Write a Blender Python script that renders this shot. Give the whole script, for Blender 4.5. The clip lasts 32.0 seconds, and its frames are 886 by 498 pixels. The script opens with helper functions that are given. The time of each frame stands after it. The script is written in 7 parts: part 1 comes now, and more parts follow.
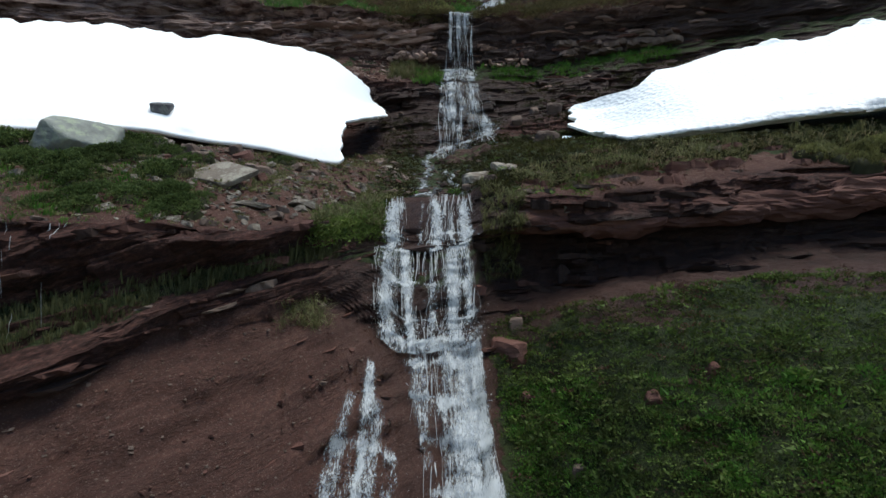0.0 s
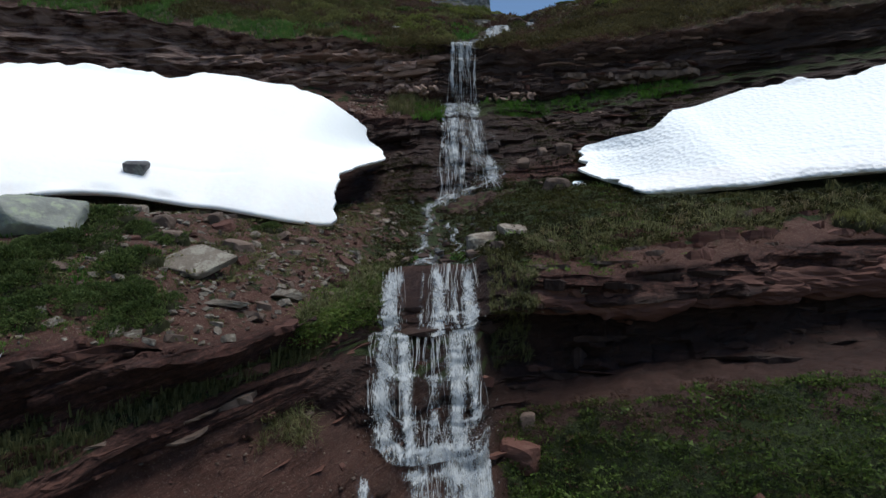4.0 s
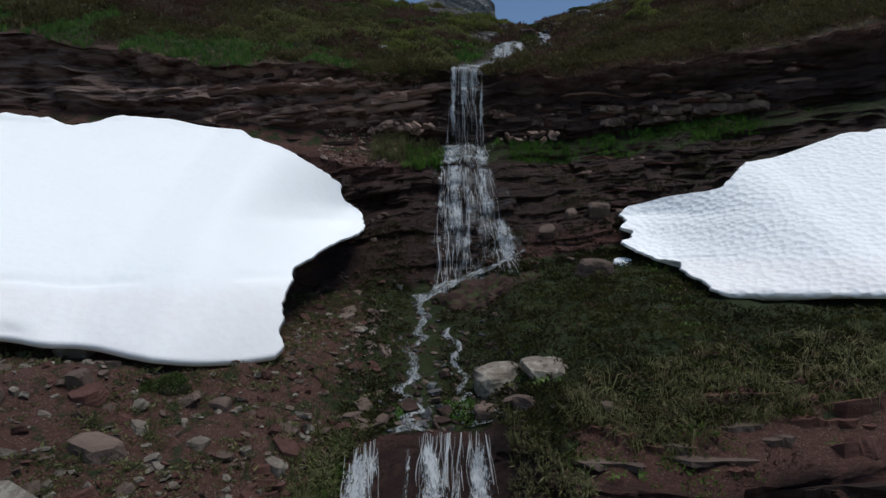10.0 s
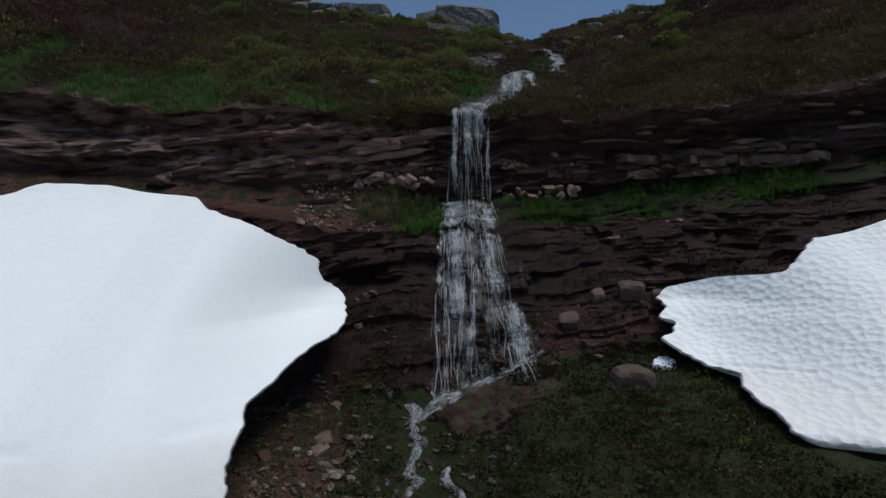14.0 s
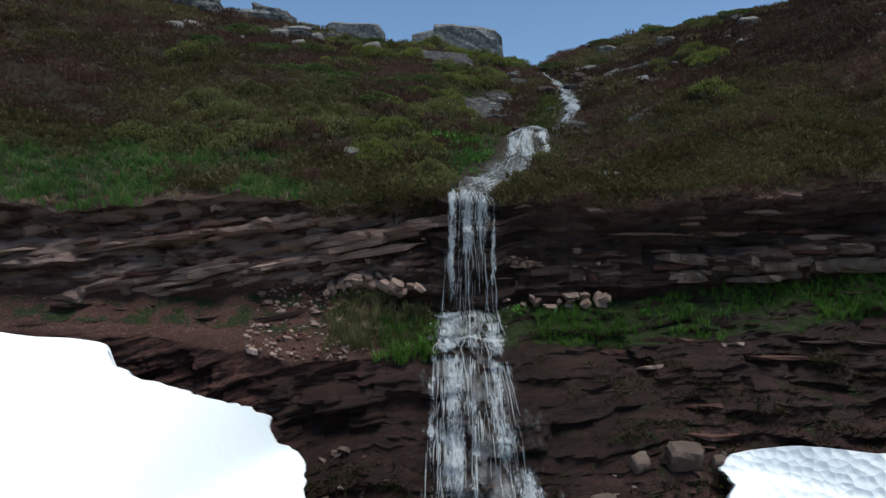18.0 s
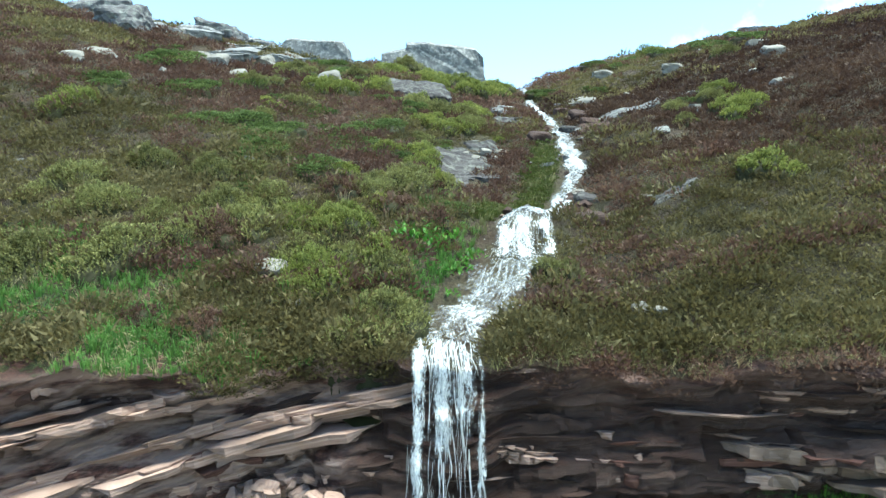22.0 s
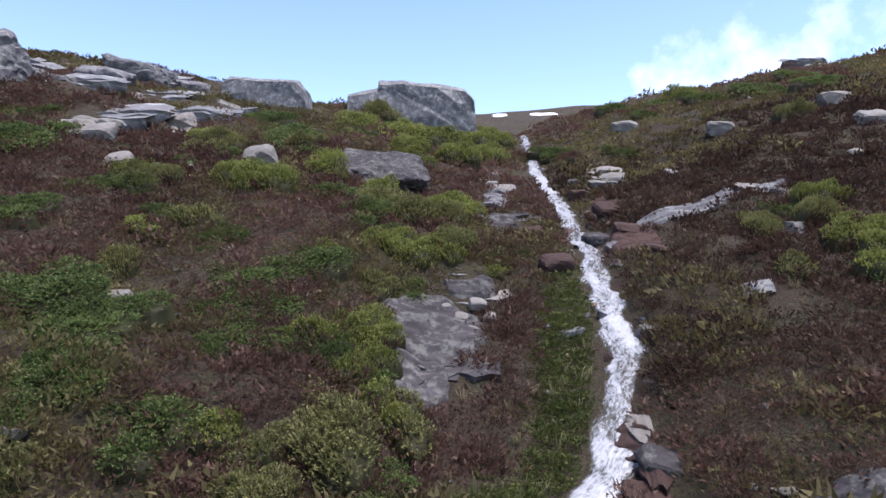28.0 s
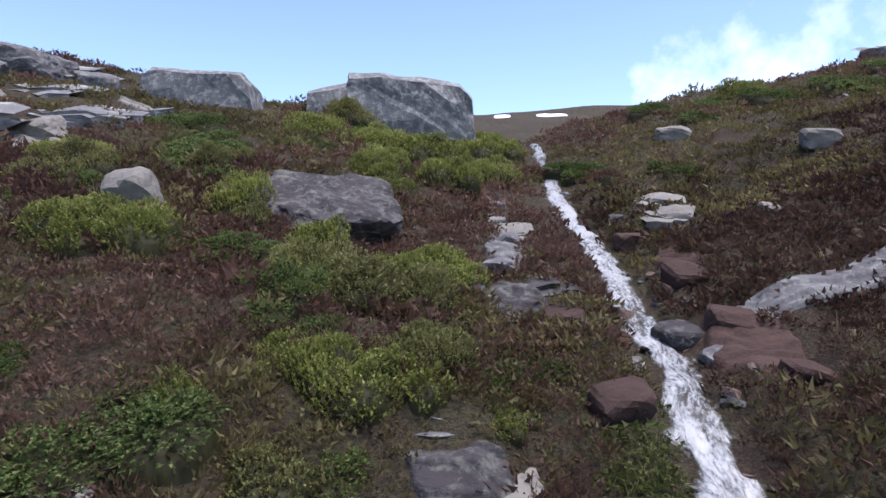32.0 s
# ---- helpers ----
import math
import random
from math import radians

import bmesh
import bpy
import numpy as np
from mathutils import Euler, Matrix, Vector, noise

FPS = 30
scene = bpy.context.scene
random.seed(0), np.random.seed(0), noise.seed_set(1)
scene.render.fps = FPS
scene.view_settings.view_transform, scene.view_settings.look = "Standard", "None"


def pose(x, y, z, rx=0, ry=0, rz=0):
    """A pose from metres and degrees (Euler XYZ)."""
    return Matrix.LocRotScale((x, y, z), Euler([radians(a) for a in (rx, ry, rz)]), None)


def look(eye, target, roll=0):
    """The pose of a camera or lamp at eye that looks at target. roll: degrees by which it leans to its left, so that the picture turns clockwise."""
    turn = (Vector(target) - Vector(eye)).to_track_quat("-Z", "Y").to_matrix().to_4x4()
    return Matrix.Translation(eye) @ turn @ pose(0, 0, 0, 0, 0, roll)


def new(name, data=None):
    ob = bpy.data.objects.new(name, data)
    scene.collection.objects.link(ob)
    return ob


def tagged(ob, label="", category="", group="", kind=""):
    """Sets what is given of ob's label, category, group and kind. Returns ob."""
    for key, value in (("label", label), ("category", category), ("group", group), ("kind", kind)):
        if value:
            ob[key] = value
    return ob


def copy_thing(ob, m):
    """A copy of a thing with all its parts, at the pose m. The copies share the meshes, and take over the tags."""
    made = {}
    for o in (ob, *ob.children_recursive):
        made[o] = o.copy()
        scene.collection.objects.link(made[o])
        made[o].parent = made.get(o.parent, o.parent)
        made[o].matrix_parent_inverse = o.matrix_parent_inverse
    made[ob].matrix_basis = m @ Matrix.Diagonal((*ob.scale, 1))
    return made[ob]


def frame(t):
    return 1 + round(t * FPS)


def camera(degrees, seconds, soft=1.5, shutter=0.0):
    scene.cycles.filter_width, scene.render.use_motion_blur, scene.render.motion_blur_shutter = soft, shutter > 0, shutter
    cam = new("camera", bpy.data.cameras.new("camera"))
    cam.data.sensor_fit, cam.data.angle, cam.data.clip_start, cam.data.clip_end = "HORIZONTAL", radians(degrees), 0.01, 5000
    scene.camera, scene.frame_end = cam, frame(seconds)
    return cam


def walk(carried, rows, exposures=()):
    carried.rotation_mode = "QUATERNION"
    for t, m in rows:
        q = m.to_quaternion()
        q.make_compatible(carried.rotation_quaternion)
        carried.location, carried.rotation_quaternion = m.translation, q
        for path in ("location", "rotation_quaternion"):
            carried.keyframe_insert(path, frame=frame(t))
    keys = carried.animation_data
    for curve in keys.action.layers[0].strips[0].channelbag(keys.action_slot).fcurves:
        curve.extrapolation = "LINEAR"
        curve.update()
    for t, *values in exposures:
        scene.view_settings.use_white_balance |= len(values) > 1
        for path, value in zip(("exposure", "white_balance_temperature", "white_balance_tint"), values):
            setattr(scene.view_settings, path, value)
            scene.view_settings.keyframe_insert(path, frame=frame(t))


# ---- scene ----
cam = camera(69.2, 32.0)
METRES, EYE, TILT, LEAN, TURN = 50.0, 20.0, 0.0, 0.0, 0.0
ROWS = [
    (0.0, 0.0, 0.0, 0.0, -0.0, 0.0, 0.0),
    (0.5, -0.0002, 0.0048, 0.0056, -0.02, 0.02, -0.01),
    (1.0, -0.0004, 0.0097, 0.0115, -0.01, 0.03, -0.02),
    (1.5, -0.0005, 0.0143, 0.0177, 0.0, 0.03, 0.0),
    (2.0, -0.0005, 0.019, 0.0237, 0.03, 0.02, -0.0),
    (2.5, -0.0011, 0.0238, 0.0301, 0.01, 0.02, -0.0),
    (3.0, -0.001, 0.029, 0.0364, 0.02, 0.02, -0.0),
    (3.5, -0.0014, 0.0351, 0.0427, 0.01, 0.02, 0.0),
    (5.5, -0.0016, 0.0725, 0.0659, 0.05, 0.02, 0.04),
    (6.0, -0.0016, 0.0851, 0.0722, 0.08, -0.0, 0.07),
    (6.5, -0.0017, 0.0984, 0.0777, 0.08, 0.0, 0.08),
    (7.0, -0.0015, 0.1121, 0.0835, 0.09, 0.01, 0.1),
    (7.5, -0.0008, 0.1258, 0.0898, 0.14, 0.02, 0.13),
    (8.0, -0.0003, 0.1395, 0.0955, 0.14, 0.01, 0.13),
    (8.5, 0.0003, 0.1526, 0.1009, 0.13, -0.01, 0.14),
    (9.0, 0.001, 0.1653, 0.1064, 0.17, 0.01, 0.16),
    (9.5, 0.001, 0.1774, 0.1123, 0.18, -0.01, 0.15),
    (10.0, 0.001, 0.1891, 0.1177, 0.16, 0.0, 0.15),
    (10.5, 0.0013, 0.2, 0.1232, 0.19, -0.01, 0.17),
    (11.0, 0.0015, 0.2104, 0.1295, 0.2, -0.03, 0.17),
    (11.5, 0.0015, 0.2208, 0.136, 0.21, -0.01, 0.18),
    (12.0, 0.0015, 0.2311, 0.1429, 0.23, -0.01, 0.2),
    (12.5, 0.0014, 0.2413, 0.1504, 0.25, -0.05, 0.19),
    (13.0, 0.0015, 0.252, 0.1574, 0.26, -0.01, 0.2),
    (13.5, 0.0017, 0.2623, 0.1646, 0.29, -0.01, 0.18),
    (14.0, 0.0022, 0.2725, 0.1726, 0.29, -0.05, 0.2),
    (14.5, 0.0024, 0.2831, 0.1807, 0.27, -0.05, 0.23),
    (16.5, 0.0042, 0.3284, 0.2169, 0.33, -0.02, 0.22),
    (17.0, 0.0046, 0.3411, 0.2253, 0.32, -0.01, 0.22),
    (17.5, 0.0051, 0.3547, 0.234, 0.3, -0.02, 0.21),
    (18.0, 0.0057, 0.3695, 0.2426, 0.32, 0.0, 0.23),
    (18.5, 0.0057, 0.3852, 0.2516, 0.25, 0.02, 0.26),
    (19.0, 0.006, 0.4016, 0.2604, 0.2, 0.04, 0.27),
    (19.5, 0.0066, 0.418, 0.2696, 0.02, 0.04, 0.27),
    (20.0, 0.0069, 0.4344, 0.2789, -0.34, 0.02, 0.28),
    (20.5, 0.0077, 0.4508, 0.2881, -0.81, 0.0, 0.26),
    (21.0, 0.0089, 0.466, 0.2965, -1.17, -0.0, 0.28),
    (21.5, 0.0099, 0.4822, 0.3054, -1.46, 0.0, 0.3),
    (22.0, 0.0115, 0.4981, 0.3148, -1.64, -0.0, 0.29),
    (22.5, 0.013, 0.514, 0.3243, -1.77, 0.01, 0.31),
    (23.0, 0.0146, 0.5298, 0.3337, -1.88, -0.0, 0.3),
    (23.5, 0.0163, 0.5453, 0.3432, -1.96, -0.01, 0.3),
    (24.0, 0.0184, 0.5608, 0.3528, -2.01, -0.03, 0.3),
    (24.5, 0.0198, 0.5759, 0.362, -2.11, -0.06, 0.32),
    (25.0, 0.0216, 0.591, 0.371, -2.15, -0.06, 0.34),
    (25.5, 0.0233, 0.6062, 0.3805, -2.18, -0.06, 0.34),
    (26.0, 0.0246, 0.6217, 0.3902, -2.23, -0.07, 0.36),
    (26.5, 0.0262, 0.6373, 0.3999, -2.24, -0.1, 0.38),
    (28.5, 0.0325, 0.7068, 0.4317, -2.35, -0.08, 0.35),
    (29.0, 0.0348, 0.7285, 0.4382, -2.34, -0.1, 0.35),
    (29.5, 0.037, 0.751, 0.4425, -2.37, -0.05, 0.35),
    (30.0, 0.0394, 0.7744, 0.4457, -2.35, -0.07, 0.36),
    (30.5, 0.0416, 0.798, 0.4478, -2.34, -0.06, 0.37),
    (31.0, 0.0437, 0.8216, 0.4516, -2.34, -0.08, 0.36),
    (31.5, 0.0462, 0.8448, 0.4577, -2.35, -0.09, 0.35),
    (32.0, 0.0487, 0.8671, 0.4646, -2.36, -0.1, 0.32),
]
walk(cam, [(t, pose(0, 0, EYE, TILT, LEAN, TURN) @ pose(METRES * x, METRES * y, METRES * z, 90 + pitch, roll, yaw)) for t, x, y, z, yaw, pitch, roll in ROWS],
     [(t, stops, 6500, tint) for t, stops, tint in ((0, 0.65, 2), (3.5, 0.4, 4), (6, 0.2, 8), (9, 0.0, 7), (12, -0.15, 6), (14, -0.34, 5), (17, -0.03, 3), (18.5, 0.9, 2), (19, 1.25, 4), (20, 2.1, 8), (21, 2.6, 3), (22, 2.65, -10), (23, 2.65, -9), (25, 2.4, 0), (26.5, 2.1, 19), (28.5, 1.75, 22), (32, 1.7, 21))])

# ---- world and sun ----
SUN_UP, SUN_ROUND = 74.0, 115.0
world = bpy.data.worlds.new("sky")
scene.world = world
world.use_nodes = True
wt = world.node_tree
wt.nodes.clear()
sky = wt.nodes.new("ShaderNodeTexSky")
sky.sky_type, sky.sun_disc = "NISHITA", False
sky.altitude = 1800
sky.sun_elevation, sky.sun_rotation = radians(SUN_UP), radians(SUN_ROUND)
sky.air_density, sky.dust_density, sky.ozone_density = 1.0, 0.05, 3.0
coord = wt.nodes.new("ShaderNodeTexCoord")
puffs = wt.nodes.new("ShaderNodeTexNoise")
puffs.inputs["Scale"].default_value, puffs.inputs["Detail"].default_value, puffs.inputs["Roughness"].default_value = 3.4, 7, 0.55
bank = wt.nodes.new("ShaderNodeVectorMath")
bank.operation = "DOT_PRODUCT"
bank.inputs[1].default_value = (0.54, 0.76, 0.365)
lift = wt.nodes.new("ShaderNodeMath")
lift.operation, lift.inputs[1].default_value, lift.inputs[2].default_value = "MULTIPLY_ADD", 4.0, -3.96
heap = wt.nodes.new("ShaderNodeMath")
heap.operation = "ADD"
puff_ramp = wt.nodes.new("ShaderNodeValToRGB")
puff_ramp.color_ramp.elements[0].position, puff_ramp.color_ramp.elements[1].position = 0.47, 0.82
mixer = wt.nodes.new("ShaderNodeMix")
mixer.data_type = "RGBA"
mixer.inputs["B"].default_value = (9, 9.2, 9.5, 1)
air = wt.nodes.new("ShaderNodeBackground")
air.inputs["Strength"].default_value = 0.1
wo = wt.nodes.new("ShaderNodeOutputWorld")
for a, b in ((coord.outputs["Generated"], puffs.inputs["Vector"]), (coord.outputs["Generated"], bank.inputs[0]), (bank.outputs["Value"], lift.inputs[0]), (lift.outputs["Value"], heap.inputs[0]),
             (puffs.outputs["Fac"], heap.inputs[1]), (heap.outputs["Value"], puff_ramp.inputs["Fac"]),
             (puff_ramp.outputs["Color"], mixer.inputs["Factor"]), (sky.outputs["Color"], mixer.inputs["A"]), (mixer.outputs["Result"], air.inputs["Color"]), (air.outputs["Background"], wo.inputs["Surface"])):
    wt.links.new(a, b)
sun = new("sun", bpy.data.lights.new("sun", "SUN"))
sun.data.energy, sun.data.angle, sun.data.color = 2.5, radians(34), (1.0, 0.985, 0.95)
e, r = radians(SUN_UP), radians(SUN_ROUND)
sun.matrix_world = look(Vector((math.sin(r) * math.cos(e), math.cos(r) * math.cos(e), math.sin(e))) * 100, (0, 0, 0))


# ---- materials ----
class Mat:
    """A small builder of node materials."""

    def __init__(self, name, rough=0.8, spec=0.3):
        self.m = bpy.data.materials.new(name)
        self.m.use_nodes = True
        self.t = self.m.node_tree
        self.b = self.t.nodes["Principled BSDF"]
        self.b.inputs["Roughness"].default_value = rough
        self.b.inputs["Specular IOR Level"].default_value = spec
        self.c = self.node("ShaderNodeTexCoord").outputs["Object"]

    def node(self, kind):
        return self.t.nodes.new(kind)

    def link(self, a, b):
        if hasattr(a, "links"):
            self.t.links.new(a, b)
        else:
            b.default_value = a
        return b

    def noise(self, scale, detail=5, rough=0.6, stretch=(1, 1, 1), warp=None):
        n, mp = self.node("ShaderNodeTexNoise"), self.node("ShaderNodeMapping")
        mp.inputs["Scale"].default_value = stretch
        self.link(warp if warp is not None else self.c, mp.inputs["Vector"])
        self.link(mp.outputs["Vector"], n.inputs["Vector"])
        n.inputs["Scale"].default_value, n.inputs["Detail"].default_value, n.inputs["Roughness"].default_value = scale, detail, rough
        return n.outputs["Fac"]

    def cells(self, scale, stretch=(1, 1, 1), feature="DISTANCE_TO_EDGE"):
        n, mp = self.node("ShaderNodeTexVoronoi"), self.node("ShaderNodeMapping")
        n.feature = feature
        mp.inputs["Scale"].default_value = stretch
        self.link(self.c, mp.inputs["Vector"])
        self.link(mp.outputs["Vector"], n.inputs["Vector"])
        n.inputs["Scale"].default_value = scale
        return n.outputs["Distance"]

    def ramp(self, f, stops):
        n = self.node("ShaderNodeValToRGB")
        while len(n.color_ramp.elements) < len(stops):
            n.color_ramp.elements.new(0.5)
        for el, (p, col) in zip(n.color_ramp.elements, stops):
            el.position = p
            el.color = (*col, 1) if isinstance(col, tuple) else (col, col, col, 1)
        self.link(f, n.inputs["Fac"])
        return n.outputs["Color"]

    def mix(self, f, a, b, blend="MIX"):
        n = self.node("ShaderNodeMix")
        n.data_type, n.blend_type = "RGBA", blend
        for v, k in ((f, "Factor"), (a, "A"), (b, "B")):
            self.link((*v, 1) if isinstance(v, tuple) else v, [i for i in n.inputs if i.name == k and (k == "Factor" and i.type == "VALUE" or k != "Factor" and i.type == "RGBA")][0])
        return [o for o in n.outputs if o.type == "RGBA"][0]

    def math(self, op, a, b=0.0, clamp=False):
        n = self.node("ShaderNodeMath")
        n.operation, n.use_clamp = op, clamp
        self.link(a, n.inputs[0])
        self.link(b, n.inputs[1])
        return n.outputs[0]

    def attr(self, name, channel=None):
        n = self.node("ShaderNodeAttribute")
        n.attribute_name = name
        if channel is None:
            return n.outputs["Fac"]
        s = self.node("ShaderNodeSeparateColor")
        self.link(n.outputs["Color"], s.inputs[0])
        return s.outputs[channel]

    def rand(self):
        return self.node("ShaderNodeObjectInfo").outputs["Random"]

    def island(self):
        return self.node("ShaderNodeNewGeometry").outputs["Random Per Island"]

    def done(self, colour, bump=None, strength=0.5, distance=0.05, rough=None):
        self.link((*colour, 1) if isinstance(colour, tuple) else colour, self.b.inputs["Base Color"])
        if rough is not None:
            self.link(rough, self.b.inputs["Roughness"])
        if bump is not None:
            n = self.node("ShaderNodeBump")
            n.inputs["Strength"].default_value, n.inputs["Distance"].default_value = strength, distance
            self.link(bump, n.inputs["Height"])
            self.link(n.outputs["Normal"], self.b.inputs["Normal"])
        return self.m


RED_DARK, RED, RED_PALE, PINK, BLACK = (0.026, 0.012, 0.01), (0.088, 0.034, 0.026), (0.17, 0.08, 0.063), (0.34, 0.235, 0.2), (0.02, 0.01, 0.0078)


def ground_material():
    k = Mat("hillside", 0.85, 0.25)
    join = k.node("ShaderNodeCombineXYZ")
    split = k.node("ShaderNodeSeparateXYZ")
    k.link(k.c, split.inputs[0])
    k.link(split.outputs[0], join.inputs[0])
    k.link(split.outputs[1], join.inputs[1])
    k.link(k.attr("bedding"), join.inputs[2])
    lie = join.outputs[0]
    band = k.noise(1.0, 7, 0.66, (0.45, 0.45, 3.2), lie)
    fine = k.noise(9, 6, 0.7, (0.8, 0.8, 1.8), lie)
    spot = k.noise(0.8, 4, 0.6)
    rock = k.ramp(band, [(0.3, RED_DARK), (0.46, RED), (0.58, RED_PALE), (0.72, (0.13, 0.075, 0.062))])
    rock = k.mix(k.ramp(fine, [(0.4, 0.0), (0.62, 1.0)]), rock, k.mix(0.55, rock, RED_DARK))
    rough_tone = k.noise(6.0, 9, 0.8, (1, 1, 1.5), lie)
    rock = k.mix(1.0, rock, k.ramp(rough_tone, [(0.34, 0.28), (0.5, 0.66), (0.66, 1.35)]), "MULTIPLY")
    crack = k.noise(3.2, 9, 0.75, (0.6, 0.6, 4.5), lie)
    rock = k.mix(k.ramp(crack, [(0.4, 0.0), (0.46, 1.0)]), k.mix(0.75, rock, BLACK), rock)
    joint = k.cells(1.3, (0.7, 0.7, 2.0))
    rock = k.mix(k.ramp(k.math("ADD", joint, k.math("MULTIPLY", k.math("SUBTRACT", rough_tone, 0.5), 0.12)), [(0.0, 0.5), (0.03, 0.0)]), rock, BLACK)
    pale = k.mix(k.ramp(band, [(0.3, 0.0), (0.62, 1.0)]), (0.2, 0.13, 0.11), PINK)
    zone = k.attr("zone", 2)
    rock = k.mix(k.math("MULTIPLY", zone, k.ramp(k.noise(1.6, 4, 0.6, (0.6, 0.6, 2.5)), [(0.38, 0.0), (0.55, 1.0)])), rock, pale)
    # wet blackens rock by the water, and also carries shade painted into the recesses
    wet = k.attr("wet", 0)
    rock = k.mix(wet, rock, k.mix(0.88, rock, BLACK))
    soil = k.mix(k.ramp(fine, [(0.3, 0.0), (0.75, 1.0)]), (0.06, 0.026, 0.019), (0.125, 0.062, 0.046))
    soil = k.mix(k.ramp(k.noise(26, 2, 0.5), [(0.6, 0.0), (0.68, 1.0)]), soil, (0.22, 0.15, 0.125))
    rock = k.mix(k.attr("wet", 1), rock, soil)
    moss = k.ramp(k.noise(5, 5, 0.7), [(0.3, (0.009, 0.015, 0.004)), (0.55, (0.024, 0.04, 0.008)), (0.75, (0.055, 0.075, 0.016))])
    speck = k.noise(17, 4, 0.75)
    heath = k.mix(k.ramp(k.noise(0.7, 4, 0.6), [(0.42, 0.0), (0.58, 1.0)]), (0.04, 0.02, 0.015), (0.042, 0.037, 0.016))
    heath = k.mix(k.ramp(speck, [(0.38, 0.0), (0.66, 1.0)]), k.mix(0.75, heath, (0.012, 0.009, 0.006)), k.mix(0.3, heath, (0.14, 0.12, 0.07)))
    moss = k.mix(k.ramp(speck, [(0.38, 0.0), (0.66, 1.0)]), k.mix(0.7, moss, (0.008, 0.01, 0.004)), k.mix(0.3, moss, (0.14, 0.16, 0.06)))
    edge = k.noise(2.2, 6, 0.7)
    gm = k.ramp(k.math("ADD", k.math("MULTIPLY", k.attr("zone", 0), 1.0), k.math("MULTIPLY", k.math("SUBTRACT", edge, 0.5), 1.3)), [(0.45, 0.0), (0.56, 1.0)])
    hm = k.ramp(k.math("ADD", k.attr("zone", 1), k.math("MULTIPLY", k.math("SUBTRACT", spot, 0.5), 1.2)), [(0.42, 0.0), (0.55, 1.0)])
    col = k.mix(hm, k.mix(gm, rock, moss), heath)
    h = k.math("ADD", k.math("ADD", k.math("MULTIPLY", band, 0.6), k.math("MULTIPLY", fine, 0.5)), k.math("MULTIPLY", k.math("ADD", rough_tone, crack), 0.8))
    h = k.math("ADD", k.math("ADD", h, k.math("MULTIPLY", k.noise(40, 3, 0.6), 0.15)), k.math("MULTIPLY", speck, k.math("MULTIPLY", k.math("ADD", hm, gm), 0.9)))
    gloss = k.math("SUBTRACT", 0.9, k.math("MULTIPLY", k.math("MULTIPLY", wet, k.math("SUBTRACT", 1.0, hm)), 0.5))
    return k.done(col, h, 0.9, 0.12, gloss)


def rock_material(name, dark, mid, light, lichen=None, layered=False, spread=0.25):
    k = Mat(name, 0.85, 0.25)
    st = (0.5, 0.5, 3.0) if layered else (1, 1, 1)
    a, b = k.noise(1.7, 6, 0.62, st), k.noise(11, 6, 0.7)
    col = k.mix(k.ramp(b, [(0.35, 0.0), (0.7, 1.0)]), k.ramp(a, [(0.3, dark), (0.5, mid), (0.72, light)]), mid)
    if lichen:
        col = k.mix(k.ramp(k.noise(3.2, 7, 0.72), [(0.5, 0.0), (0.6, 1.0)]), col, lichen)
    tone = k.math("ADD", 1 - spread, k.math("MULTIPLY", k.rand(), 2 * spread))
    col = k.mix(1.0, col, tone, "MULTIPLY")
    return k.done(col, k.math("ADD", k.math("MULTIPLY", a, 0.7), k.math("MULTIPLY", b, 0.5)), 0.9, 0.09)


def leaf_material(name, dark, mid, light, rough=0.65):
    k = Mat(name, rough, 0.2)
    dark, mid, light = (tuple(q * 0.8 for q in c) for c in (dark, mid, light))
    # tone holds plant-to-plant variation and, for crowns and cushions, painted shade
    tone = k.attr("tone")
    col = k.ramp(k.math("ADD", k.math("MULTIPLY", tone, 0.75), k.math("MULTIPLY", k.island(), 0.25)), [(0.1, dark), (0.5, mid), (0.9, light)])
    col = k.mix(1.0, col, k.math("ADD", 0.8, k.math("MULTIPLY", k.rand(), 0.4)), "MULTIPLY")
    m = k.done(col)
    thin, both = k.node("ShaderNodeBsdfTranslucent"), k.node("ShaderNodeMixShader")
    both.inputs[0].default_value = 0.4
    k.link(col, thin.inputs["Color"])
    k.link(k.b.outputs["BSDF"], both.inputs[1])
    k.link(thin.outputs["BSDF"], both.inputs[2])
    k.link(both.outputs["Shader"], [n for n in k.t.nodes if n.type == "OUTPUT_MATERIAL"][0].inputs["Surface"])
    return m


def snow_material():
    k = Mat("snow", 0.85, 0.05)
    pits = k.cells(4.6, (1, 1, 1.2), "F1")
    grain = k.noise(30, 4, 0.6)
    dirt = k.noise(1.2, 6, 0.7)
    col = k.mix(k.ramp(dirt, [(0.5, 0.0), (0.8, 1.0)]), (0.97, 0.975, 0.98), (0.94, 0.945, 0.955))
    front = k.math("MULTIPLY", k.attr("dirty"), k.ramp(k.noise(3, 5, 0.6, (1, 1, 0.4)), [(0.25, 0.3), (0.7, 1.0)]))
    col = k.mix(front, col, (0.94, 0.895, 0.885))
    k.b.inputs["Subsurface Weight"].default_value = 0.0
    return k.done(col, k.math("ADD", k.math("MULTIPLY", k.math("MULTIPLY", pits, k.attr("pitted")), 0.6), k.math("MULTIPLY", grain, 0.06)), 0.5, 0.2)


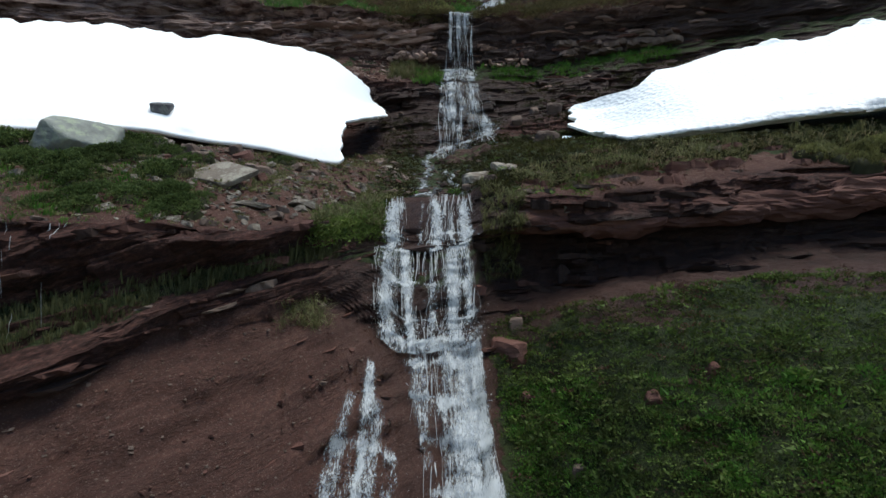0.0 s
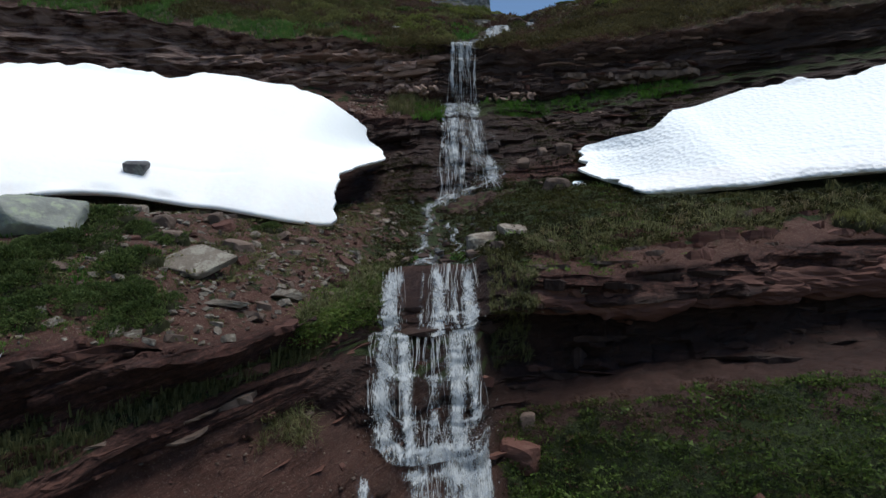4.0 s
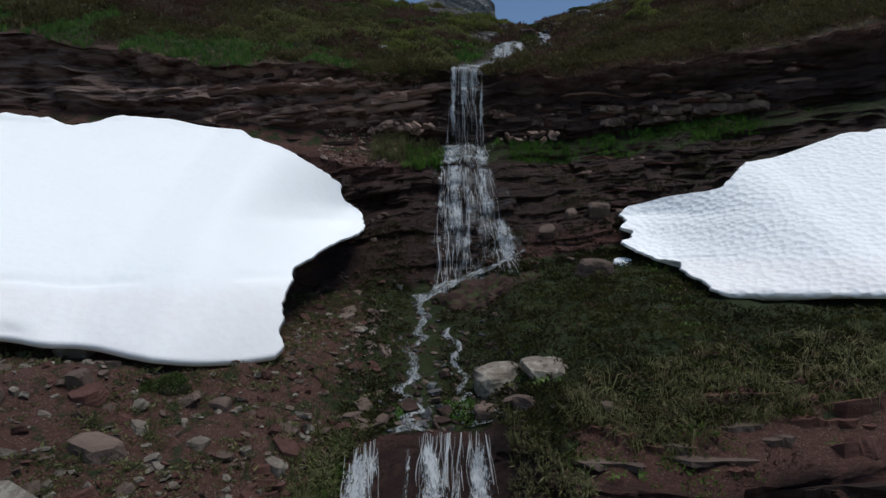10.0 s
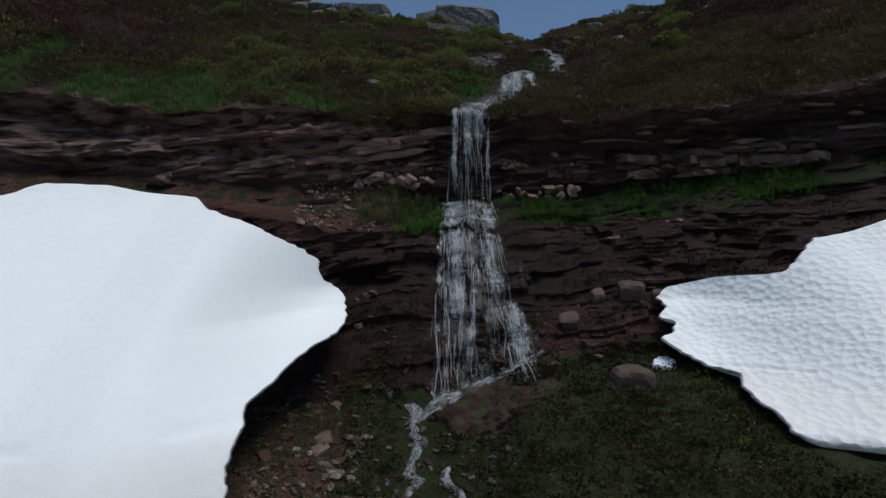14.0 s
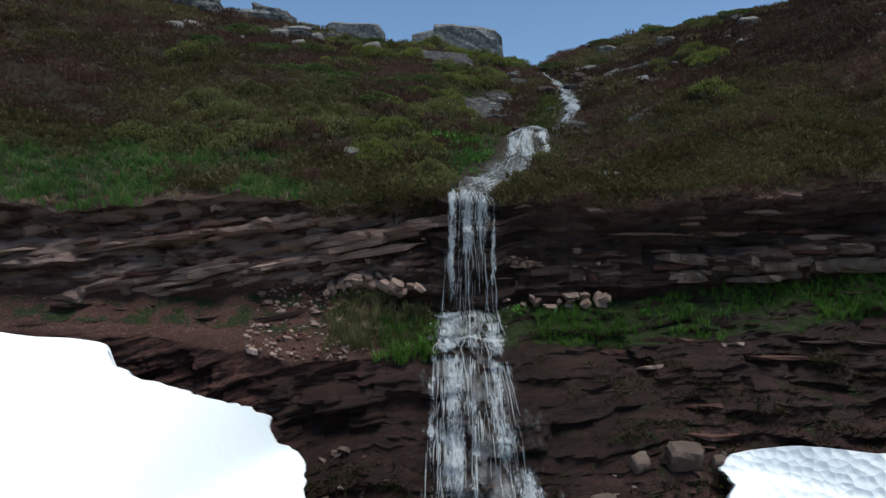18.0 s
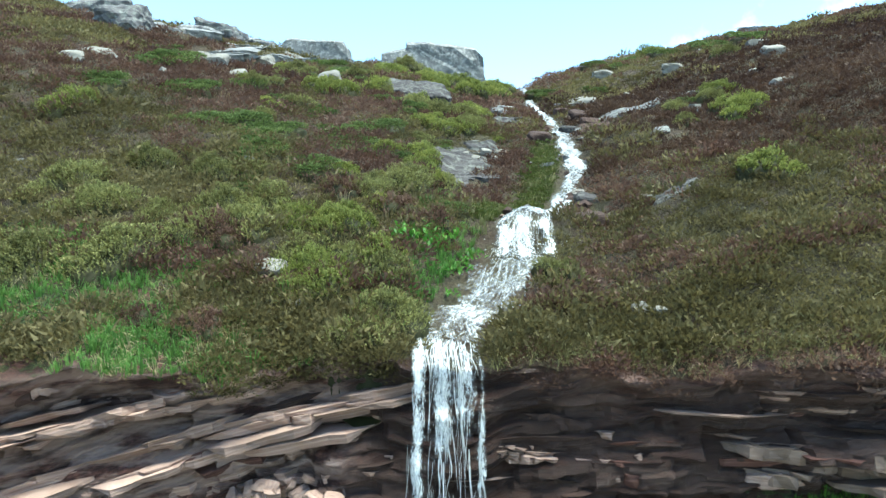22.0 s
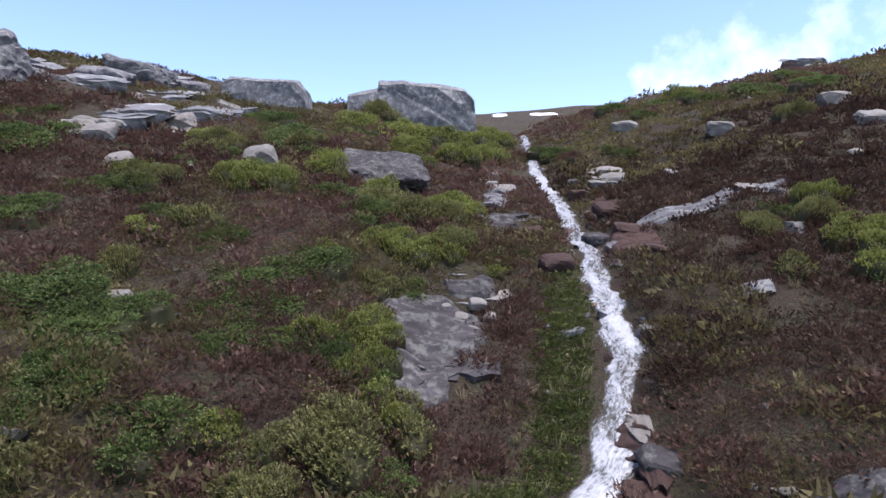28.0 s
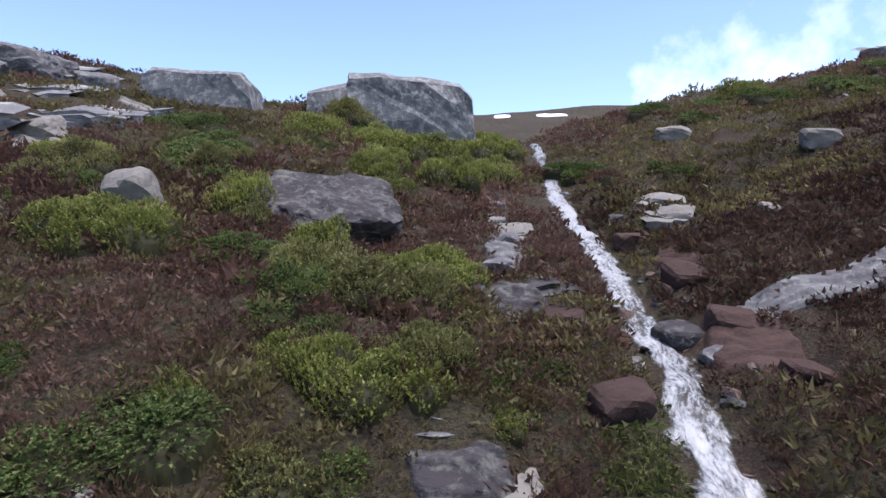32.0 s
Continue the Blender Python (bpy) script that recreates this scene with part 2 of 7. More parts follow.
def water_material(name, solid, low, high, stretch, white=0.86, least=0.0, glow=0.45, dim=0.75):
    """White water: thick streaks of foam with clearer water between, drawn out along the flow. Light passes through it."""
    k = Mat(name, 0.35, 0.5)
    uv = k.node("ShaderNodeTexCoord").outputs["UV"]
    n1, n2 = k.noise(1.0, 5, 0.65, stretch, uv), k.noise(3.1, 4, 0.6, stretch, uv)
    f = k.math("ADD", k.math("MULTIPLY", n1, 0.55), k.math("MULTIPLY", n2, 0.45))
    a = k.ramp(f, [(low, least), (high, 1.0)])
    col = k.ramp(f, [(low, (white * dim * 0.95, white * dim, white * dim * 1.03)), (min(1.0, high + 0.08), (white * 0.98, white, white * 1.02))])
    m = k.done(col, f, 0.5, 0.04)
    thin, both, clear, out = k.node("ShaderNodeBsdfTranslucent"), k.node("ShaderNodeMixShader"), k.node("ShaderNodeBsdfTransparent"), k.node("ShaderNodeMixShader")
    both.inputs[0].default_value = glow
    k.link(col, thin.inputs["Color"])
    k.link(k.b.outputs["BSDF"], both.inputs[1])
    k.link(thin.outputs["BSDF"], both.inputs[2])
    k.link(k.math("MULTIPLY", a, solid), out.inputs[0])
    k.link(clear.outputs["BSDF"], out.inputs[1])
    k.link(both.outputs["Shader"], out.inputs[2])
    k.link(out.outputs["Shader"], [n for n in k.t.nodes if n.type == "OUTPUT_MATERIAL"][0].inputs["Surface"])
    return m


def foam_material(name, across, along, across_fine, along_fine, white=0.86, soft=1.0):
    """Falling water: foam where the body of water is thick, torn into threads where it thins out."""
    k = Mat(name, 0.35, 0.5)
    uv = k.node("ShaderNodeTexCoord").outputs["UV"]
    n = k.math("ADD", k.math("MULTIPLY", k.noise(1.0, 4, 0.6, (across, along, 1), uv), 0.42), k.math("MULTIPLY", k.noise(1.0, 4, 0.65, (across_fine, along_fine, 1), uv), 0.58))
    f = k.math("ADD", k.math("SUBTRACT", n, 0.72 - 0.05 * (soft - 1)), k.math("MULTIPLY", k.attr("body"), 0.33))
    a = k.ramp(f, [(0.0, 0.0), (0.05 * soft, 0.22 * soft ** 0.5), (0.14 * soft, 0.95)])
    col = k.ramp(f, [(0.0, (white * 0.5, white * 0.54, white * 0.58)), (0.09 * soft, (white * 0.72, white * 0.75, white * 0.78)), (0.3 + 0.06 * soft, (white * 0.98, white, white * 1.02))])
    m = k.done(col, n, 0.6, 0.05)
    thin, both, clear, out = k.node("ShaderNodeBsdfTranslucent"), k.node("ShaderNodeMixShader"), k.node("ShaderNodeBsdfTransparent"), k.node("ShaderNodeMixShader")
    both.inputs[0].default_value = 0.35
    k.link(col, thin.inputs["Color"])
    k.link(k.b.outputs["BSDF"], both.inputs[1])
    k.link(thin.outputs["BSDF"], both.inputs[2])
    k.link(a, out.inputs[0])
    k.link(clear.outputs["BSDF"], out.inputs[1])
    k.link(both.outputs["Shader"], out.inputs[2])
    k.link(out.outputs["Shader"], [n for n in k.t.nodes if n.type == "OUTPUT_MATERIAL"][0].inputs["Surface"])
    return m


MAT = {
    "ground": ground_material(),
    "red_rock": rock_material("red_sandstone", (0.04, 0.018, 0.014), (0.098, 0.044, 0.034), (0.18, 0.1, 0.08), None, True),
    "dark_rock": rock_material("wet_dark_sandstone", (0.013, 0.008, 0.007), (0.037, 0.02, 0.016), (0.08, 0.05, 0.041), None, True),
    "wet_red_rock": rock_material("wet_red_sandstone", (0.012, 0.008, 0.007), (0.04, 0.02, 0.016), (0.075, 0.04, 0.032), (0.03, 0.042, 0.012)),
    "smooth_grey": rock_material("smooth_grey_stone", (0.13, 0.13, 0.12), (0.23, 0.235, 0.21), (0.33, 0.335, 0.3), (0.3, 0.33, 0.24), False, 0.05),
    "pink_rock": rock_material("pale_pink_sandstone", (0.13, 0.074, 0.056), (0.27, 0.178, 0.145), (0.4, 0.3, 0.255), None, True),
    "brown_rock": rock_material("brown_stone", (0.065, 0.044, 0.035), (0.135, 0.093, 0.074), (0.23, 0.17, 0.14)),
    "grey_rock": rock_material("grey_lichened_stone", (0.045, 0.043, 0.047), (0.09, 0.086, 0.09), (0.135, 0.132, 0.134), (0.165, 0.17, 0.158), False, 0.15),
    "white_rock": rock_material("pale_quartz_stone", (0.09, 0.083, 0.075), (0.155, 0.144, 0.128), (0.24, 0.225, 0.2), None, False, 0.12),
    "snow": snow_material(),
    "strand": water_material("water_strand", 1.0, 0.3, 0.55, (1.0, 0.8, 1), 0.7, 0.0, 0.5),
    "stream": water_material("rushing_water", 0.95, 0.42, 0.62, (8.0, 3.5, 1), 0.6, 0.3, 0.2, 0.45),
    "brook_strand": water_material("stream_streak", 0.9, 0.38, 0.62, (1.0, 1.2, 1), 0.5, 0.0, 0.2, 0.6),
    "foam": foam_material("falling_foam", 9.0, 1.5, 30.0, 7.5, 0.66),
    "mist": foam_material("fine_spray", 2.0, 0.8, 5.0, 2.0, 0.6, 4.0),
    "brook": foam_material("stream_foam", 5.0, 1.6, 16.0, 6.0, 0.6, 1.8),
    "slab_rock": rock_material("dark_slab", (0.016, 0.014, 0.015), (0.038, 0.034, 0.036), (0.075, 0.069, 0.068), (0.1, 0.1, 0.09), True, 0.15),
    "tan_rock": rock_material("tan_sandstone", (0.085, 0.066, 0.052), (0.175, 0.142, 0.115), (0.27, 0.23, 0.19), (0.3, 0.27, 0.22), True, 0.2),
    "granite": rock_material("pale_granite", (0.05, 0.05, 0.052), (0.125, 0.125, 0.126), (0.2, 0.2, 0.195), (0.25, 0.25, 0.24), False, 0.08),
    "drops": water_material("flung_drops", 0.75, 0.2, 0.4, (1, 1, 1), 0.9),
}


# ---- terrain arithmetic ----
def hash3(ix, iy, iz, seed):
    h = (ix.astype(np.int64) * 374761393 + iy.astype(np.int64) * 668265263 + iz.astype(np.int64) * 2147483647 + seed * 974634777) & 0xFFFFFFFF
    h = ((h ^ (h >> 13)) * 1274126177) & 0xFFFFFFFF
    h = ((h ^ (h >> 16)) * 73244475) & 0xFFFFFFFF
    return ((h ^ (h >> 15)) & 0xFFFFFF) / float(0xFFFFFF)


def vnoise(x, y, z=0.0, seed=0):
    """Smooth value noise in -1..1 on arrays."""
    x, y, z = np.broadcast_arrays(np.asarray(x, float), np.asarray(y, float), np.asarray(z, float))
    ix, iy, iz = np.floor(x), np.floor(y), np.floor(z)
    fx, fy, fz = x - ix, y - iy, z - iz
    fx, fy, fz = (f * f * (3 - 2 * f) for f in (fx, fy, fz))
    out = 0.0
    for dx in (0, 1):
        for dy in (0, 1):
            for dz in (0, 1):
                w = (fx if dx else 1 - fx) * (fy if dy else 1 - fy) * (fz if dz else 1 - fz)
                out = out + w * hash3(ix + dx, iy + dy, iz + dz, seed)
    return out * 2 - 1


def fbm(x, y, z=0.0, octaves=4, seed=0):
    total, amp, norm = 0.0, 1.0, 0.0
    x, y, z = np.asarray(x, float), np.asarray(y, float), np.asarray(z, float)
    for o in range(octaves):
        total = total + amp * vnoise(x, y, z, seed + o * 17)
        norm += amp
        x, y, z, amp = x * 2.03 + 5.2, y * 2.03 + 1.7, z * 2.03 + 9.1, amp * 0.5
    return total / norm


def smooth(a, b, v):
    t = np.clip((np.asarray(v, float) - a) / (b - a), 0, 1)
    return t * t * (3 - 2 * t)


def curve(knots, values, x):
    """Monotone cubic through the knots."""
    k, v, x = np.asarray(knots, float), np.asarray(values, float), np.clip(np.asarray(x, float), knots[0], knots[-1])
    d = np.diff(v) / np.diff(k)
    m = np.concatenate([[d[0]], np.where(d[:-1] * d[1:] > 0, 2 * d[:-1] * d[1:] / np.where(d[:-1] + d[1:] == 0, 1, d[:-1] + d[1:]), 0), [d[-1]]])
    i = np.clip(np.searchsorted(k, x) - 1, 0, len(k) - 2)
    h = k[i + 1] - k[i]
    t = (x - k[i]) / h
    return ((1 + 2 * t) * (1 - t) ** 2 * v[i] + t * (1 - t) ** 2 * h * m[i] + t * t * (3 - 2 * t) * v[i + 1] + t * t * (t - 1) * h * m[i + 1])


# The hillside's break lines, from the valley to the far ridge: across x, the way ahead (y) and the height (z).
LX = (-60, -40, -12, -8.6, -5.2, -3.4, -2, -1, 0.8, 1.4, 2.4, 5, 8, 12, 40, 60)
TOE_Y = (1, 4, 7.5, 9, 11, 12.6, 14, 14.5, 14.5, 14.8, 15, 12.6, 10.5, 8, 0, -4)
TOE_Z = (12, 13, 13.5, 13.5, 13.6, 13.4, 13.2, 13, 13, 12.8, 12.8, 13.6, 13.8, 14, 14, 14)
BASE_Y = (-3, 1, 10.9, 12.9, 15.9, 17.8, 18.5, 18.4, 18.5, 19.6, 20.3, 18.6, 17.8, 17, 10, 6)
BASE_Z = (13, 14, 16.2, 16.9, 18.5, 18.6, 17.7, 17.3, 17.4, 17.6, 17.8, 18.5, 19.0, 19.3, 20, 20)
STEP_Y = (-3.5, 0.5, 10.4, 12.4, 15.4, 17.4, 19.1, 19.2, 19.3, 20.8, 21.4, 20.9, 20.8, 20.7, 13.4, 9.4)
STEP_Z = (13.6, 14.6, 16.8, 17.4, 19.0, 19.5, 19.2, 18.3, 18.4, 18.5, 18.6, 18.9, 19.3, 19.8, 20.5, 20.5)
NICHE_Y = (-1.5, 2.5, 12.2, 14, 16.2, 18, 20.2, 20.8, 20.8, 22.1, 22.4, 22.1, 22.1, 22.2, 15.3, 11.3)
NICHE_Z = (15, 16, 18.2, 18.9, 19.6, 20, 20.2, 20.2, 20.3, 20.4, 20.5, 20.6, 20.7, 21.2, 22, 22)
BROW_Y = (-2.5, 1.5, 11.6, 13.4, 15, 17.6, 20.8, 21.1, 21.1, 21.2, 20.6, 20.2, 20.5, 20.9, 14, 10)
BROW_Z = (16.5, 17.5, 19.9, 20.2, 20.2, 20.5, 20.9, 20.5, 20.5, 20.6, 20.7, 20.9, 21.1, 21.6, 22.5, 22.5)
LIP_Y = (-2.4, 1.6, 11.9, 13.7, 15.2, 17.9, 22.4, 23.2, 23.2, 22.7, 21.2, 20.4, 20.9, 21.4, 15, 11)
LIP_Z = (17, 18, 20.4, 20.6, 20.45, 20.8, 21.7, 21.95, 22, 22.2, 21.8, 21.7, 22.1, 22.7, 23.5, 23.5)
LEDGE_Y = (8, 12, 18, 18, 20, 22.5, 25, 25.5, 25.5, 25, 24, 24, 24, 24.5, 22, 20)
LEDGE_Z = (20, 21, 22.8, 22.6, 22.2, 22.3, 22.3, 22.35, 22.4, 22.5, 22.9, 23.5, 23.9, 24.4, 26, 26)
FOOT_Y = (22, 24, 27.5, 30, 31, 31, 31.5, 31, 31.3, 31.3, 31, 32, 33, 32.4, 31, 30)
FOOT_Z = (25, 25.5, 24.6, 24.5, 24.3, 24.5, 24.5, 24.2, 24.5, 24.6, 25, 25.5, 25.7, 26.0, 29, 31)
CAVE_Y = (26, 27, 31.5, 33.0, 34.4, 34.5, 34.7, 34.4, 33.6, 33.4, 33.3, 33.6, 34.4, 33.8, 32, 31)
CAVE_Z = (28, 28.4, 28, 27.6, 27, 27.1, 27.5, 27.5, 27.2, 27, 26.7, 27.2, 28, 29, 32, 34)
SHELF_Y = (28, 30, 33.6, 34.1, 34.9, 35.2, 35.4, 35.5, 35.8, 35.7, 35.6, 35.6, 35.4, 34.8, 33, 32)
SHELF_Z = (30, 31, 30.2, 30.1, 29.6, 29.2, 29.2, 29.3, 29.5, 29.4, 29.2, 29, 29.3, 30, 34, 36)
BACK_Y = (29, 31.5, 34.6, 35, 36.6, 37.3, 37.6, 37.2, 36.9, 37, 37.2, 37.2, 37, 36.2, 34.5, 33.5)
BACK_Z = (31.5, 32.5, 31.1, 31, 30.9, 30.9, 31, 30.6, 30.5, 30.5, 30.5, 30.6, 30.9, 31.4, 35.5, 37.5)
TOP_Y = (29, 31.5, 34.4, 35, 36, 36.8, 37.1, 37.2, 37.3, 37.3, 37.2, 37, 36.4, 35.8, 34, 33)
TOP_Z = (34, 35, 33.7, 33.4, 33.5, 33.6, 33.7, 33.7, 33.8, 33.7, 33.4, 33.3, 33.4, 33.9, 38, 40)
UX = (-60, -40, -16, -9, -4, 0, 2, 4.5, 7, 11.5, 16.5, 40, 60)
HILL_A_Y = (38, 40, 40, 40, 39.8, 39.5, 39.5, 39.2, 39.3, 40, 40, 42, 43)
HILL_A_Z = (42, 41, 37.8, 36, 35.2, 34.8, 34.6, 34.7, 35.2, 36.4, 38, 44, 48)
HILL_B_Y = (46, 46, 46, 46, 46, 46, 46, 46, 46, 46, 46, 48, 48)
HILL_B_Z = (48, 46, 41.6, 39.9, 38.8, 37.8, 37.3, 37.2, 37.75, 39.4, 41.2, 48, 52)
HILL_C_Y = (55, 55, 56, 56, 56, 55, 55, 55, 55, 55, 54, 56, 56)
HILL_C_Z = (52, 50.5, 45.8, 44.3, 43.2, 42.1, 41.5, 41, 41.2, 42.4, 43.5, 50, 54.5)
HILL_D_Y = (64, 64, 64, 64, 63, 62.5, 63, 63, 63, 64.6, 64, 64, 64)
HILL_D_Z = (54.5, 53.5, 49, 47, 46, 45.2, 44.7, 44.2, 44.1, 45.1, 46.8, 53, 57)
CREST_Y = (75, 75, 76, 76, 76, 76, 76, 76, 76, 75, 75, 75, 75)
CREST_Z = (56, 55.5, 52.9, 51.4, 50.4, 49.8, 49.3, 48.7, 48.4, 49.5, 50.7, 55.2, 59)
LINES = [(LX, (-150,) * 16, (-60,) * 16), (LX, (-12,) * 16, (-3,) * 16), (LX, TOE_Y, TOE_Z), (LX, BASE_Y, BASE_Z), (LX, STEP_Y, STEP_Z), (LX, NICHE_Y, NICHE_Z),
         (LX, BROW_Y, BROW_Z), (LX, LIP_Y, LIP_Z), (LX, LEDGE_Y, LEDGE_Z), (LX, FOOT_Y, FOOT_Z), (LX, CAVE_Y, CAVE_Z), (LX, SHELF_Y, SHELF_Z), (LX, BACK_Y, BACK_Z),
         (LX, TOP_Y, TOP_Z), (UX, HILL_A_Y, HILL_A_Z), (UX, HILL_B_Y, HILL_B_Z), (UX, HILL_C_Y, HILL_C_Z), (UX, HILL_D_Y, HILL_D_Z), (UX, CREST_Y, CREST_Z),
         ((-60, 0, 60), (95, 95, 95), (58, 51, 59)), ((-60, -20, 8, 30, 60), (118, 118, 118, 118, 118), (62, 59, 58.5, 60, 66)), ((-60, 60), (180, 180), (58, 58)), ((-60, 60), (2500, 2500), (40, 40))]
# rows between one line and the next
STEPS = (4, 8, 26, 50, 22, 28, 18, 14, 26, 46, 42, 30, 70, 36, 30, 40, 46, 40, 44, 16, 16, 6, 4)


def stream_x(s):
    """The middle of the water along the profile (s counts break lines)."""
    return curve((0, 2, 2.6, 3, 5, 7, 7.5, 8, 8.5, 9, 9.6, 11, 13, 13.6, 14, 14.4, 14.8, 15, 15.3, 15.6, 16, 16.5, 17, 17.5, 18, 19, 22),
                 (1.2, 1.1, 0.7, -0.3, -0.5, -0.35, -0.4, -0.5, -0.6, -0.6, 0.5, 0.85, 1.0, 1.1, 1.95, 3.0, 3.85, 5.0, 6.1, 6.7, 7.05, 7.3, 7.35, 7.8, 8.4, 9, 9), s)


def stream_w(s):
    return curve((0, 2, 3, 5, 7, 7.4, 8, 9, 9.4, 11, 13, 14, 14.5, 15, 16, 17, 18, 19, 22), (0.8, 0.9, 1.2, 1.4, 1.3, 0.5, 0.5, 0.5, 1.0, 0.9, 0.75, 1.25, 1.05, 0.75, 0.6, 0.5, 0.4, 0.3, 0.2), s)


def bed_dip(x, z, s):
    """How far the rock beds rise or fall along the cliffs."""
    return np.where(x < 0, 0.34 * np.maximum(x, -12), 0.03 * x) * np.where((s > 9) & (x < 0), 0.6, 1.0) + 0.25 * fbm(x * 0.25, z * 0.2, 3, 2, 5)


def sheet(x, s, rough=1.0):
    """Points of the hillside at x and profile place s, both arrays of one shape; with rock relief."""
    x, s = np.broadcast_arrays(np.asarray(x, float), np.asarray(s, float))
    xb = np.clip(x, -60, 60)
    i = np.clip(np.floor(s).astype(int), 0, len(LINES) - 2)
    f = s - i
    y0, z0, y1, z1 = (np.zeros(x.shape) for _ in range(4))
    for k in range(len(LINES) - 1):
        m = i == k
        if m.any():
            a, b = LINES[k], LINES[k + 1]
            y0[m], z0[m] = curve(a[0], a[1], xb[m]), curve(a[0], a[2], xb[m])
            y1[m], z1[m] = curve(b[0], b[1], xb[m]), curve(b[0], b[2], xb[m])
    y, z = y0 + (y1 - y0) * f, z0 + (z1 - z0) * f
    if rough:
        ty, tz = y1 - y0, z1 - z0
        ln = np.hypot(ty, tz) + 1e-9
        steep = smooth(0.35, 0.8, np.abs(tz) / ln + (ty < 0) * 0.5) * smooth(2.0, 2.6, s) * (1 - smooth(13.0, 13.5, s))
        c = z - bed_dip(x, z, s)
        bed = 0.0
        for size, amp, sd in ((0.62, 0.36, 1), (0.25, 0.22, 2), (0.1, 0.08, 3)):
            q = c / size + 0.5 * vnoise(x * 0.3, c * 0.3, sd)
            n, fr = np.floor(q), q - np.floor(q)
            lay = vnoise(x * (0.35 / size ** 0.5), n * 7.31, sd * 3.3, 40 + sd)
            nxt = vnoise(x * (0.35 / size ** 0.5), (n + 1) * 7.31, sd * 3.3, 40 + sd)
            k = x / (1.9 * size ** 0.5) + 0.35 * vnoise(x * 0.8, z * 0.6, sd, 70 + sd)
            cut, nxt_cut = (hash3(np.floor(k + 5.37 * m), m, np.full(x.shape, sd), 80) * 2 - 1 for m in (n, n + 1))
            lay, nxt = 0.6 * lay + 0.6 * cut, 0.6 * nxt + 0.6 * nxt_cut
            bed = bed + amp * (lay + (nxt - lay) * smooth(0.8, 1.0, fr))
        bed = bed * (1 - 0.75 * smooth(10.6, 11.1, s) * (1 - smooth(11.95, 12.15, s)) * smooth(-1.0, -2.5, x))
        bed = bed + 0.18 * fbm(x * 1.3, y * 1.3, z * 1.3, 3, 8)
        wet = np.exp(-((x - stream_x(s)) / (stream_w(s) + 0.3)) ** 2)
        # beds stand out of steep faces towards the open side
        y = y - rough * steep * bed * (1 - 0.35 * wet)
        y = y + rough * 0.55 * np.sin(np.pi * np.clip((s - 12.35) / 0.6, 0, 1)) * (0.75 + 0.5 * fbm(x * 0.3, 3.0, 0, 2, 44)) * smooth(0.0, 1.5, np.abs(x - 1.0))
        z = z + rough * steep * 0.1 * fbm(x * 2, y * 2, z * 2, 2, 9)
        flat = 1 - steep
        brow = np.exp(-((s - 13.0) / 0.3) ** 2) * (1 - np.exp(-((x - 1.0) / 1.6) ** 2))
        z = z + rough * brow * (0.3 * fbm(x * 0.55, 2.0, 0, 3, 25) + 0.1 * vnoise(x * 2.2, 4.0, 0, 26))
        y = y - rough * brow * 0.4 * fbm(x * 0.6, 7.0, 0, 3, 27)
        reach = smooth(1.5, 2.5, s) * (1 - smooth(18, 20, s))
        upper = smooth(13.2, 14.2, s)
        lumps = fbm(x * 0.22, y * 0.22, 0, 3, 21) * 0.55 * upper + fbm(x * 0.9, y * 0.9, 0, 3, 22) * (0.16 + 0.1 * upper) + fbm(x * 3.1, y * 3.1, 0, 2, 23) * 0.06
        d = np.abs(x - stream_x(s)) / (stream_w(s) + 0.35)
        z = z + rough * flat * reach * lumps * smooth(0.4, 1.6, d)
        z = z + 0.75 * smooth(14.42, 14.6, s) * (1 - smooth(14.62, 15.0, s)) * np.exp(-((x - 3.7) / 1.5) ** 2)
        z = z + 0.42 * np.exp(-((x + 5.8) / 1.5) ** 2 - ((s - 8.5) / 0.22) ** 2)
        z = z + 0.45 * (0.8 + 0.6 * vnoise(x * 0.8, 3.0, 0, 47)) * np.exp(-((s - 8.33) / 0.07) ** 2) * smooth(-3.8, -4.8, x)
        far = smooth(18.6, 19.5, s)
        z = z + far * (1 - smooth(20.5, 21.5, s)) * 1.2 * fbm(x * 0.08, s * 2, 0, 3, 31)
        z = z - 0.22 * (1 - smooth(0.5, 1.3, d)) * smooth(2, 3, s) * (1 - smooth(18, 19, s)) * np.where((s > 7) & (s < 9.3), 0.4, 1.0)
    return np.stack([x, y, z], -1)


def sheet_grid():
    xs = np.concatenate([[-900, -400, -200, -120, -80], np.arange(-60, -24, 1.5), np.arange(-24, -13, 0.4), np.arange(-13, 13, 0.11), np.arange(13, 24, 0.4), np.arange(24, 60.1, 1.5), [80, 120, 200, 400, 900]])
    ss = np.concatenate([np.arange(n) / n + k for k, n in enumerate(STEPS)] + [[len(STEPS)]])
    return xs, ss


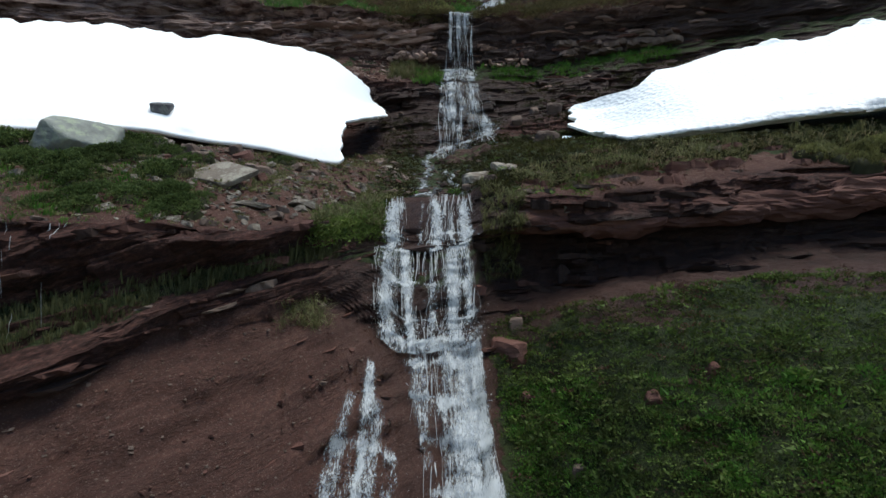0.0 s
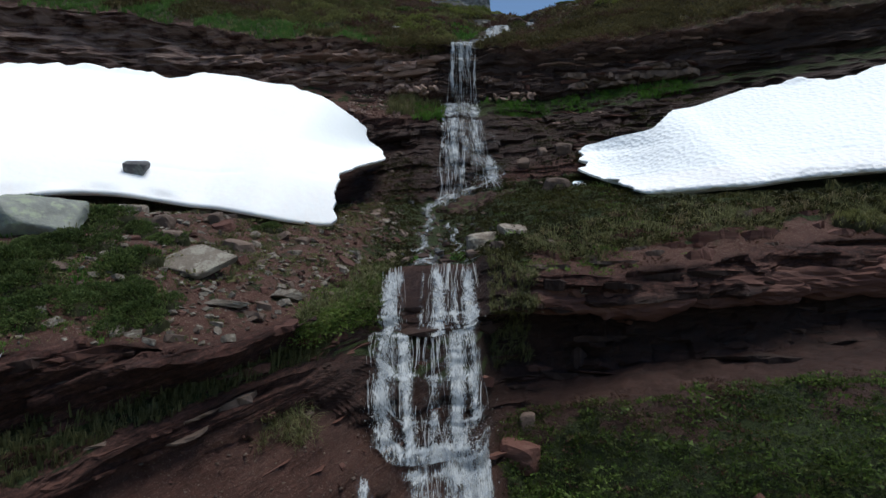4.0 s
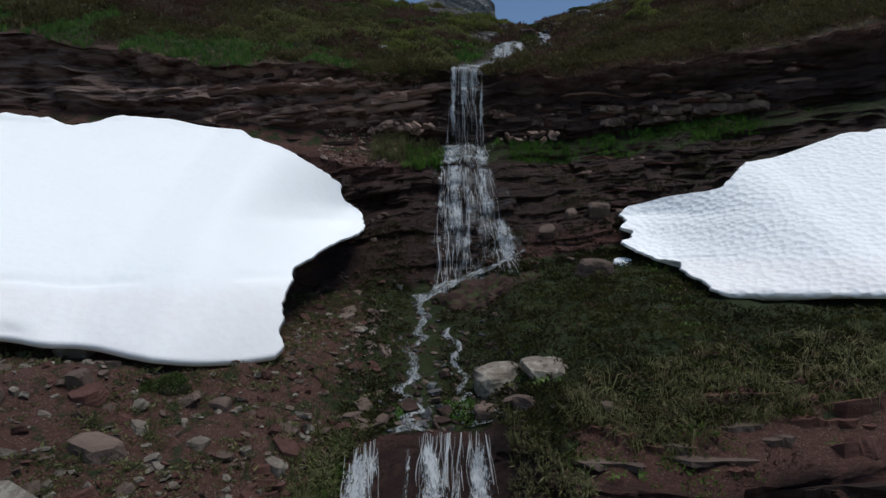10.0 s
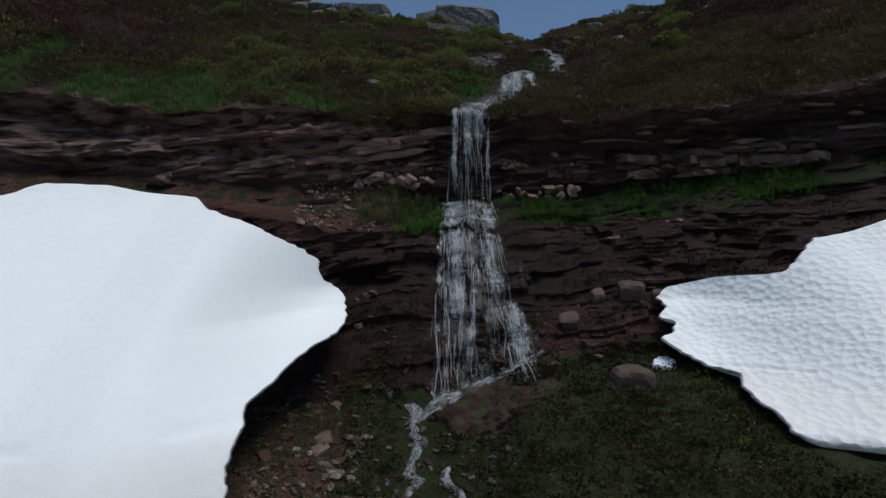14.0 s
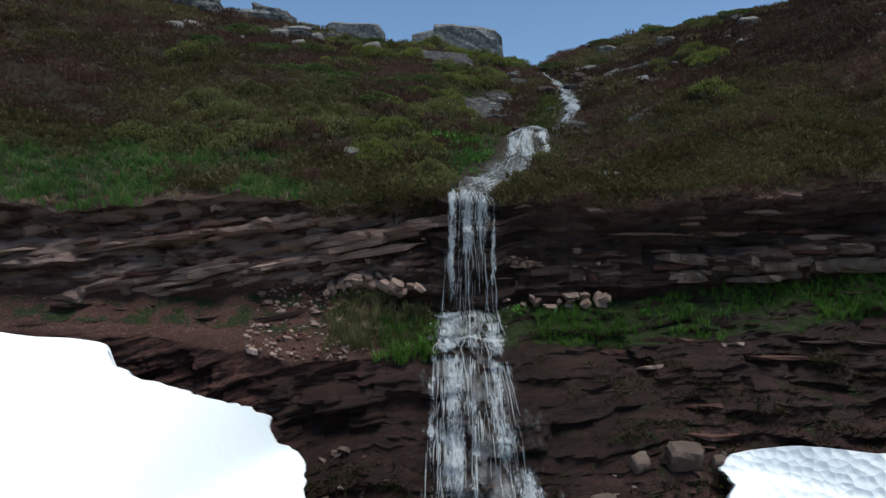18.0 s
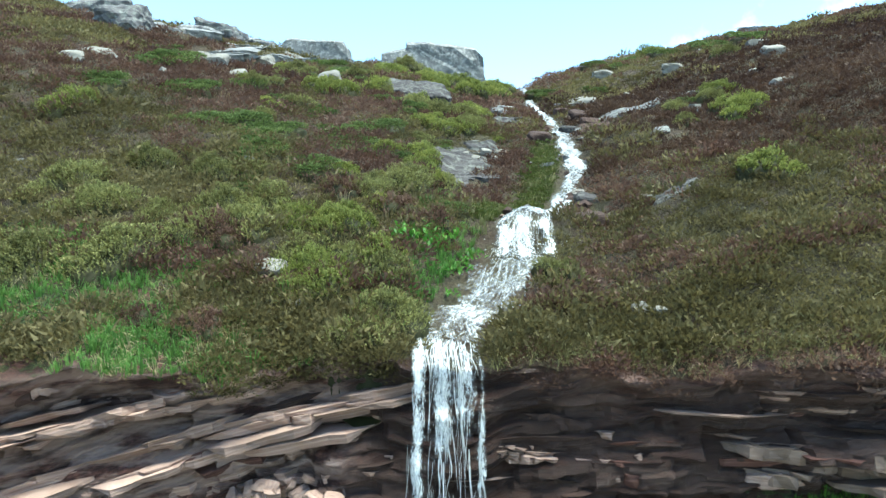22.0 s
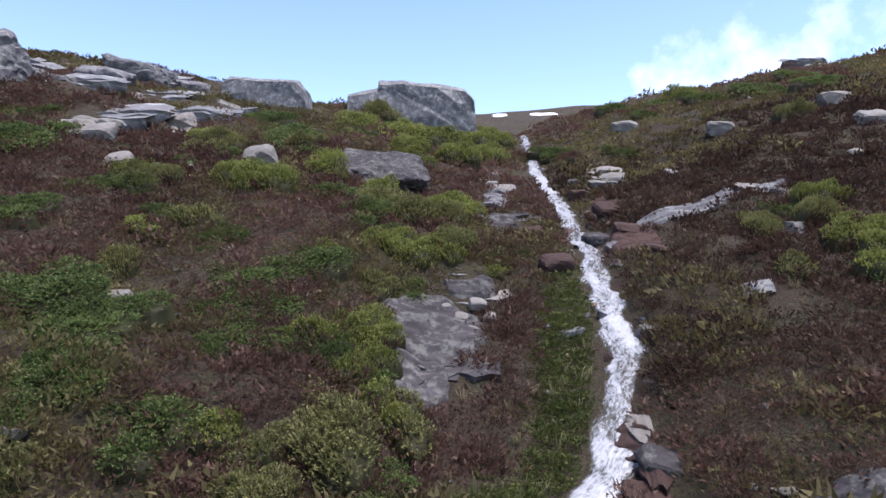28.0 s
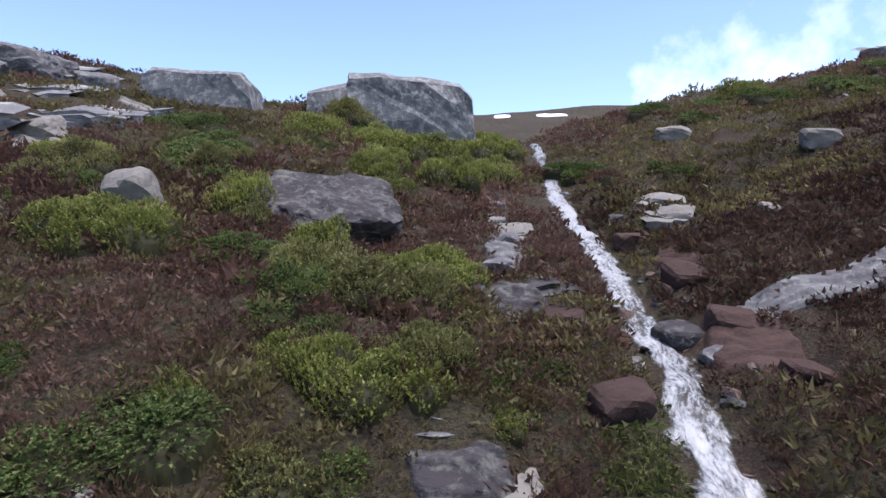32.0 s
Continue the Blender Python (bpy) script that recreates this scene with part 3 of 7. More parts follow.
# ---- builders ----
def mesh_of(name, verts, faces, mat, shade=True, attrs=None, uvs=None):
    """One mesh from arrays; faces all of one corner count."""
    verts, faces = np.asarray(verts, np.float32).reshape(-1, 3), np.asarray(faces, np.int32)
    me = bpy.data.meshes.new(name)
    n, k = faces.shape
    me.vertices.add(len(verts))
    me.vertices.foreach_set("co", verts.ravel())
    me.loops.add(n * k)
    me.loops.foreach_set("vertex_index", faces.ravel())
    me.polygons.add(n)
    me.polygons.foreach_set("loop_start", np.arange(0, n * k, k, dtype=np.int32))
    me.polygons.foreach_set("use_smooth", np.full(n, shade))
    for key, val in (attrs or {}).items():
        val = np.asarray(val, np.float32)
        if val.ndim == 2:
            me.attributes.new(key, "FLOAT_COLOR", "POINT").data.foreach_set("color", np.hstack([val, np.ones((len(val), 4 - val.shape[1]), np.float32)]).ravel())
        else:
            me.attributes.new(key, "FLOAT", "POINT").data.foreach_set("value", val)
    if uvs is not None:
        me.uv_layers.new(name="UVMap").data.foreach_set("uv", np.asarray(uvs, np.float32)[faces.ravel()].ravel())
    me.update(calc_edges=True)
    me.materials.append(mat)
    return me


def child(name, me, parent, label=""):
    ob = new(name, me)
    ob.parent = parent
    if label:
        ob["label"] = label
    return ob


def grid_faces(rows, cols):
    a = (np.arange(rows - 1)[:, None] * cols + np.arange(cols - 1)[None, :]).ravel()
    return np.stack([a, a + 1, a + cols + 1, a + cols], 1)


def spot(x, y, lo, hi, rough=1.0):
    """The hillside's point at (x, y), found along the profile between the break lines lo and hi."""
    ss = np.linspace(lo, hi, 300)
    p = sheet(np.full(300, float(x)), ss, rough)
    j = int(np.argmin(np.abs(p[:, 1] - y)))
    k = min(max(j + (1 if p[j, 1] < y else -1), 0), 299)
    f = float(np.clip((y - p[j, 1]) / (p[k, 1] - p[j, 1]), 0, 1)) if k != j and abs(p[k, 1] - p[j, 1]) > 1e-6 else 0.0
    return Vector(p[j] + (p[k] - p[j]) * f), float(ss[j] + (ss[k] - ss[j]) * f)


# ---- hillside ----
def build_ground():
    xs, ss = sheet_grid()
    X, S = np.meshgrid(xs, ss)
    P = sheet(X, S)
    x, s, y, z = X.ravel(), S.ravel(), P[..., 1].ravel(), P[..., 2].ravel()
    gy, gz = np.gradient(P[..., 1], axis=0).ravel(), np.gradient(P[..., 2], axis=0).ravel()
    up = np.clip(gy / (np.hypot(gy, gz) + 1e-6), -1, 1)  # 1 lies flat, 0 stands, below 0 hangs over
    n = fbm(x * 0.5, y * 0.5, z * 0.5, 3, 61)
    right = smooth(1.0, 2.2, x)
    low = 1 - smooth(2.95 - 0.25 * right, 3.05 + 0.1 * right, s + 0.3 * n * right)
    ledge = smooth(6.9, 7.2, s) * (1 - smooth(9.0, 9.5, s))
    shelf = smooth(11.1, 11.4, s) * (1 - smooth(12.0, 12.2, s))
    hill = smooth(12.75, 13.25, s)
    flatness = smooth(0.45, 0.75, up)
    green = low * right * 1.0 + low * (1 - right) * 0.12
    green = np.maximum(green, smooth(4.0, 4.6, s) * (1 - smooth(5, 5.3, s)) * (1 - right) * 0.75 * flatness)
    rubble = smooth(-1.8, -3.2, x)
    green = np.maximum(green, ledge * np.where(x < 0, 0.64 - 0.22 * rubble, 0.8 - 0.5 * smooth(2.0, 3.0, x) * (1 - smooth(7.3, 7.7, s + 0.25 * n))))
    green = np.maximum(green, shelf * np.where(x > 1.5, 0.95, 0.5) * flatness)
    green = np.maximum(green, smooth(9.2, 9.6, s) * (1 - smooth(10.4, 10.9, s)) * smooth(2.0, 3.0, x) * 0.35)
    green = np.maximum(green, hill * (1 - smooth(13.5, 14.2, s)) * smooth(-2, -4, x) * 0.6)
    heath = hill * (0.85 + 0.4 * smooth(18, 18.6, s) - 0.55 * (1 - smooth(13.4, 14.2, s)) * smooth(-2.5, -4.5, x))
    pale = smooth(12.0, 12.2, s) * (1 - smooth(12.9, 13.1, s)) * np.where(x < -1, 0.95, np.where(x > 8, 0.55, 0.4))
    pale = np.maximum(pale, smooth(14, 14.5, s) * 0.2)
    d = np.abs(x - stream_x(s)) / (stream_w(s) + 0.25)
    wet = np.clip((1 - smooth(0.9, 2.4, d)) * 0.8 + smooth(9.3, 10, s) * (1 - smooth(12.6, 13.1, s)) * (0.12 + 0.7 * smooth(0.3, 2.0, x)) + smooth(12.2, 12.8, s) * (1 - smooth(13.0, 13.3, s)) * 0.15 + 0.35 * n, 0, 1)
    # cave beside the fall: its shade painted in through the wet mask
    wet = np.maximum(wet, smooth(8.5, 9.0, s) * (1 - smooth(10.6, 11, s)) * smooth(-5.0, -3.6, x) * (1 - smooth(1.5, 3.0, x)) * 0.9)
    # recess under the right lip and the band below: shade painted in likewise
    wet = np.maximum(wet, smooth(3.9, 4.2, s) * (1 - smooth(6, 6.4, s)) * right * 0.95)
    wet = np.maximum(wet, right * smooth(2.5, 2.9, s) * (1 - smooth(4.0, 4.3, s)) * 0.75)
    soil = np.maximum(low * (1 - right) * 0.5, ledge * (1 - 0.85 * smooth(8.5, 8.9, s) * smooth(-5, -3.6, x)))
    soil = np.maximum(soil, right * smooth(2.4, 2.8, s) * (1 - smooth(3.4, 3.8, s)) * 0.3)
    soil = np.maximum(soil, smooth(10.8, 11.2, s) * (1 - smooth(11.95, 12.15, s)) * smooth(-1.0, -2.5, x) * 0.75)
    zone = np.stack([green, heath, pale], 1)
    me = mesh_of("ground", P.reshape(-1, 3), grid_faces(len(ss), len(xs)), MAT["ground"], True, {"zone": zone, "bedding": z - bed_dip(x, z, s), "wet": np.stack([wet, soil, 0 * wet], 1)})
    ts = np.repeat(ss[:-1], len(xs) - 1)
    me.polygons.foreach_set("use_smooth", ~(((ts > 3) & (ts < 7)) | ((ts > 9.2) & (ts < 13))))
    return tagged(new("ground", me), "steep hillside of red sandstone ledges, moss and heath", "hillside", "", "structure")


ground = build_ground()


# ---- snow ----
def snow_bank(face, edge, low, brow, top, far, label, cols=150, rows=150, thick=0.55, seed=3, side=1, pitted=0.1):
    """A bank of old snow. edge: its open end, from the foot to the top; low, brow, top: knots (x, y, z) of its foot, of the fold over its front and of its upper rim, out to far."""
    v = np.linspace(0, 1, rows)
    step = np.hypot(np.diff([p[0] for p in edge]), np.diff([p[2] for p in edge])) + 0.15
    ek = np.concatenate([[0], np.cumsum(step)]) / step.sum()
    ex, ey, ez = (np.interp(v, ek, [p[i] for p in edge]) for i in range(3))
    for q in (ey, ez):
        for _ in range(6):
            q[1:-1] = (q[:-2] + 2 * q[1:-1] + q[2:]) / 4
    fray = (0.07 * vnoise(v * 31, 0, 0, seed) + 0.05 * vnoise(v * 83, 0, 0, seed + 1)) * np.sign(side)
    u = np.linspace(0, 1, cols) ** 1.8
    X = ex[:, None] + (far - ex[:, None]) * u[None, :] + fray[:, None] * np.exp(-u / 0.008)[None, :]
    key = abs(X)

    def line(pts, i):
        order = sorted(pts, key=lambda p: abs(p[0]))
        return curve([abs(p[0]) for p in order], [p[i] for p in order], key)

    fold = 0.2
    w1, w2 = smooth(0, fold, v)[:, None] * 0 + np.clip(v / fold, 0, 1)[:, None], np.clip((v - fold) / (1 - fold), 0, 1)[:, None]
    Z = np.where(v[:, None] < fold, line(low, 2) + (line(brow, 2) - line(low, 2)) * w1, line(brow, 2) + (line(top, 2) - line(brow, 2)) * w2)
    # the open end keeps its own heights, and the whole lies on one smooth face
    span = 0.17 * (1 - 0.9 * smooth(0.7, 1.0, v))[:, None]
    Z = Z + (ez[:, None] - Z) * (1 - smooth(0.0, 1.0, u[None, :] / span))
    ragged_top = smooth(0.97, 1, v)[:, None]
    Y = face(X, Z)
    ragged = 0.14 * vnoise(X * 1.1, 0, 0, seed + 5) + 0.12 * vnoise(X * 2.3, 0, 0, seed + 6) + 0.06 * vnoise(X * 6, 0, 0, seed + 4) + 0.16 * smooth(0.1, 0.2, vnoise(X * 0.9, 4, 0, seed + 14))
    ragged = ragged * smooth(0.02, 0.2, u)[None, :]
    Y = Y + ragged * (1 - smooth(0, 0.07, v))[:, None]
    Z = Z + ragged * ragged_top
    Z = Z + 0.06 * fbm(X * 0.35, Y * 0.35, 0, 2, seed + 7) + 0.02 * vnoise(X * 0.9, Y * 0.9, 0, seed + 8)
    Z = Z - 0.05 * np.exp(-((v[:, None] - fold - 0.01) / 0.012) ** 2) * smooth(-0.2, 0.2, vnoise(X * 0.5, 1, 0, seed + 9))
    up = np.stack([X, Y, Z], -1)
    rim = np.minimum(np.minimum(v, 1 - v)[:, None] * 12, (u * 30)[None, :]).clip(0, 1)
    skirt = (1 - smooth(0, 0.06, v))[:, None]
    down = up - np.stack([0 * X, -0.35 * thick * (1 - skirt) + 0 * X, thick * (0.12 + 0.88 * rim) * (1 - skirt) + 0.14 * skirt], -1)
    n = rows * cols
    f = grid_faces(rows, cols)
    ring = np.concatenate([np.arange(cols), (np.arange(1, rows) * cols + cols - 1), (rows - 1) * cols + np.arange(cols - 2, -1, -1), np.arange(rows - 2, 0, -1) * cols])
    nx = np.roll(ring, -1)
    faces = np.concatenate([f, f[:, ::-1] + n, np.stack([ring, ring + n, nx + n, nx], 1)])
    dirty = np.concatenate([np.broadcast_to((1 - smooth(fold * 0.7, fold * 1.1, v))[:, None], X.shape).ravel()] * 2)
    V = np.concatenate([up.reshape(-1, 3), down.reshape(-1, 3)])
    bank = new("snow_bank")
    front = (faces % n // cols).max(axis=1) <= int(fold * (rows - 1))
    for name, keep, words in (("snow_crust", ~front, "smooth white crust"), ("snow_front", front, "dirty pink-stained front below a crack")):
        q = faces[keep]
        used, back = np.unique(q, return_inverse=True)
        child(name, mesh_of(name, V[used], back.reshape(q.shape), MAT["snow"], True, {"dirty": dirty[used], "pitted": np.full(len(used), pitted)}), bank, words)
    return tagged(bank, label, "snow", "snow banks on the ledge")


def left_face(x, z):
    """How far back the long bank's face lies: an undercut end by the fall, an even slope beyond."""
    w, out = smooth(-3.2, -6.4, x), np.clip(-x - 8, 0, 50)
    end = curve((22, 23.5, 24.9, 25.7, 26.45, 26.95, 27.6, 33), (24.4, 25.25, 26.4, 28.3, 30.8, 32.9, 33.5, 33.9), z)
    slope = curve((22, 23.5, 24.0, 25.2, 28, 30.4, 34), (21.9, 22.9, 23.3, 24.55, 28.9, 32.6, 36), z)
    return end * (1 - w) + (slope - 0.42 * out) * w


def right_face(x, z):
    w, out = smooth(7.0, 11.5, x), np.clip(x - 11.5, 0, 50)
    end = curve((23, 24.7, 25.1, 25.5, 26.2, 26.8, 27.2, 28, 34), (26.0, 27.0, 28.6, 30.1, 31.6, 32.4, 33, 33.2, 33.5), z)
    slope = curve((22, 25.05, 25.8, 29.5, 34), (23, 25.0, 26.4, 32.6, 38), z - 0.1 * out)
    return end * (1 - w) + (slope - 0.3 * out) * w


snow_bank(left_face, [(-4.0, 25.5, 23.4), (-3.95, 25.66, 23.65), (-4.04, 26.2, 24.4), (-4.04, 26.75, 25.0), (-4.06, 27.7, 25.43), (-3.77, 28.8, 25.72), (-3.55, 30.4, 26.1), (-2.85, 32.2, 26.4), (-2.72, 32.8, 26.6), (-2.86, 33.1, 26.95), (-3.2, 33.4, 27.4), (-3.7, 33.45, 27.8),
           (-3.78, 33.45, 28.3), (-4.35, 33.35, 28.75), (-5.15, 33.2, 29.2), (-6.5, 32.9, 29.7)],
          [(-4.0, 25.5, 23.4), (-4.5, 25.3, 23.85), (-5.9, 24.3, 24.56), (-6.9, 23.5, 24.5), (-8.5, 22.9, 24.28), (-11, 21.9, 24.3), (-14, 20.5, 24.0), (-30, 15, 24), (-50, 10, 24)],
          [(-4.0, 26.6, 24.95), (-6.3, 25.75, 25.1), (-8.4, 25.0, 25.05), (-9.5, 24.6, 25.2), (-12, 23.0, 25.3), (-16, 21.7, 25.5), (-30, 17, 26), (-50, 12, 26)],
          [(-4.3, 33.4, 28.8), (-6.3, 32.95, 29.85), (-6.7, 32.7, 30.08), (-9.1, 32.3, 30.34), (-10.1, 32.0, 30.48), (-12.5, 30.8, 30.05), (-15.9, 29.6, 30.12), (-18, 27.6, 29.6), (-24, 26.5, 29.4), (-50, 22, 29)],
          -48, "thick bank of old white snow with a dirty front", seed=3, side=-1)
snow_bank(right_face, [(7.84, 26.6, 24.65), (7.36, 27.2, 24.75), (7.42, 28.1, 25.0), (7.27, 28.65, 25.1), (7.48, 30.0, 25.5), (6.9, 30.5, 25.65), (6.4, 31.0, 25.9), (6.15, 31.5, 26.15), (6.6, 31.8, 26.3), (6.7, 32.1, 26.55), (6.25, 32.25, 26.65), (6.66, 32.6, 26.95), (6.4, 32.95, 27.15), (6.6, 33.05, 27.4),
           (8.1, 32.9, 27.75), (9.5, 32.3, 27.98), (10.2, 32.4, 28.6), (10.6, 32.6, 28.95)],
          [(7.84, 26.6, 24.65), (8.9, 26.2, 24.8), (9.8, 25.9, 25.0), (11.1, 25.1, 25.05), (13, 24.5, 25.2), (15.8, 23.5, 25.25), (24, 21, 26.2), (50, 15, 28)],
          [(7.5, 28.2, 25.15), (9, 27.4, 25.6), (11.3, 26.5, 25.8), (16, 25, 26.3), (24, 22.5, 27.2), (50, 17, 29)],
          [(7, 33.0, 27.5), (10.6, 32.7, 29.0), (11.3, 32.4, 29.05), (12.5, 32.4, 29.35), (14.2, 32.3, 29.88), (14.9, 32.0, 29.98), (17.4, 31.0, 30.1), (20.6, 30.4, 30.9), (26, 27.8, 31.2), (50, 21, 33)],
          48, "bank of pitted old white snow on the grassy ledge", seed=19, side=1, pitted=1.0)


# ---- water ----
class Flow:
    """The run of water over a stretch of the hillside, from s1 down to s0: it leaps clear of what draws back under it."""

    def __init__(self, s1, s0, x0, x1, lift, rows=150, cols=50, leap=True, ease=2):
        self.x0, self.x1, self.s1, self.s0 = x0, x1, s1, s0
        ss, xs = np.linspace(s1, s0, rows), np.linspace(x0, x1, cols)
        P = sheet(*np.meshgrid(xs, ss))
        y, z = P[..., 1] - lift, P[..., 2] + lift * 0.45
        if leap:
            y, z = np.minimum.accumulate(y, axis=0), np.minimum.accumulate(z, axis=0)
        for _ in range(ease):
            for q in (y, z):
                q[1:-1] = (q[:-2] + 2 * q[1:-1] + q[2:]) / 4
        self.y, self.z, self.rows, self.cols = y, z, rows, cols

    def at(self, x, t):
        """Points at x for t from 0 (top) to 1 (foot)."""
        u = np.clip((x - self.x0) / (self.x1 - self.x0), 0, 0.9999) * (self.cols - 1)
        v = np.clip(t, 0, 0.9999) * (self.rows - 1)
        i, j = v.astype(int), u.astype(int)
        f, g = v - i, u - j
        out = [(q[i, j] * (1 - f) + q[i + 1, j] * f) * (1 - g) + (q[i, j + 1] * (1 - f) + q[i + 1, j + 1] * f) * g for q in (self.y, self.z)]
        return np.stack([x, *out], -1)


def veil(name, flow, edges, parent, lanes, cols=40, rows=120, seed=1, thin=0.3, front=0.0, crests=(), mat="foam", fade=0.35):
    """A torn sheet of water. edges: (left, right) from the top to the foot; lanes: (x at the top, x at the foot, half width, first, last, thickness)."""
    t = np.linspace(0, 1, rows)[:, None]
    k = np.linspace(0, 1, len(edges))
    left, right = curve(k, [e[0] for e in edges], t), curve(k, [e[1] for e in edges], t)
    u = np.linspace(0, 1, cols)[None, :]
    X = left + (right - left) * u + 0.06 * vnoise(t * 7 + 0 * u, u * 9, 0, seed)
    G = flow.at(X, np.broadcast_to(t, X.shape))
    G[..., 1] -= 0.05 * vnoise(X * 5, t * 9, 0, seed + 3) + 0.02 + front
    body = np.zeros(X.shape)
    for x0, x1, w, t0, t1, thick in lanes:
        mid = x0 + (x1 - x0) * t + 0.06 * vnoise(t * 5, x0 * 3, 0, seed + 4)
        body = np.maximum(body, thick * np.exp(-((X - mid) / w) ** 2) * smooth(t0 - 0.04, t0 + 0.02, t) * (1 - smooth(t1 - 0.25, t1 + 0.05, t)))
    body = thin + (1 - thin * 0.5) * body + 0.42 * fbm(X * 3.6, t * 9, seed, 3, seed + 5)
    for c in crests:
        body = body + 0.4 * np.exp(-((t - c - 0.02 * vnoise(X * 2.2, c * 9, 0, seed)) / 0.018) ** 2) * smooth(-0.3, 0.3, vnoise(X * 1.7, c * 5, 0, seed + 2))
    body = body - fade * (1 - smooth(0.0, 0.06 + 0.1 * (1 + vnoise(X * 3.0, 2, 0, seed + 7)), t))
    rim = np.minimum(u, 1 - u) * (right - left)
    body = body - 0.6 * (1 - smooth(0.0, 0.16, rim + 0.08 * vnoise(t * 12, u * 3, 0, seed + 6)))
    run = np.concatenate([[0], np.cumsum(np.linalg.norm(np.diff(G[:, cols // 2], axis=0), axis=1))])
    uv = np.stack([X + seed * 3.1 + 0.05 * vnoise(X * 4, run[:, None] * 3, 0, seed + 8), np.broadcast_to(run[:, None], X.shape)], -1).reshape(-1, 2)
    return child(name, mesh_of(name, G.reshape(-1, 3), grid_faces(rows, cols), MAT[mat], True, {"body": body.ravel()}, uv), parent)


def strands(name, flow, lanes, count, mat, parent, seed, width=0.022, first=0.45, span=(0.3, 1.0), puff=0.08, bend=0.1):
    """Falling streaks, each a narrow folded ribbon. lanes: (x at the top, x at the foot, spread, weight)."""
    rng = np.random.default_rng(seed)
    k = 12
    lane = np.array(lanes, float)
    pick = rng.choice(len(lane), count, p=lane[:, 3] / lane[:, 3].sum())
    off = np.clip(rng.normal(0, 0.55, count), -1, 1) * lane[pick, 2]
    off = np.round(off / 0.13) * 0.13 * 0.75 + off * 0.25 + rng.normal(0, 0.012, count)
    f0 = np.where(rng.random(count) < first, rng.uniform(0, 0.04, count), rng.random(count) ** 1.2 * 0.85)
    f1 = np.minimum(1.0, f0 + rng.uniform(*span, count))
    t = f0[:, None] + (f1 - f0)[:, None] * np.linspace(0, 1, k)[None, :]
    x = lane[pick, 0][:, None] + (lane[pick, 1] - lane[pick, 0])[:, None] * t + off[:, None] * (0.8 + 0.4 * t) + bend * vnoise(t * 6, np.arange(count)[:, None] * 3.7, 0, seed)
    P = flow.at(x, t)
    P[..., 1] -= puff * rng.random(count)[:, None] * (0.3 + t)
    w = width * (0.35 + 1.5 * rng.random(count) ** 3)[:, None] * (0.3 + 0.7 * np.sin(np.pi * np.linspace(0.15, 0.97, k)))[None, :]
    L, M, R = P.copy(), P.copy(), P.copy()
    L[..., 0] -= w
    R[..., 0] += w
    M[..., 1] -= w * 0.8
    V = np.stack([L, M, R], 2).reshape(-1, 3)
    r = rng.uniform(0, 50, count)[:, None, None]
    UV = np.stack([np.broadcast_to(r + np.array([0, 0.3, 0.6])[None, None, :], (count, k, 3)), np.broadcast_to(t[:, :, None] * 9 + r, (count, k, 3))], -1).reshape(-1, 2)
    Q = (grid_faces(k, 3)[None] + (np.arange(count) * k * 3)[:, None, None]).reshape(-1, 4)
    return child(name, mesh_of(name, V, Q, mat, True, None, UV), parent)


def spray(name, flow, lanes, count, parent, seed, t0, t1, size=0.02):
    """Drops flung off a step."""
    rng = np.random.default_rng(seed)
    lane = np.array(lanes, float)
    pick = rng.choice(len(lane), count, p=lane[:, 3] / lane[:, 3].sum())
    t = rng.uniform(t0, t1, count)
    x = lane[pick, 0] + (lane[pick, 1] - lane[pick, 0]) * t + rng.normal(0, 0.6, count) * lane[pick, 2]
    P = flow.at(x, t) + np.stack([rng.normal(0, 0.08, count), -np.abs(rng.normal(0, 0.16, count)), np.abs(rng.normal(0, 0.14, count))], 1)
    d = rng.normal(size=(count, 3, 3)) * (size * rng.random(count) ** 1.5)[:, None, None]
    uv = rng.uniform(0, 50, (count * 3, 2))
    return child(name, mesh_of(name, (P[:, None, :] + d).reshape(-1, 3), np.arange(count * 3).reshape(-1, 3), MAT["drops"], False, None, uv), parent)


def waterfall(label):
    return tagged(new("waterfall"), label, "waterfall", "falls of the stream", "structure")


upper_fall = waterfall("tall white waterfall over dark wet rock steps")
f1, f2, f3 = Flow(13.35, 11.95, -0.6, 2.6, 0.16), Flow(12.0, 10.95, -1.0, 3.0, 0.14), Flow(11.0, 9.0, -1.6, 3.2, 0.14)
up1, up2, up3 = [(1.0, 0.95, 0.62, 1)], [(0.55, 0.4, 0.5, 0.5), (1.25, 1.45, 0.5, 0.5)], [(0.2, 0.1, 0.35, 0.4), (0.9, 0.8, 0.5, 0.3), (1.6, 2.1, 0.5, 0.35)]
fall_1 = [(0.45, 0.4, 0.16, 0, 1, 1.0), (0.9, 0.85, 0.25, 0, 0.75, 0.8), (1.35, 1.35, 0.25, 0, 0.65, 0.75), (1.62, 1.66, 0.08, 0, 0.9, 0.8)]
fall_2 = [(0.4, 0.3, 0.4, 0, 1, 0.9), (1.0, 1.0, 0.3, 0, 1, 0.5), (1.5, 1.65, 0.28, 0.25, 1, 0.85)]
fall_3 = [(-0.1, -0.2, 0.1, 0, 0.8, 0.7), (0.5, 0.45, 0.32, 0, 0.72, 0.95), (0.95, 0.8, 0.16, 0.2, 1, 0.7), (1.6, 1.75, 0.3, 0, 0.6, 0.9), (1.95, 2.35, 0.38, 0.45, 1, 0.85), (0.7, 0.4, 2.5, 0.93, 1.2, 0.6)]
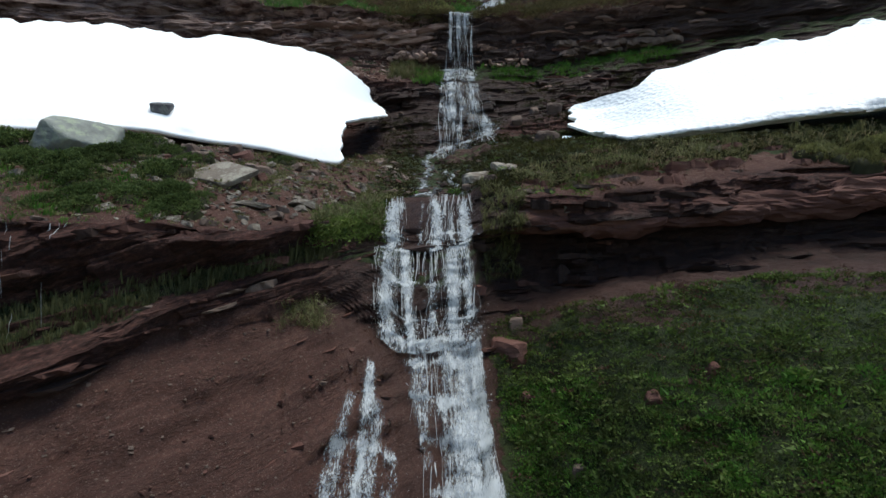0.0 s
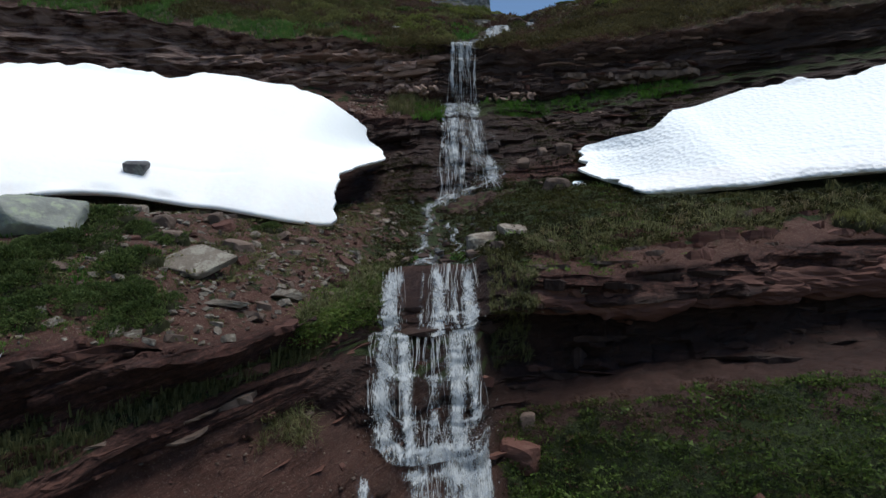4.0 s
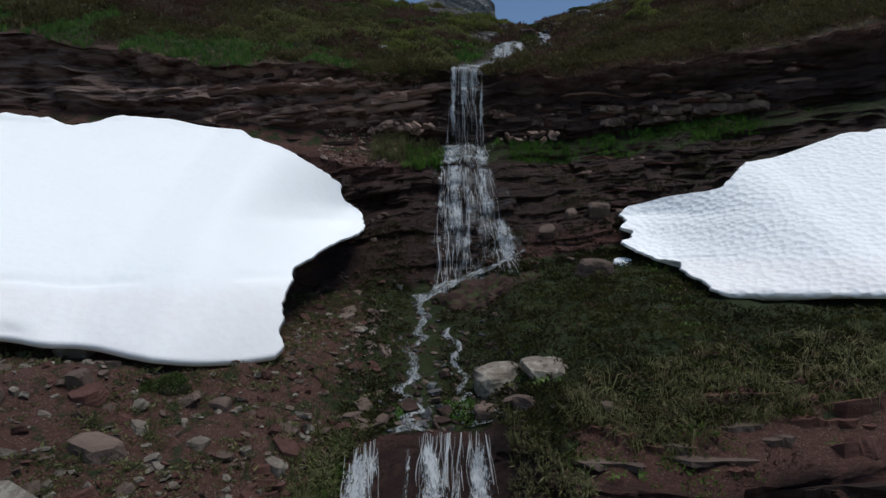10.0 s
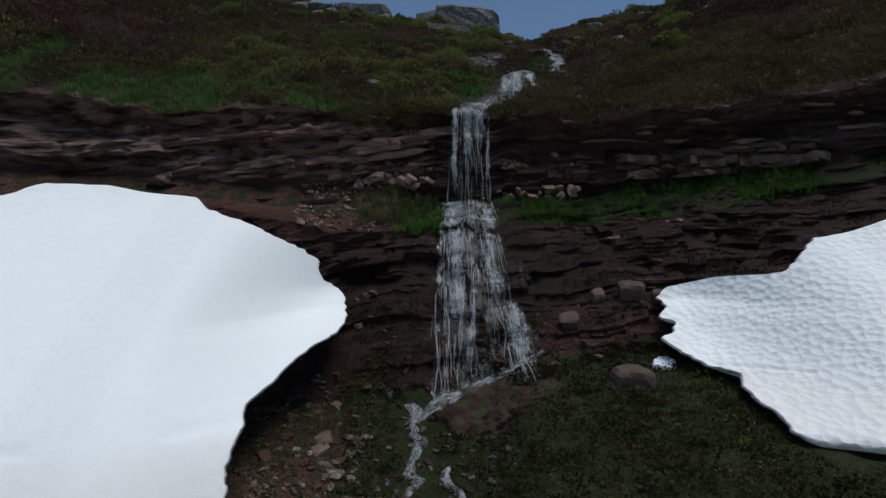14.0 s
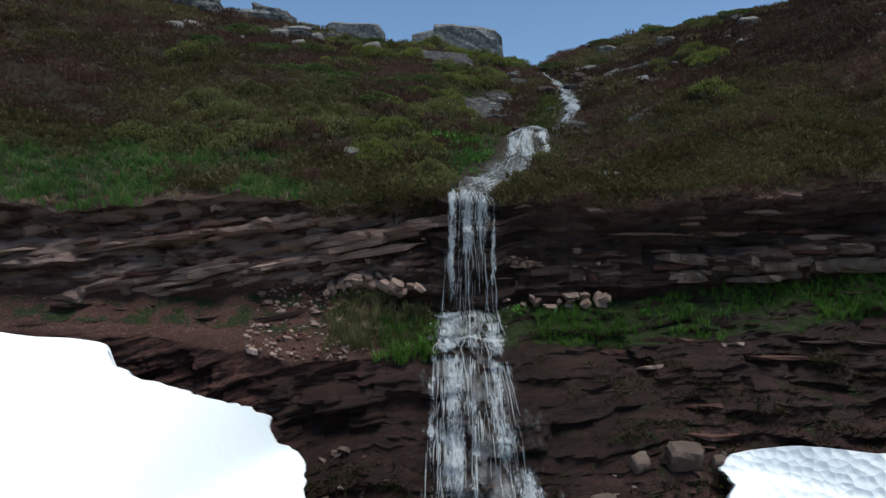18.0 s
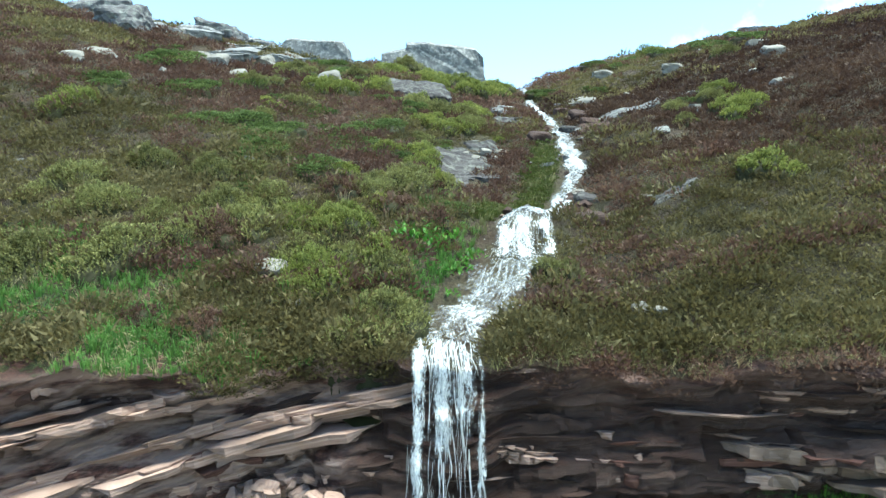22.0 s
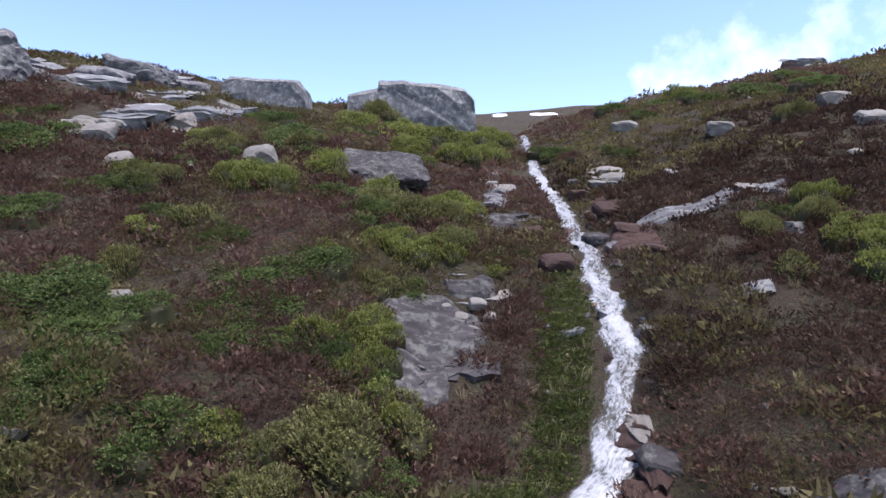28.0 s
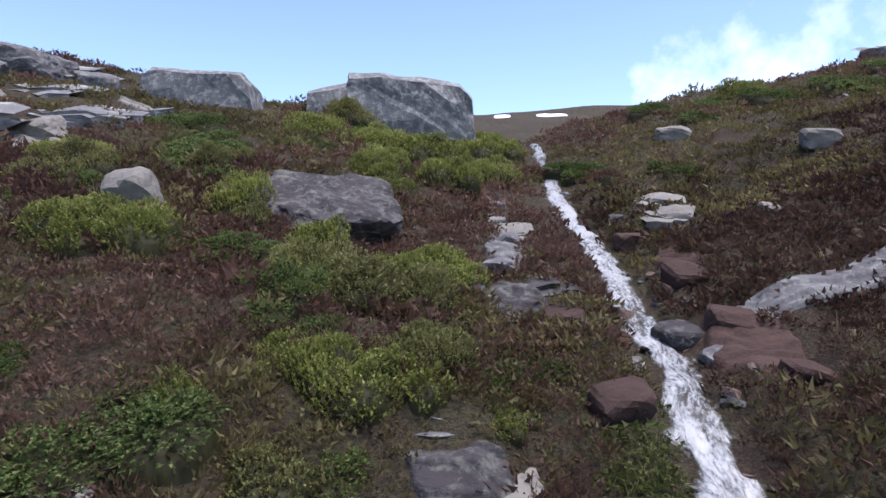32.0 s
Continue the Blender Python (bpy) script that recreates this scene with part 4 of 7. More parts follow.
for front, seed, thin in ((0.0, 1, 0.28), (0.12, 21, 0.06)):
    veil("veil", f1, [(0.25, 1.75), (0.22, 1.78), (0.1, 1.8)], upper_fall, fall_1, 40, 110, seed, thin, front)
    veil("veil", f2, [(-0.1, 1.85), (-0.25, 2.0)], upper_fall, fall_2, 44, 80, seed + 1, thin, front, (0.12, 0.6), "foam", 0.1)
    veil("veil", f3, [(-0.35, 2.1), (-0.35, 2.55), (-0.45, 2.95)], upper_fall, fall_3, 60, 140, seed + 2, thin - 0.06, front, (0.03, 0.42, 0.66))
veil("mist", f2, [(-0.3, 2.1), (-0.4, 2.3)], upper_fall, [(0.8, 0.8, 0.7, 0, 1.2, 0.3)], 24, 40, 71, 0.0, 0.25, (), "mist", 0.5)
veil("mist", f3, [(-0.6, 2.3), (-0.7, 3.1), (-0.9, 3.3)], upper_fall, [(0.9, 1.1, 1.0, 0, 1.4, 0.4)], 30, 60, 72, -0.05, 0.25, (), "mist", 0.3)
strands("strands", f1, up1, 150, MAT["strand"], upper_fall, 5, 0.011, 0.3, (0.06, 0.35))
strands("strands", f2, up2, 110, MAT["strand"], upper_fall, 6, 0.011, 0.4, (0.1, 0.4))
strands("strands", f3, up3, 220, MAT["strand"], upper_fall, 7, 0.011, 0.15, (0.05, 0.25))
spray("spray", f2, up2, 1600, upper_fall, 8, 0.0, 0.9)
spray("spray", f3, up3, 1600, upper_fall, 9, 0.6, 1.0)
lower_fall = waterfall("broad white waterfall in two veils over a red rock step")
g1, g2, g3 = Flow(7.06, 4.95, -2.8, 1.8, 0.14), Flow(5.0, 2.98, -3.0, 1.9, 0.14), Flow(3.02, 1.5, -3.6, 2.6, 0.12, 170, 70)
lo1, lo2, lo3 = [(-1.65, -1.55, 0.36, 0.35), (0.2, 0.25, 0.85, 0.65)], [(-1.5, -1.4, 0.5, 0.4), (0.3, 0.4, 0.8, 0.6), (-0.6, -0.6, 0.45, 0.3), (-2.1, -1.95, 0.08, 0.06)], [(0.1, 1.0, 0.75, 0.75), (0.6, 1.3, 0.5, 0.4), (-0.5, -0.3, 0.5, 0.15)]
step_1 = [(-1.65, -1.6, 0.28, 0, 1.2, 1.0), (-0.72, -0.8, 0.1, 0, 1, 0.6), (-0.2, -0.2, 0.26, 0, 1.2, 0.95), (0.28, 0.3, 0.14, 0, 1, 0.7), (0.72, 0.76, 0.26, 0, 1.2, 1.0)]
step_2 = [(-1.75, -1.6, 0.28, 0, 1.2, 0.8), (-1.25, -0.85, 0.2, 0, 1.2, 0.95), (-0.3, -0.3, 0.15, 0.3, 1.2, 0.6), (0.3, 0.35, 0.26, 0, 1.2, 0.95), (0.75, 0.85, 0.2, 0, 0.85, 0.75), (-0.4, -0.4, 2.4, 0.84, 1.3, 0.75)]
step_3 = [(0.4, 1.0, 0.65, 0, 1.3, 0.85), (-0.7, -0.1, 0.35, 0, 0.5, 0.6), (0.9, 1.5, 0.3, 0, 1.3, 0.95), (0.0, 0.3, 0.12, 0.2, 0.8, 0.7)]
for front, seed, thin in ((0.0, 11, 0.34), (0.1, 41, 0.12)):
    veil("veil", g1, [(-2.05, -1.15), (-2.05, -1.05)], lower_fall, step_1, 26, 90, seed, thin, front, (0.35, 0.7), "foam", 0.6)
    veil("veil", g1, [(-0.95, 1.1), (-0.9, 1.15)], lower_fall, step_1, 44, 90, seed + 1, thin - 0.05, front, (0.45, 0.8), "foam", 0.6)
    veil("veil", g2, [(-2.15, 1.15), (-2.05, 1.3)], lower_fall, step_2, 60, 110, seed + 2, thin, front, (0.02, 0.3, 0.62, 0.88), "foam", 0.1)
    veil("cascade", g3, [(-1.5, 1.2), (-0.8, 1.5), (-0.2, 1.75), (0.1, 1.9)], lower_fall, step_3, 56, 170, seed + 3, thin, front, (0.08, 0.2, 0.34, 0.5, 0.64), "foam", 0.1)
    veil("trickle", g3, [(-2.1, -1.5), (-2.9, -1.0), (-3.2, -0.6)], lower_fall, [(-1.85, -2.3, 0.2, 0.12, 0.9, 1.0), (-2.3, -2.75, 0.3, 0.25, 0.9, 0.85), (-1.7, -1.9, 0.3, 0.25, 0.9, 0.85), (-1.4, -1.3, 0.3, 0.4, 1.0, 0.7), (-2.0, -2.3, 0.9, 0.35, 0.9, 0.6)], 54, 120, seed + 4, 0.04, front, (0.4, 0.55))
strands("strands", g1, lo1, 150, MAT["strand"], lower_fall, 15, 0.011, 0.3, (0.06, 0.3))
strands("strands", g2, lo2, 180, MAT["strand"], lower_fall, 16, 0.011, 0.3, (0.06, 0.3))
strands("strands", g3, lo3, 200, MAT["strand"], lower_fall, 17, 0.011, 0.15, (0.04, 0.2), 0.05)
spray("spray", g2, lo2, 2200, lower_fall, 19, 0.7, 1.0)
spray("spray", g3, lo3, 1500, lower_fall, 20, 0.0, 1.0)
seep = tagged(new("seep"), "thin threads of water dripping over a dark ledge", "trickle", "falls of the stream", "structure")
g4 = Flow(7.0, 4.2, -10.5, -7.0, 0.1, 100, 50)
strands("strands", g4, [(-9.3, -9.3, 0.5, 0.7), (-8.1, -8.1, 0.3, 0.3)], 30, MAT["strand"], seep, 21, 0.007, 0.2, (0.08, 0.3), 0.03, 0.01)


def brook(name, s1, s0, rows, cols, width, parent, mat, shift=0.0, lift=0.09, seed=1, full=0.75, wander=0.12):
    """Running water that hugs its bed."""
    ss = np.linspace(s1, s0, rows)[:, None]
    u = np.linspace(-1, 1, cols)[None, :]
    X = stream_x(ss) + shift + stream_w(ss) * width * u * (1 + 0.35 * vnoise(ss * 11 + 0 * u, np.sign(u) * 3, 0, seed) + 0.25 * vnoise(ss * 37 + 0 * u, np.sign(u) * 5, 0, seed + 9)) + wander * (vnoise(ss * 8 + 0 * u, 0.5, 0, seed + 1) + 0.4 * vnoise(ss * 23 + 0 * u, 0.5, 0, seed + 11))
    G = sheet(X, np.broadcast_to(ss, X.shape))
    G[..., 2] = G[..., 2] + lift * (1 - 0.8 * u * u) + 0.035 * vnoise(X * 6, ss * 55, 0, seed + 2)
    G[1:-1] = (G[:-2] + 2 * G[1:-1] + G[2:]) / 4
    run = np.concatenate([[0], np.cumsum(np.linalg.norm(np.diff(G[:, cols // 2], axis=0), axis=1))])
    uv = np.stack([X - stream_x(ss) + 0.12 * vnoise(X * 2, run[:, None] * 1.5, 0, seed + 5), np.broadcast_to(run[:, None], X.shape)], -1).reshape(-1, 2)
    body = full + 0.4 * fbm(X * 2.4, run[:, None] * 0.9, seed, 3, seed + 4) + 0.25 * vnoise(X * 0.5, run[:, None] * 0.35, 0, seed + 6) - 0.75 * smooth(0.6, 1.0, np.abs(u))
    return child(name, mesh_of(name, G.reshape(-1, 3), grid_faces(rows, cols), mat, True, {"body": body.ravel()}, uv), parent)


stream = tagged(new("stream"), "foaming white mountain stream running down the heath", "stream", "", "structure")
brook("foam", 18.5, 14.6, 420, 20, 0.72, stream, MAT["brook"], 0.0, 0.1, 1, 1.12)
brook("foam", 14.38, 13.3, 200, 30, 0.85, stream, MAT["brook"], 0.0, 0.1, 2, 0.88)
brook("rivulet", 9.05, 7.05, 200, 12, 0.34, stream, MAT["brook"], -0.3, 0.08, 3, 0.98, 0.4)
brook("rivulet", 8.55, 7.1, 140, 12, 0.28, stream, MAT["brook"], 1.0, 0.08, 4, 0.98, 0.35)
h1, h2, h3 = Flow(14.64, 14.36, 1.8, 5.2, 0.12, 60, 40), Flow(14.4, 13.3, 0.0, 4.6, 0.05, 120, 50, False), Flow(18.4, 14.6, 2.5, 9.6, 0.06, 300, 80, False)
strands("strands", h1, [(3.5, 3.1, 0.8, 1)], 50, MAT["brook_strand"], stream, 31, 0.014, 0.6)
strands("strands", h2, [(2.9, 1.05, 0.8, 1)], 40, MAT["brook_strand"], stream, 32, 0.014, 0.2, (0.08, 0.3), 0.04, 0.12)
for front, seed, thin in ((0.0, 51, 0.3), (0.05, 61, 0.1)):
    veil("cascade", h1, [(2.55, 4.35), (2.2, 4.3)], stream, [(2.9, 2.6, 0.28, 0, 0.95, 0.85), (3.4, 3.2, 0.3, 0, 1.0, 0.85), (4.0, 3.95, 0.24, 0, 0.95, 0.85)], 44, 60, seed, thin, front)
spray("spray", h1, [(3.5, 3.0, 0.7, 1)], 900, stream, 33, 0.5, 1.0)


def chute():
    """White water sliding aside along the foot rock into the ledge."""
    t, u = np.meshgrid(np.linspace(0, 1, 60), np.linspace(-1, 1, 12), indexing="ij")
    cx, cy, cz = curve((0, 0.5, 0.8, 1), (2.75, 0.9, -0.1, -0.75), t), curve((0, 0.5, 1), (31.0, 30.55, 30.0), t), curve((0, 0.4, 0.75, 1), (25.8, 25.1, 24.65, 24.2), t)
    w = 0.13 + 0.16 * t + 0.06 * vnoise(t * 9, 1, 0, 5)
    P = np.stack([cx + 0.3 * w * u, cy - 0.55 * w * u, cz - 0.55 * w * u + 0.04 * vnoise(t * 20, u * 2, 0, 6) + 0.05], -1)
    body = 1.0 + 0.5 * fbm(t * 12, u * 1.5, 0, 2, 7) - 0.8 * smooth(0.5, 1.0, np.abs(u)) - 0.25 * (1 - t)
    child("chute", mesh_of("chute", P.reshape(-1, 3), grid_faces(60, 12), MAT["brook"], True, {"body": body.ravel()}, np.stack([u * 0.3, t * 4], -1).reshape(-1, 2)), upper_fall)


chute()


# ---- rocks ----
def ico(level):
    bm = bmesh.new()
    bmesh.ops.create_icosphere(bm, subdivisions=level, radius=1.0)
    v = np.array([p.co[:] for p in bm.verts])
    f = np.array([[q.index for q in t.verts] for t in bm.faces])
    bm.free()
    return v, f


ICO = {k: ico(k) for k in (2, 3, 4, 5)}


def boulder_shape(w, d, h, seed, level=3, planes=11, boxy=0.6, rough=0.035):
    """A worn block: a ball cut by planes whose edges are softened, with a rough skin. It stands on z = 0."""
    rng = np.random.default_rng(seed)
    v, f = ICO[level]
    n = rng.normal(size=(planes, 3))
    n /= np.linalg.norm(n, axis=1, keepdims=True)
    box = np.array([(1, 0, 0), (-1, 0, 0), (0, 1, 0), (0, -1, 0), (0, 0, 1), (0, 0, -1)], float) + rng.normal(0, 0.12, (6, 3))
    box /= np.linalg.norm(box, axis=1, keepdims=True)
    n = np.vstack([n, box])
    dist = np.concatenate([rng.uniform(0.85, 1.15, planes), np.full(6, boxy) * rng.uniform(0.9, 1.1, 6)])
    k = np.maximum(v @ n.T, 1e-3) / dist
    r = 1 / (np.sum(k ** 18, axis=1) ** (1 / 18))
    p = v * r[:, None]
    p /= np.abs(p).max(axis=0)
    p = p * np.array([w / 2, d / 2, h / 2])
    nz = fbm(p[:, 0] * 2.2 + seed, p[:, 1] * 2.2, p[:, 2] * 3.5, 4, seed % 97)
    p = p + v * (rough * (w * d * h) ** (1 / 3) * nz * 1.6)[:, None]
    p[:, 2] += h / 2
    return p, f


def slab_shape(seed, ends):
    """A lens of bedded rock, a metre long: thin at the ends, its front broken back in steps. The front looks to -y."""
    rng = np.random.default_rng(seed)
    n = 9
    t = np.linspace(0, 1, n)
    x = t - 0.5 + np.concatenate([[0], rng.normal(0, 0.025, n - 2), [0]])
    full = np.minimum(1, 3.0 * np.minimum(t, 1 - t) + ends) * rng.uniform(0.75, 1.1, n)
    front = -0.5 + 0.4 * (1 - np.minimum(1, 4 * np.minimum(t, 1 - t))) + 0.22 * np.repeat(rng.random((n + 1) // 2), 2)[:n] + rng.normal(0, 0.03, n)
    top, low = 0.5 * full + rng.normal(0, 0.05, n), -0.5 * full + rng.normal(0, 0.05, n)
    under = front + rng.uniform(-0.04, 0.16, n)
    rows = [np.stack([x, np.full(n, 0.5), top], 1), np.stack([x, front, top], 1), np.stack([x, under, low], 1), np.stack([x, np.full(n, 0.5), low], 1)]
    f = grid_faces(4, n)
    return np.concatenate(rows), np.concatenate([f[:, [0, 1, 2]], f[:, [0, 2, 3]]])[:, ::-1]


SLABS = [slab_shape(700 + k, 0.15 if k < 14 else 0.6) for k in range(20)]
SLAB_MESH = {}


def slab_mesh(k, mat, name):
    if (k, mat, name) not in SLAB_MESH:
        SLAB_MESH[k, mat, name] = mesh_of(name, *SLABS[k], MAT[mat], False)
    return SLAB_MESH[k, mat, name]


# where bare stone keeps the plants out: (x, y, half width, half depth)
BARE = []


def boulder(name, x, y, w, h, mat, label, category, zone, seed, group="", deep=0.75, level=3, boxy=0.78, sink=0.72, turn=None, tip=0.0, rough=0.055):
    rng = np.random.default_rng(seed + 500)
    at, s = spot(x, y, *zone)
    if zone[0] > 13:
        BARE.append((x, y + w * deep * 0.2, w * 0.5, w * deep * 0.5))
    lean = math.degrees(math.atan2(spot(x, y + 0.6, *zone)[0].z - spot(x, y - 0.6, *zone)[0].z, 1.2)) if zone[0] > 7 else 20
    p, f = boulder_shape(w, w * deep, h * 1.5, seed, level, boxy=boxy, rough=rough)
    ob = new(name, mesh_of(name, p, f, MAT[mat], False))
    rz = rng.uniform(-25, 25) if turn is None else turn
    ob.matrix_world = pose(at.x, at.y + w * deep * 0.35, at.z + w * deep * 0.35 * math.tan(radians(lean)) - h * sink, tip + lean * 0.85 + rng.uniform(-8, 8), rng.uniform(-10, 10) * (0.2 if name == "skyline_block" else 1.0), rz)
    return tagged(ob, label, category, group)


def bare_rock(x, y, w, d, h, mat, zone, label, seed, group="bare rock in the heath"):
    """Bedrock laid bare: a patch that follows the ground, stepped in thin layers, with a broken rim that goes under the soil."""
    n, m = 46, 46
    BARE.append((x, y, w * 0.44, d * 0.44))
    u, v = np.meshgrid(np.linspace(-1, 1, n), np.linspace(-1, 1, m))
    X = x + u * w / 2
    Y = y + v * d / 2
    ss = np.linspace(*zone, 400)
    Z = np.zeros(X.shape)
    for j in range(n):
        col = sheet(np.full(400, X[0, j]), ss, 1.0)
        o = np.argsort(col[:, 1])
        Z[:, j] = np.interp(Y[:, j], col[o, 1], col[o, 2])
    for _ in range(6):
        Z[1:-1, 1:-1] = (Z[:-2, 1:-1] + Z[2:, 1:-1] + Z[1:-1, :-2] + Z[1:-1, 2:]) / 4
    r = np.hypot(u, v) + 0.3 * fbm(u * 1.8 + seed, v * 1.8, 0, 3, seed)
    rise = 0.6 * h * (1.7 * smooth(1.0, 0.8, r) - 0.7) + 0.04 * smooth(0.0, 0.25, fbm(X * 0.8, Y * 1.6, 0, 2, seed + 3))
    q = (v * d * 0.5 + 0.35 * u * w * 0.2 + 0.3 * fbm(X, Y, 0, 3, seed + 1)) / 0.42
    rise = rise + 0.09 * (smooth(0.8, 1.0, q - np.floor(q)) - (q - np.floor(q))) * (r < 0.9) + 0.05 * fbm(X * 3, Y * 3, 0, 3, seed + 2)
    P = np.stack([X, Y - 0.25 * rise, Z + rise], -1)
    ob = new("bare_rock", mesh_of("bare_rock", P.reshape(-1, 3), grid_faces(m, n), MAT[mat], True))
    return tagged(ob, label, "bedrock", group, "structure")


LOW, LEDGE, WALL, HILL = (1.6, 3.0), (7.05, 9.2), (9.2, 11), (13.3, 18.6)
rock_no = 0
LABELS = {"grey_rock": "grey lichen-spotted boulder lying among the heath", "white_rock": "pale weathered stone lying in the heath", "brown_rock": "brown angular sandstone block on the rubble",
          "red_rock": "red sandstone block fallen from the cliff", "dark_rock": "dark wet stone slab beside the stream"}


def boulders(table, mat, zone, group, label="", level=3, **more):
    global rock_no
    for x, y, w, h in table:
        rock_no += 1
        boulder("boulder" if w > 0.8 else "stone", x, y, w, h, mat, label or LABELS[mat], "rock", zone, 100 + rock_no * 7, group, level=level, **more)


# blocks and outcrops on the skyline
def skyline_block(x, y, z, outline, deep, label, seed):
    """A block of granite: an outline (across, up) carried back, its edges worn and its faces rough."""
    bm = bmesh.new()
    n = len(outline)
    rings = [[bm.verts.new((px * g, d * deep, pz * (1 if pz < 0.2 else h))) for px, pz in outline] for d, g, h in ((0.0, 1.0, 0.8), (0.12, 1.01, 1.0), (0.6, 1.0, 1.02), (1.0, 0.85, 0.9))]
    for a, b in zip(rings[:-1], rings[1:]):
        for i in range(n):
            bm.faces.new((a[i], a[(i + 1) % n], b[(i + 1) % n], b[i]))
    bm.faces.new(rings[0][::-1])
    bm.faces.new(rings[-1])
    bmesh.ops.triangulate(bm, faces=bm.faces)
    bmesh.ops.subdivide_edges(bm, edges=bm.edges, cuts=3, use_grid_fill=True)
    bmesh.ops.triangulate(bm, faces=bm.faces)
    bmesh.ops.recalc_face_normals(bm, faces=bm.faces)
    bm.verts.index_update()
    v, f = np.array([q.co[:] for q in bm.verts]), np.array([[q.index for q in t.verts] for t in bm.faces])
    bm.free()
    v = v + np.stack([fbm(v[:, 0] * 0.9 + o, v[:, 1] * 0.9, v[:, 2] * 1.8, 4, seed + o) for o in range(3)], 1) * np.array([0.16, 0.24, 0.13])
    ob = new("skyline_block", mesh_of("skyline_block", v, f, MAT["granite"], False))
    ob.matrix_world = pose(x, y, z)
    BARE.append((x, y + 1, 4, 2))
    return tagged(ob, label, "boulder", "skyline blocks")


skyline_block(1.6, 73.2, 49.55, [(-4.3, -2.0), (-4.2, 1.1), (-2.4, 1.5), (-2.3, 1.95), (-0.8, 1.98), (0.0, 1.8), (1.9, 1.65), (2.9, 1.4), (3.5, 0.75), (3.7, -2.0)], 4.5, "huge flat-topped grey granite block on the skyline", 31)
skyline_block(-7.5, 72.6, 50.15, [(-2.5, -2.0), (-2.4, 1.0), (-2.0, 1.4), (-0.4, 1.3), (2.0, 1.1), (2.5, 0.6), (2.7, -2.0)], 3.5, "long low grey granite block on the skyline", 47)
boulders([(-13.6, 69.6, 3.6, 1.1), (-17, 62.4, 3.6, 1.4), (-14.4, 67, 2.9, 0.9), (-20, 66, 4, 1.3), (-11, 70.5, 2.2, 0.8)], "grey_rock", HILL, "grey outcrops", "grey stone outcrop breaking the heath", 4, deep=0.8, sink=0.55)
for i, (x, y, w, d, h, mat) in enumerate([(11.0, 55.9, 6.6, 1.1, 0.24, "grey_rock"), (1.9, 50.4, 3.0, 2.8, 0.28, "slab_rock"), (1.5, 48.5, 1.5, 1.8, 0.22, "slab_rock"), (8.0, 43.7, 1.7, 0.9, 0.14, "slab_rock"), (3.0, 52.2, 1.7, 1.1, 0.22, "slab_rock"),
                                         (4.5, 57.0, 1.6, 1.3, 0.2, "slab_rock"), (4.6, 59.4, 1.1, 2.6, 0.2, "grey_rock"), (-9.0, 62.6, 2.8, 1.8, 0.35, "white_rock"), (-11.3, 59.6, 2.6, 1.6, 0.35, "white_rock"), (-7.5, 67.8, 2.8, 1.0, 0.3, "white_rock"),
                                         (-14.5, 64.4, 3.6, 1.8, 0.4, "grey_rock"), (8.6, 54.8, 1.8, 2.6, 0.24, "dark_rock"), (8.8, 58.6, 1.4, 2.0, 0.22, "dark_rock"), (5.7, 46.6, 0.9, 1.2, 0.2, "dark_rock")]):
    bare_rock(x, y, w, d, h, mat, HILL, {"slab_rock": "dark layered bedrock laid bare in the heath", "grey_rock": "smooth grey bedrock laid bare in the heath", "brown_rock": "brown bedrock laid bare among the shrubs", "white_rock": "pale bedrock laid bare below the skyline", "dark_rock": "dark wet bedrock beside the stream"}[mat], 600 + i * 9)
boulder("boulder", 0.1, 59.9, 3.6, 1.2, "slab_rock", "grey lichen-stained rock face jutting from the heath", "rock", HILL, 53, "grey outcrops", 0.9, 5, 0.72, 1.3, 10, -4, 0.06)


def outcrop(x, y, w, h, layers, mat, label, seed, lean=20):
    """Bedrock breaking out of the heath: flat slabs stepped back up the slope."""
    rng = np.random.default_rng(seed)
    top = new("rock_outcrop")
    at, _ = spot(x, y, *HILL)
    top.matrix_basis = Matrix.Translation(at)
    BARE.append((x, y + 0.3, w * 0.45, max(0.5, h * 1.2)))
    for i in range(layers):
        me = slab_mesh(14 + int(rng.integers(6)), mat, "slab")
        thick = h / layers * rng.uniform(0.8, 1.4)
        L = w * rng.uniform(0.55, 1.1)
        ob = child("slab", me, top)
        deep = max(0.9, L * 0.5)
        ob.matrix_basis = pose(rng.uniform(-0.25, 0.25) * w, deep * 0.42 + i * h / layers * 1.7, h * (i + 0.4) / layers + 0.12 * deep - h * 0.4, lean + rng.normal(0, 3), rng.normal(0, 3), rng.normal(0, 8)) @ Matrix.Diagonal((L, deep, max(thick * 1.4, h * 0.75), 1))
    return tagged(top, label, "outcrop", "rock outcrops in the heath")


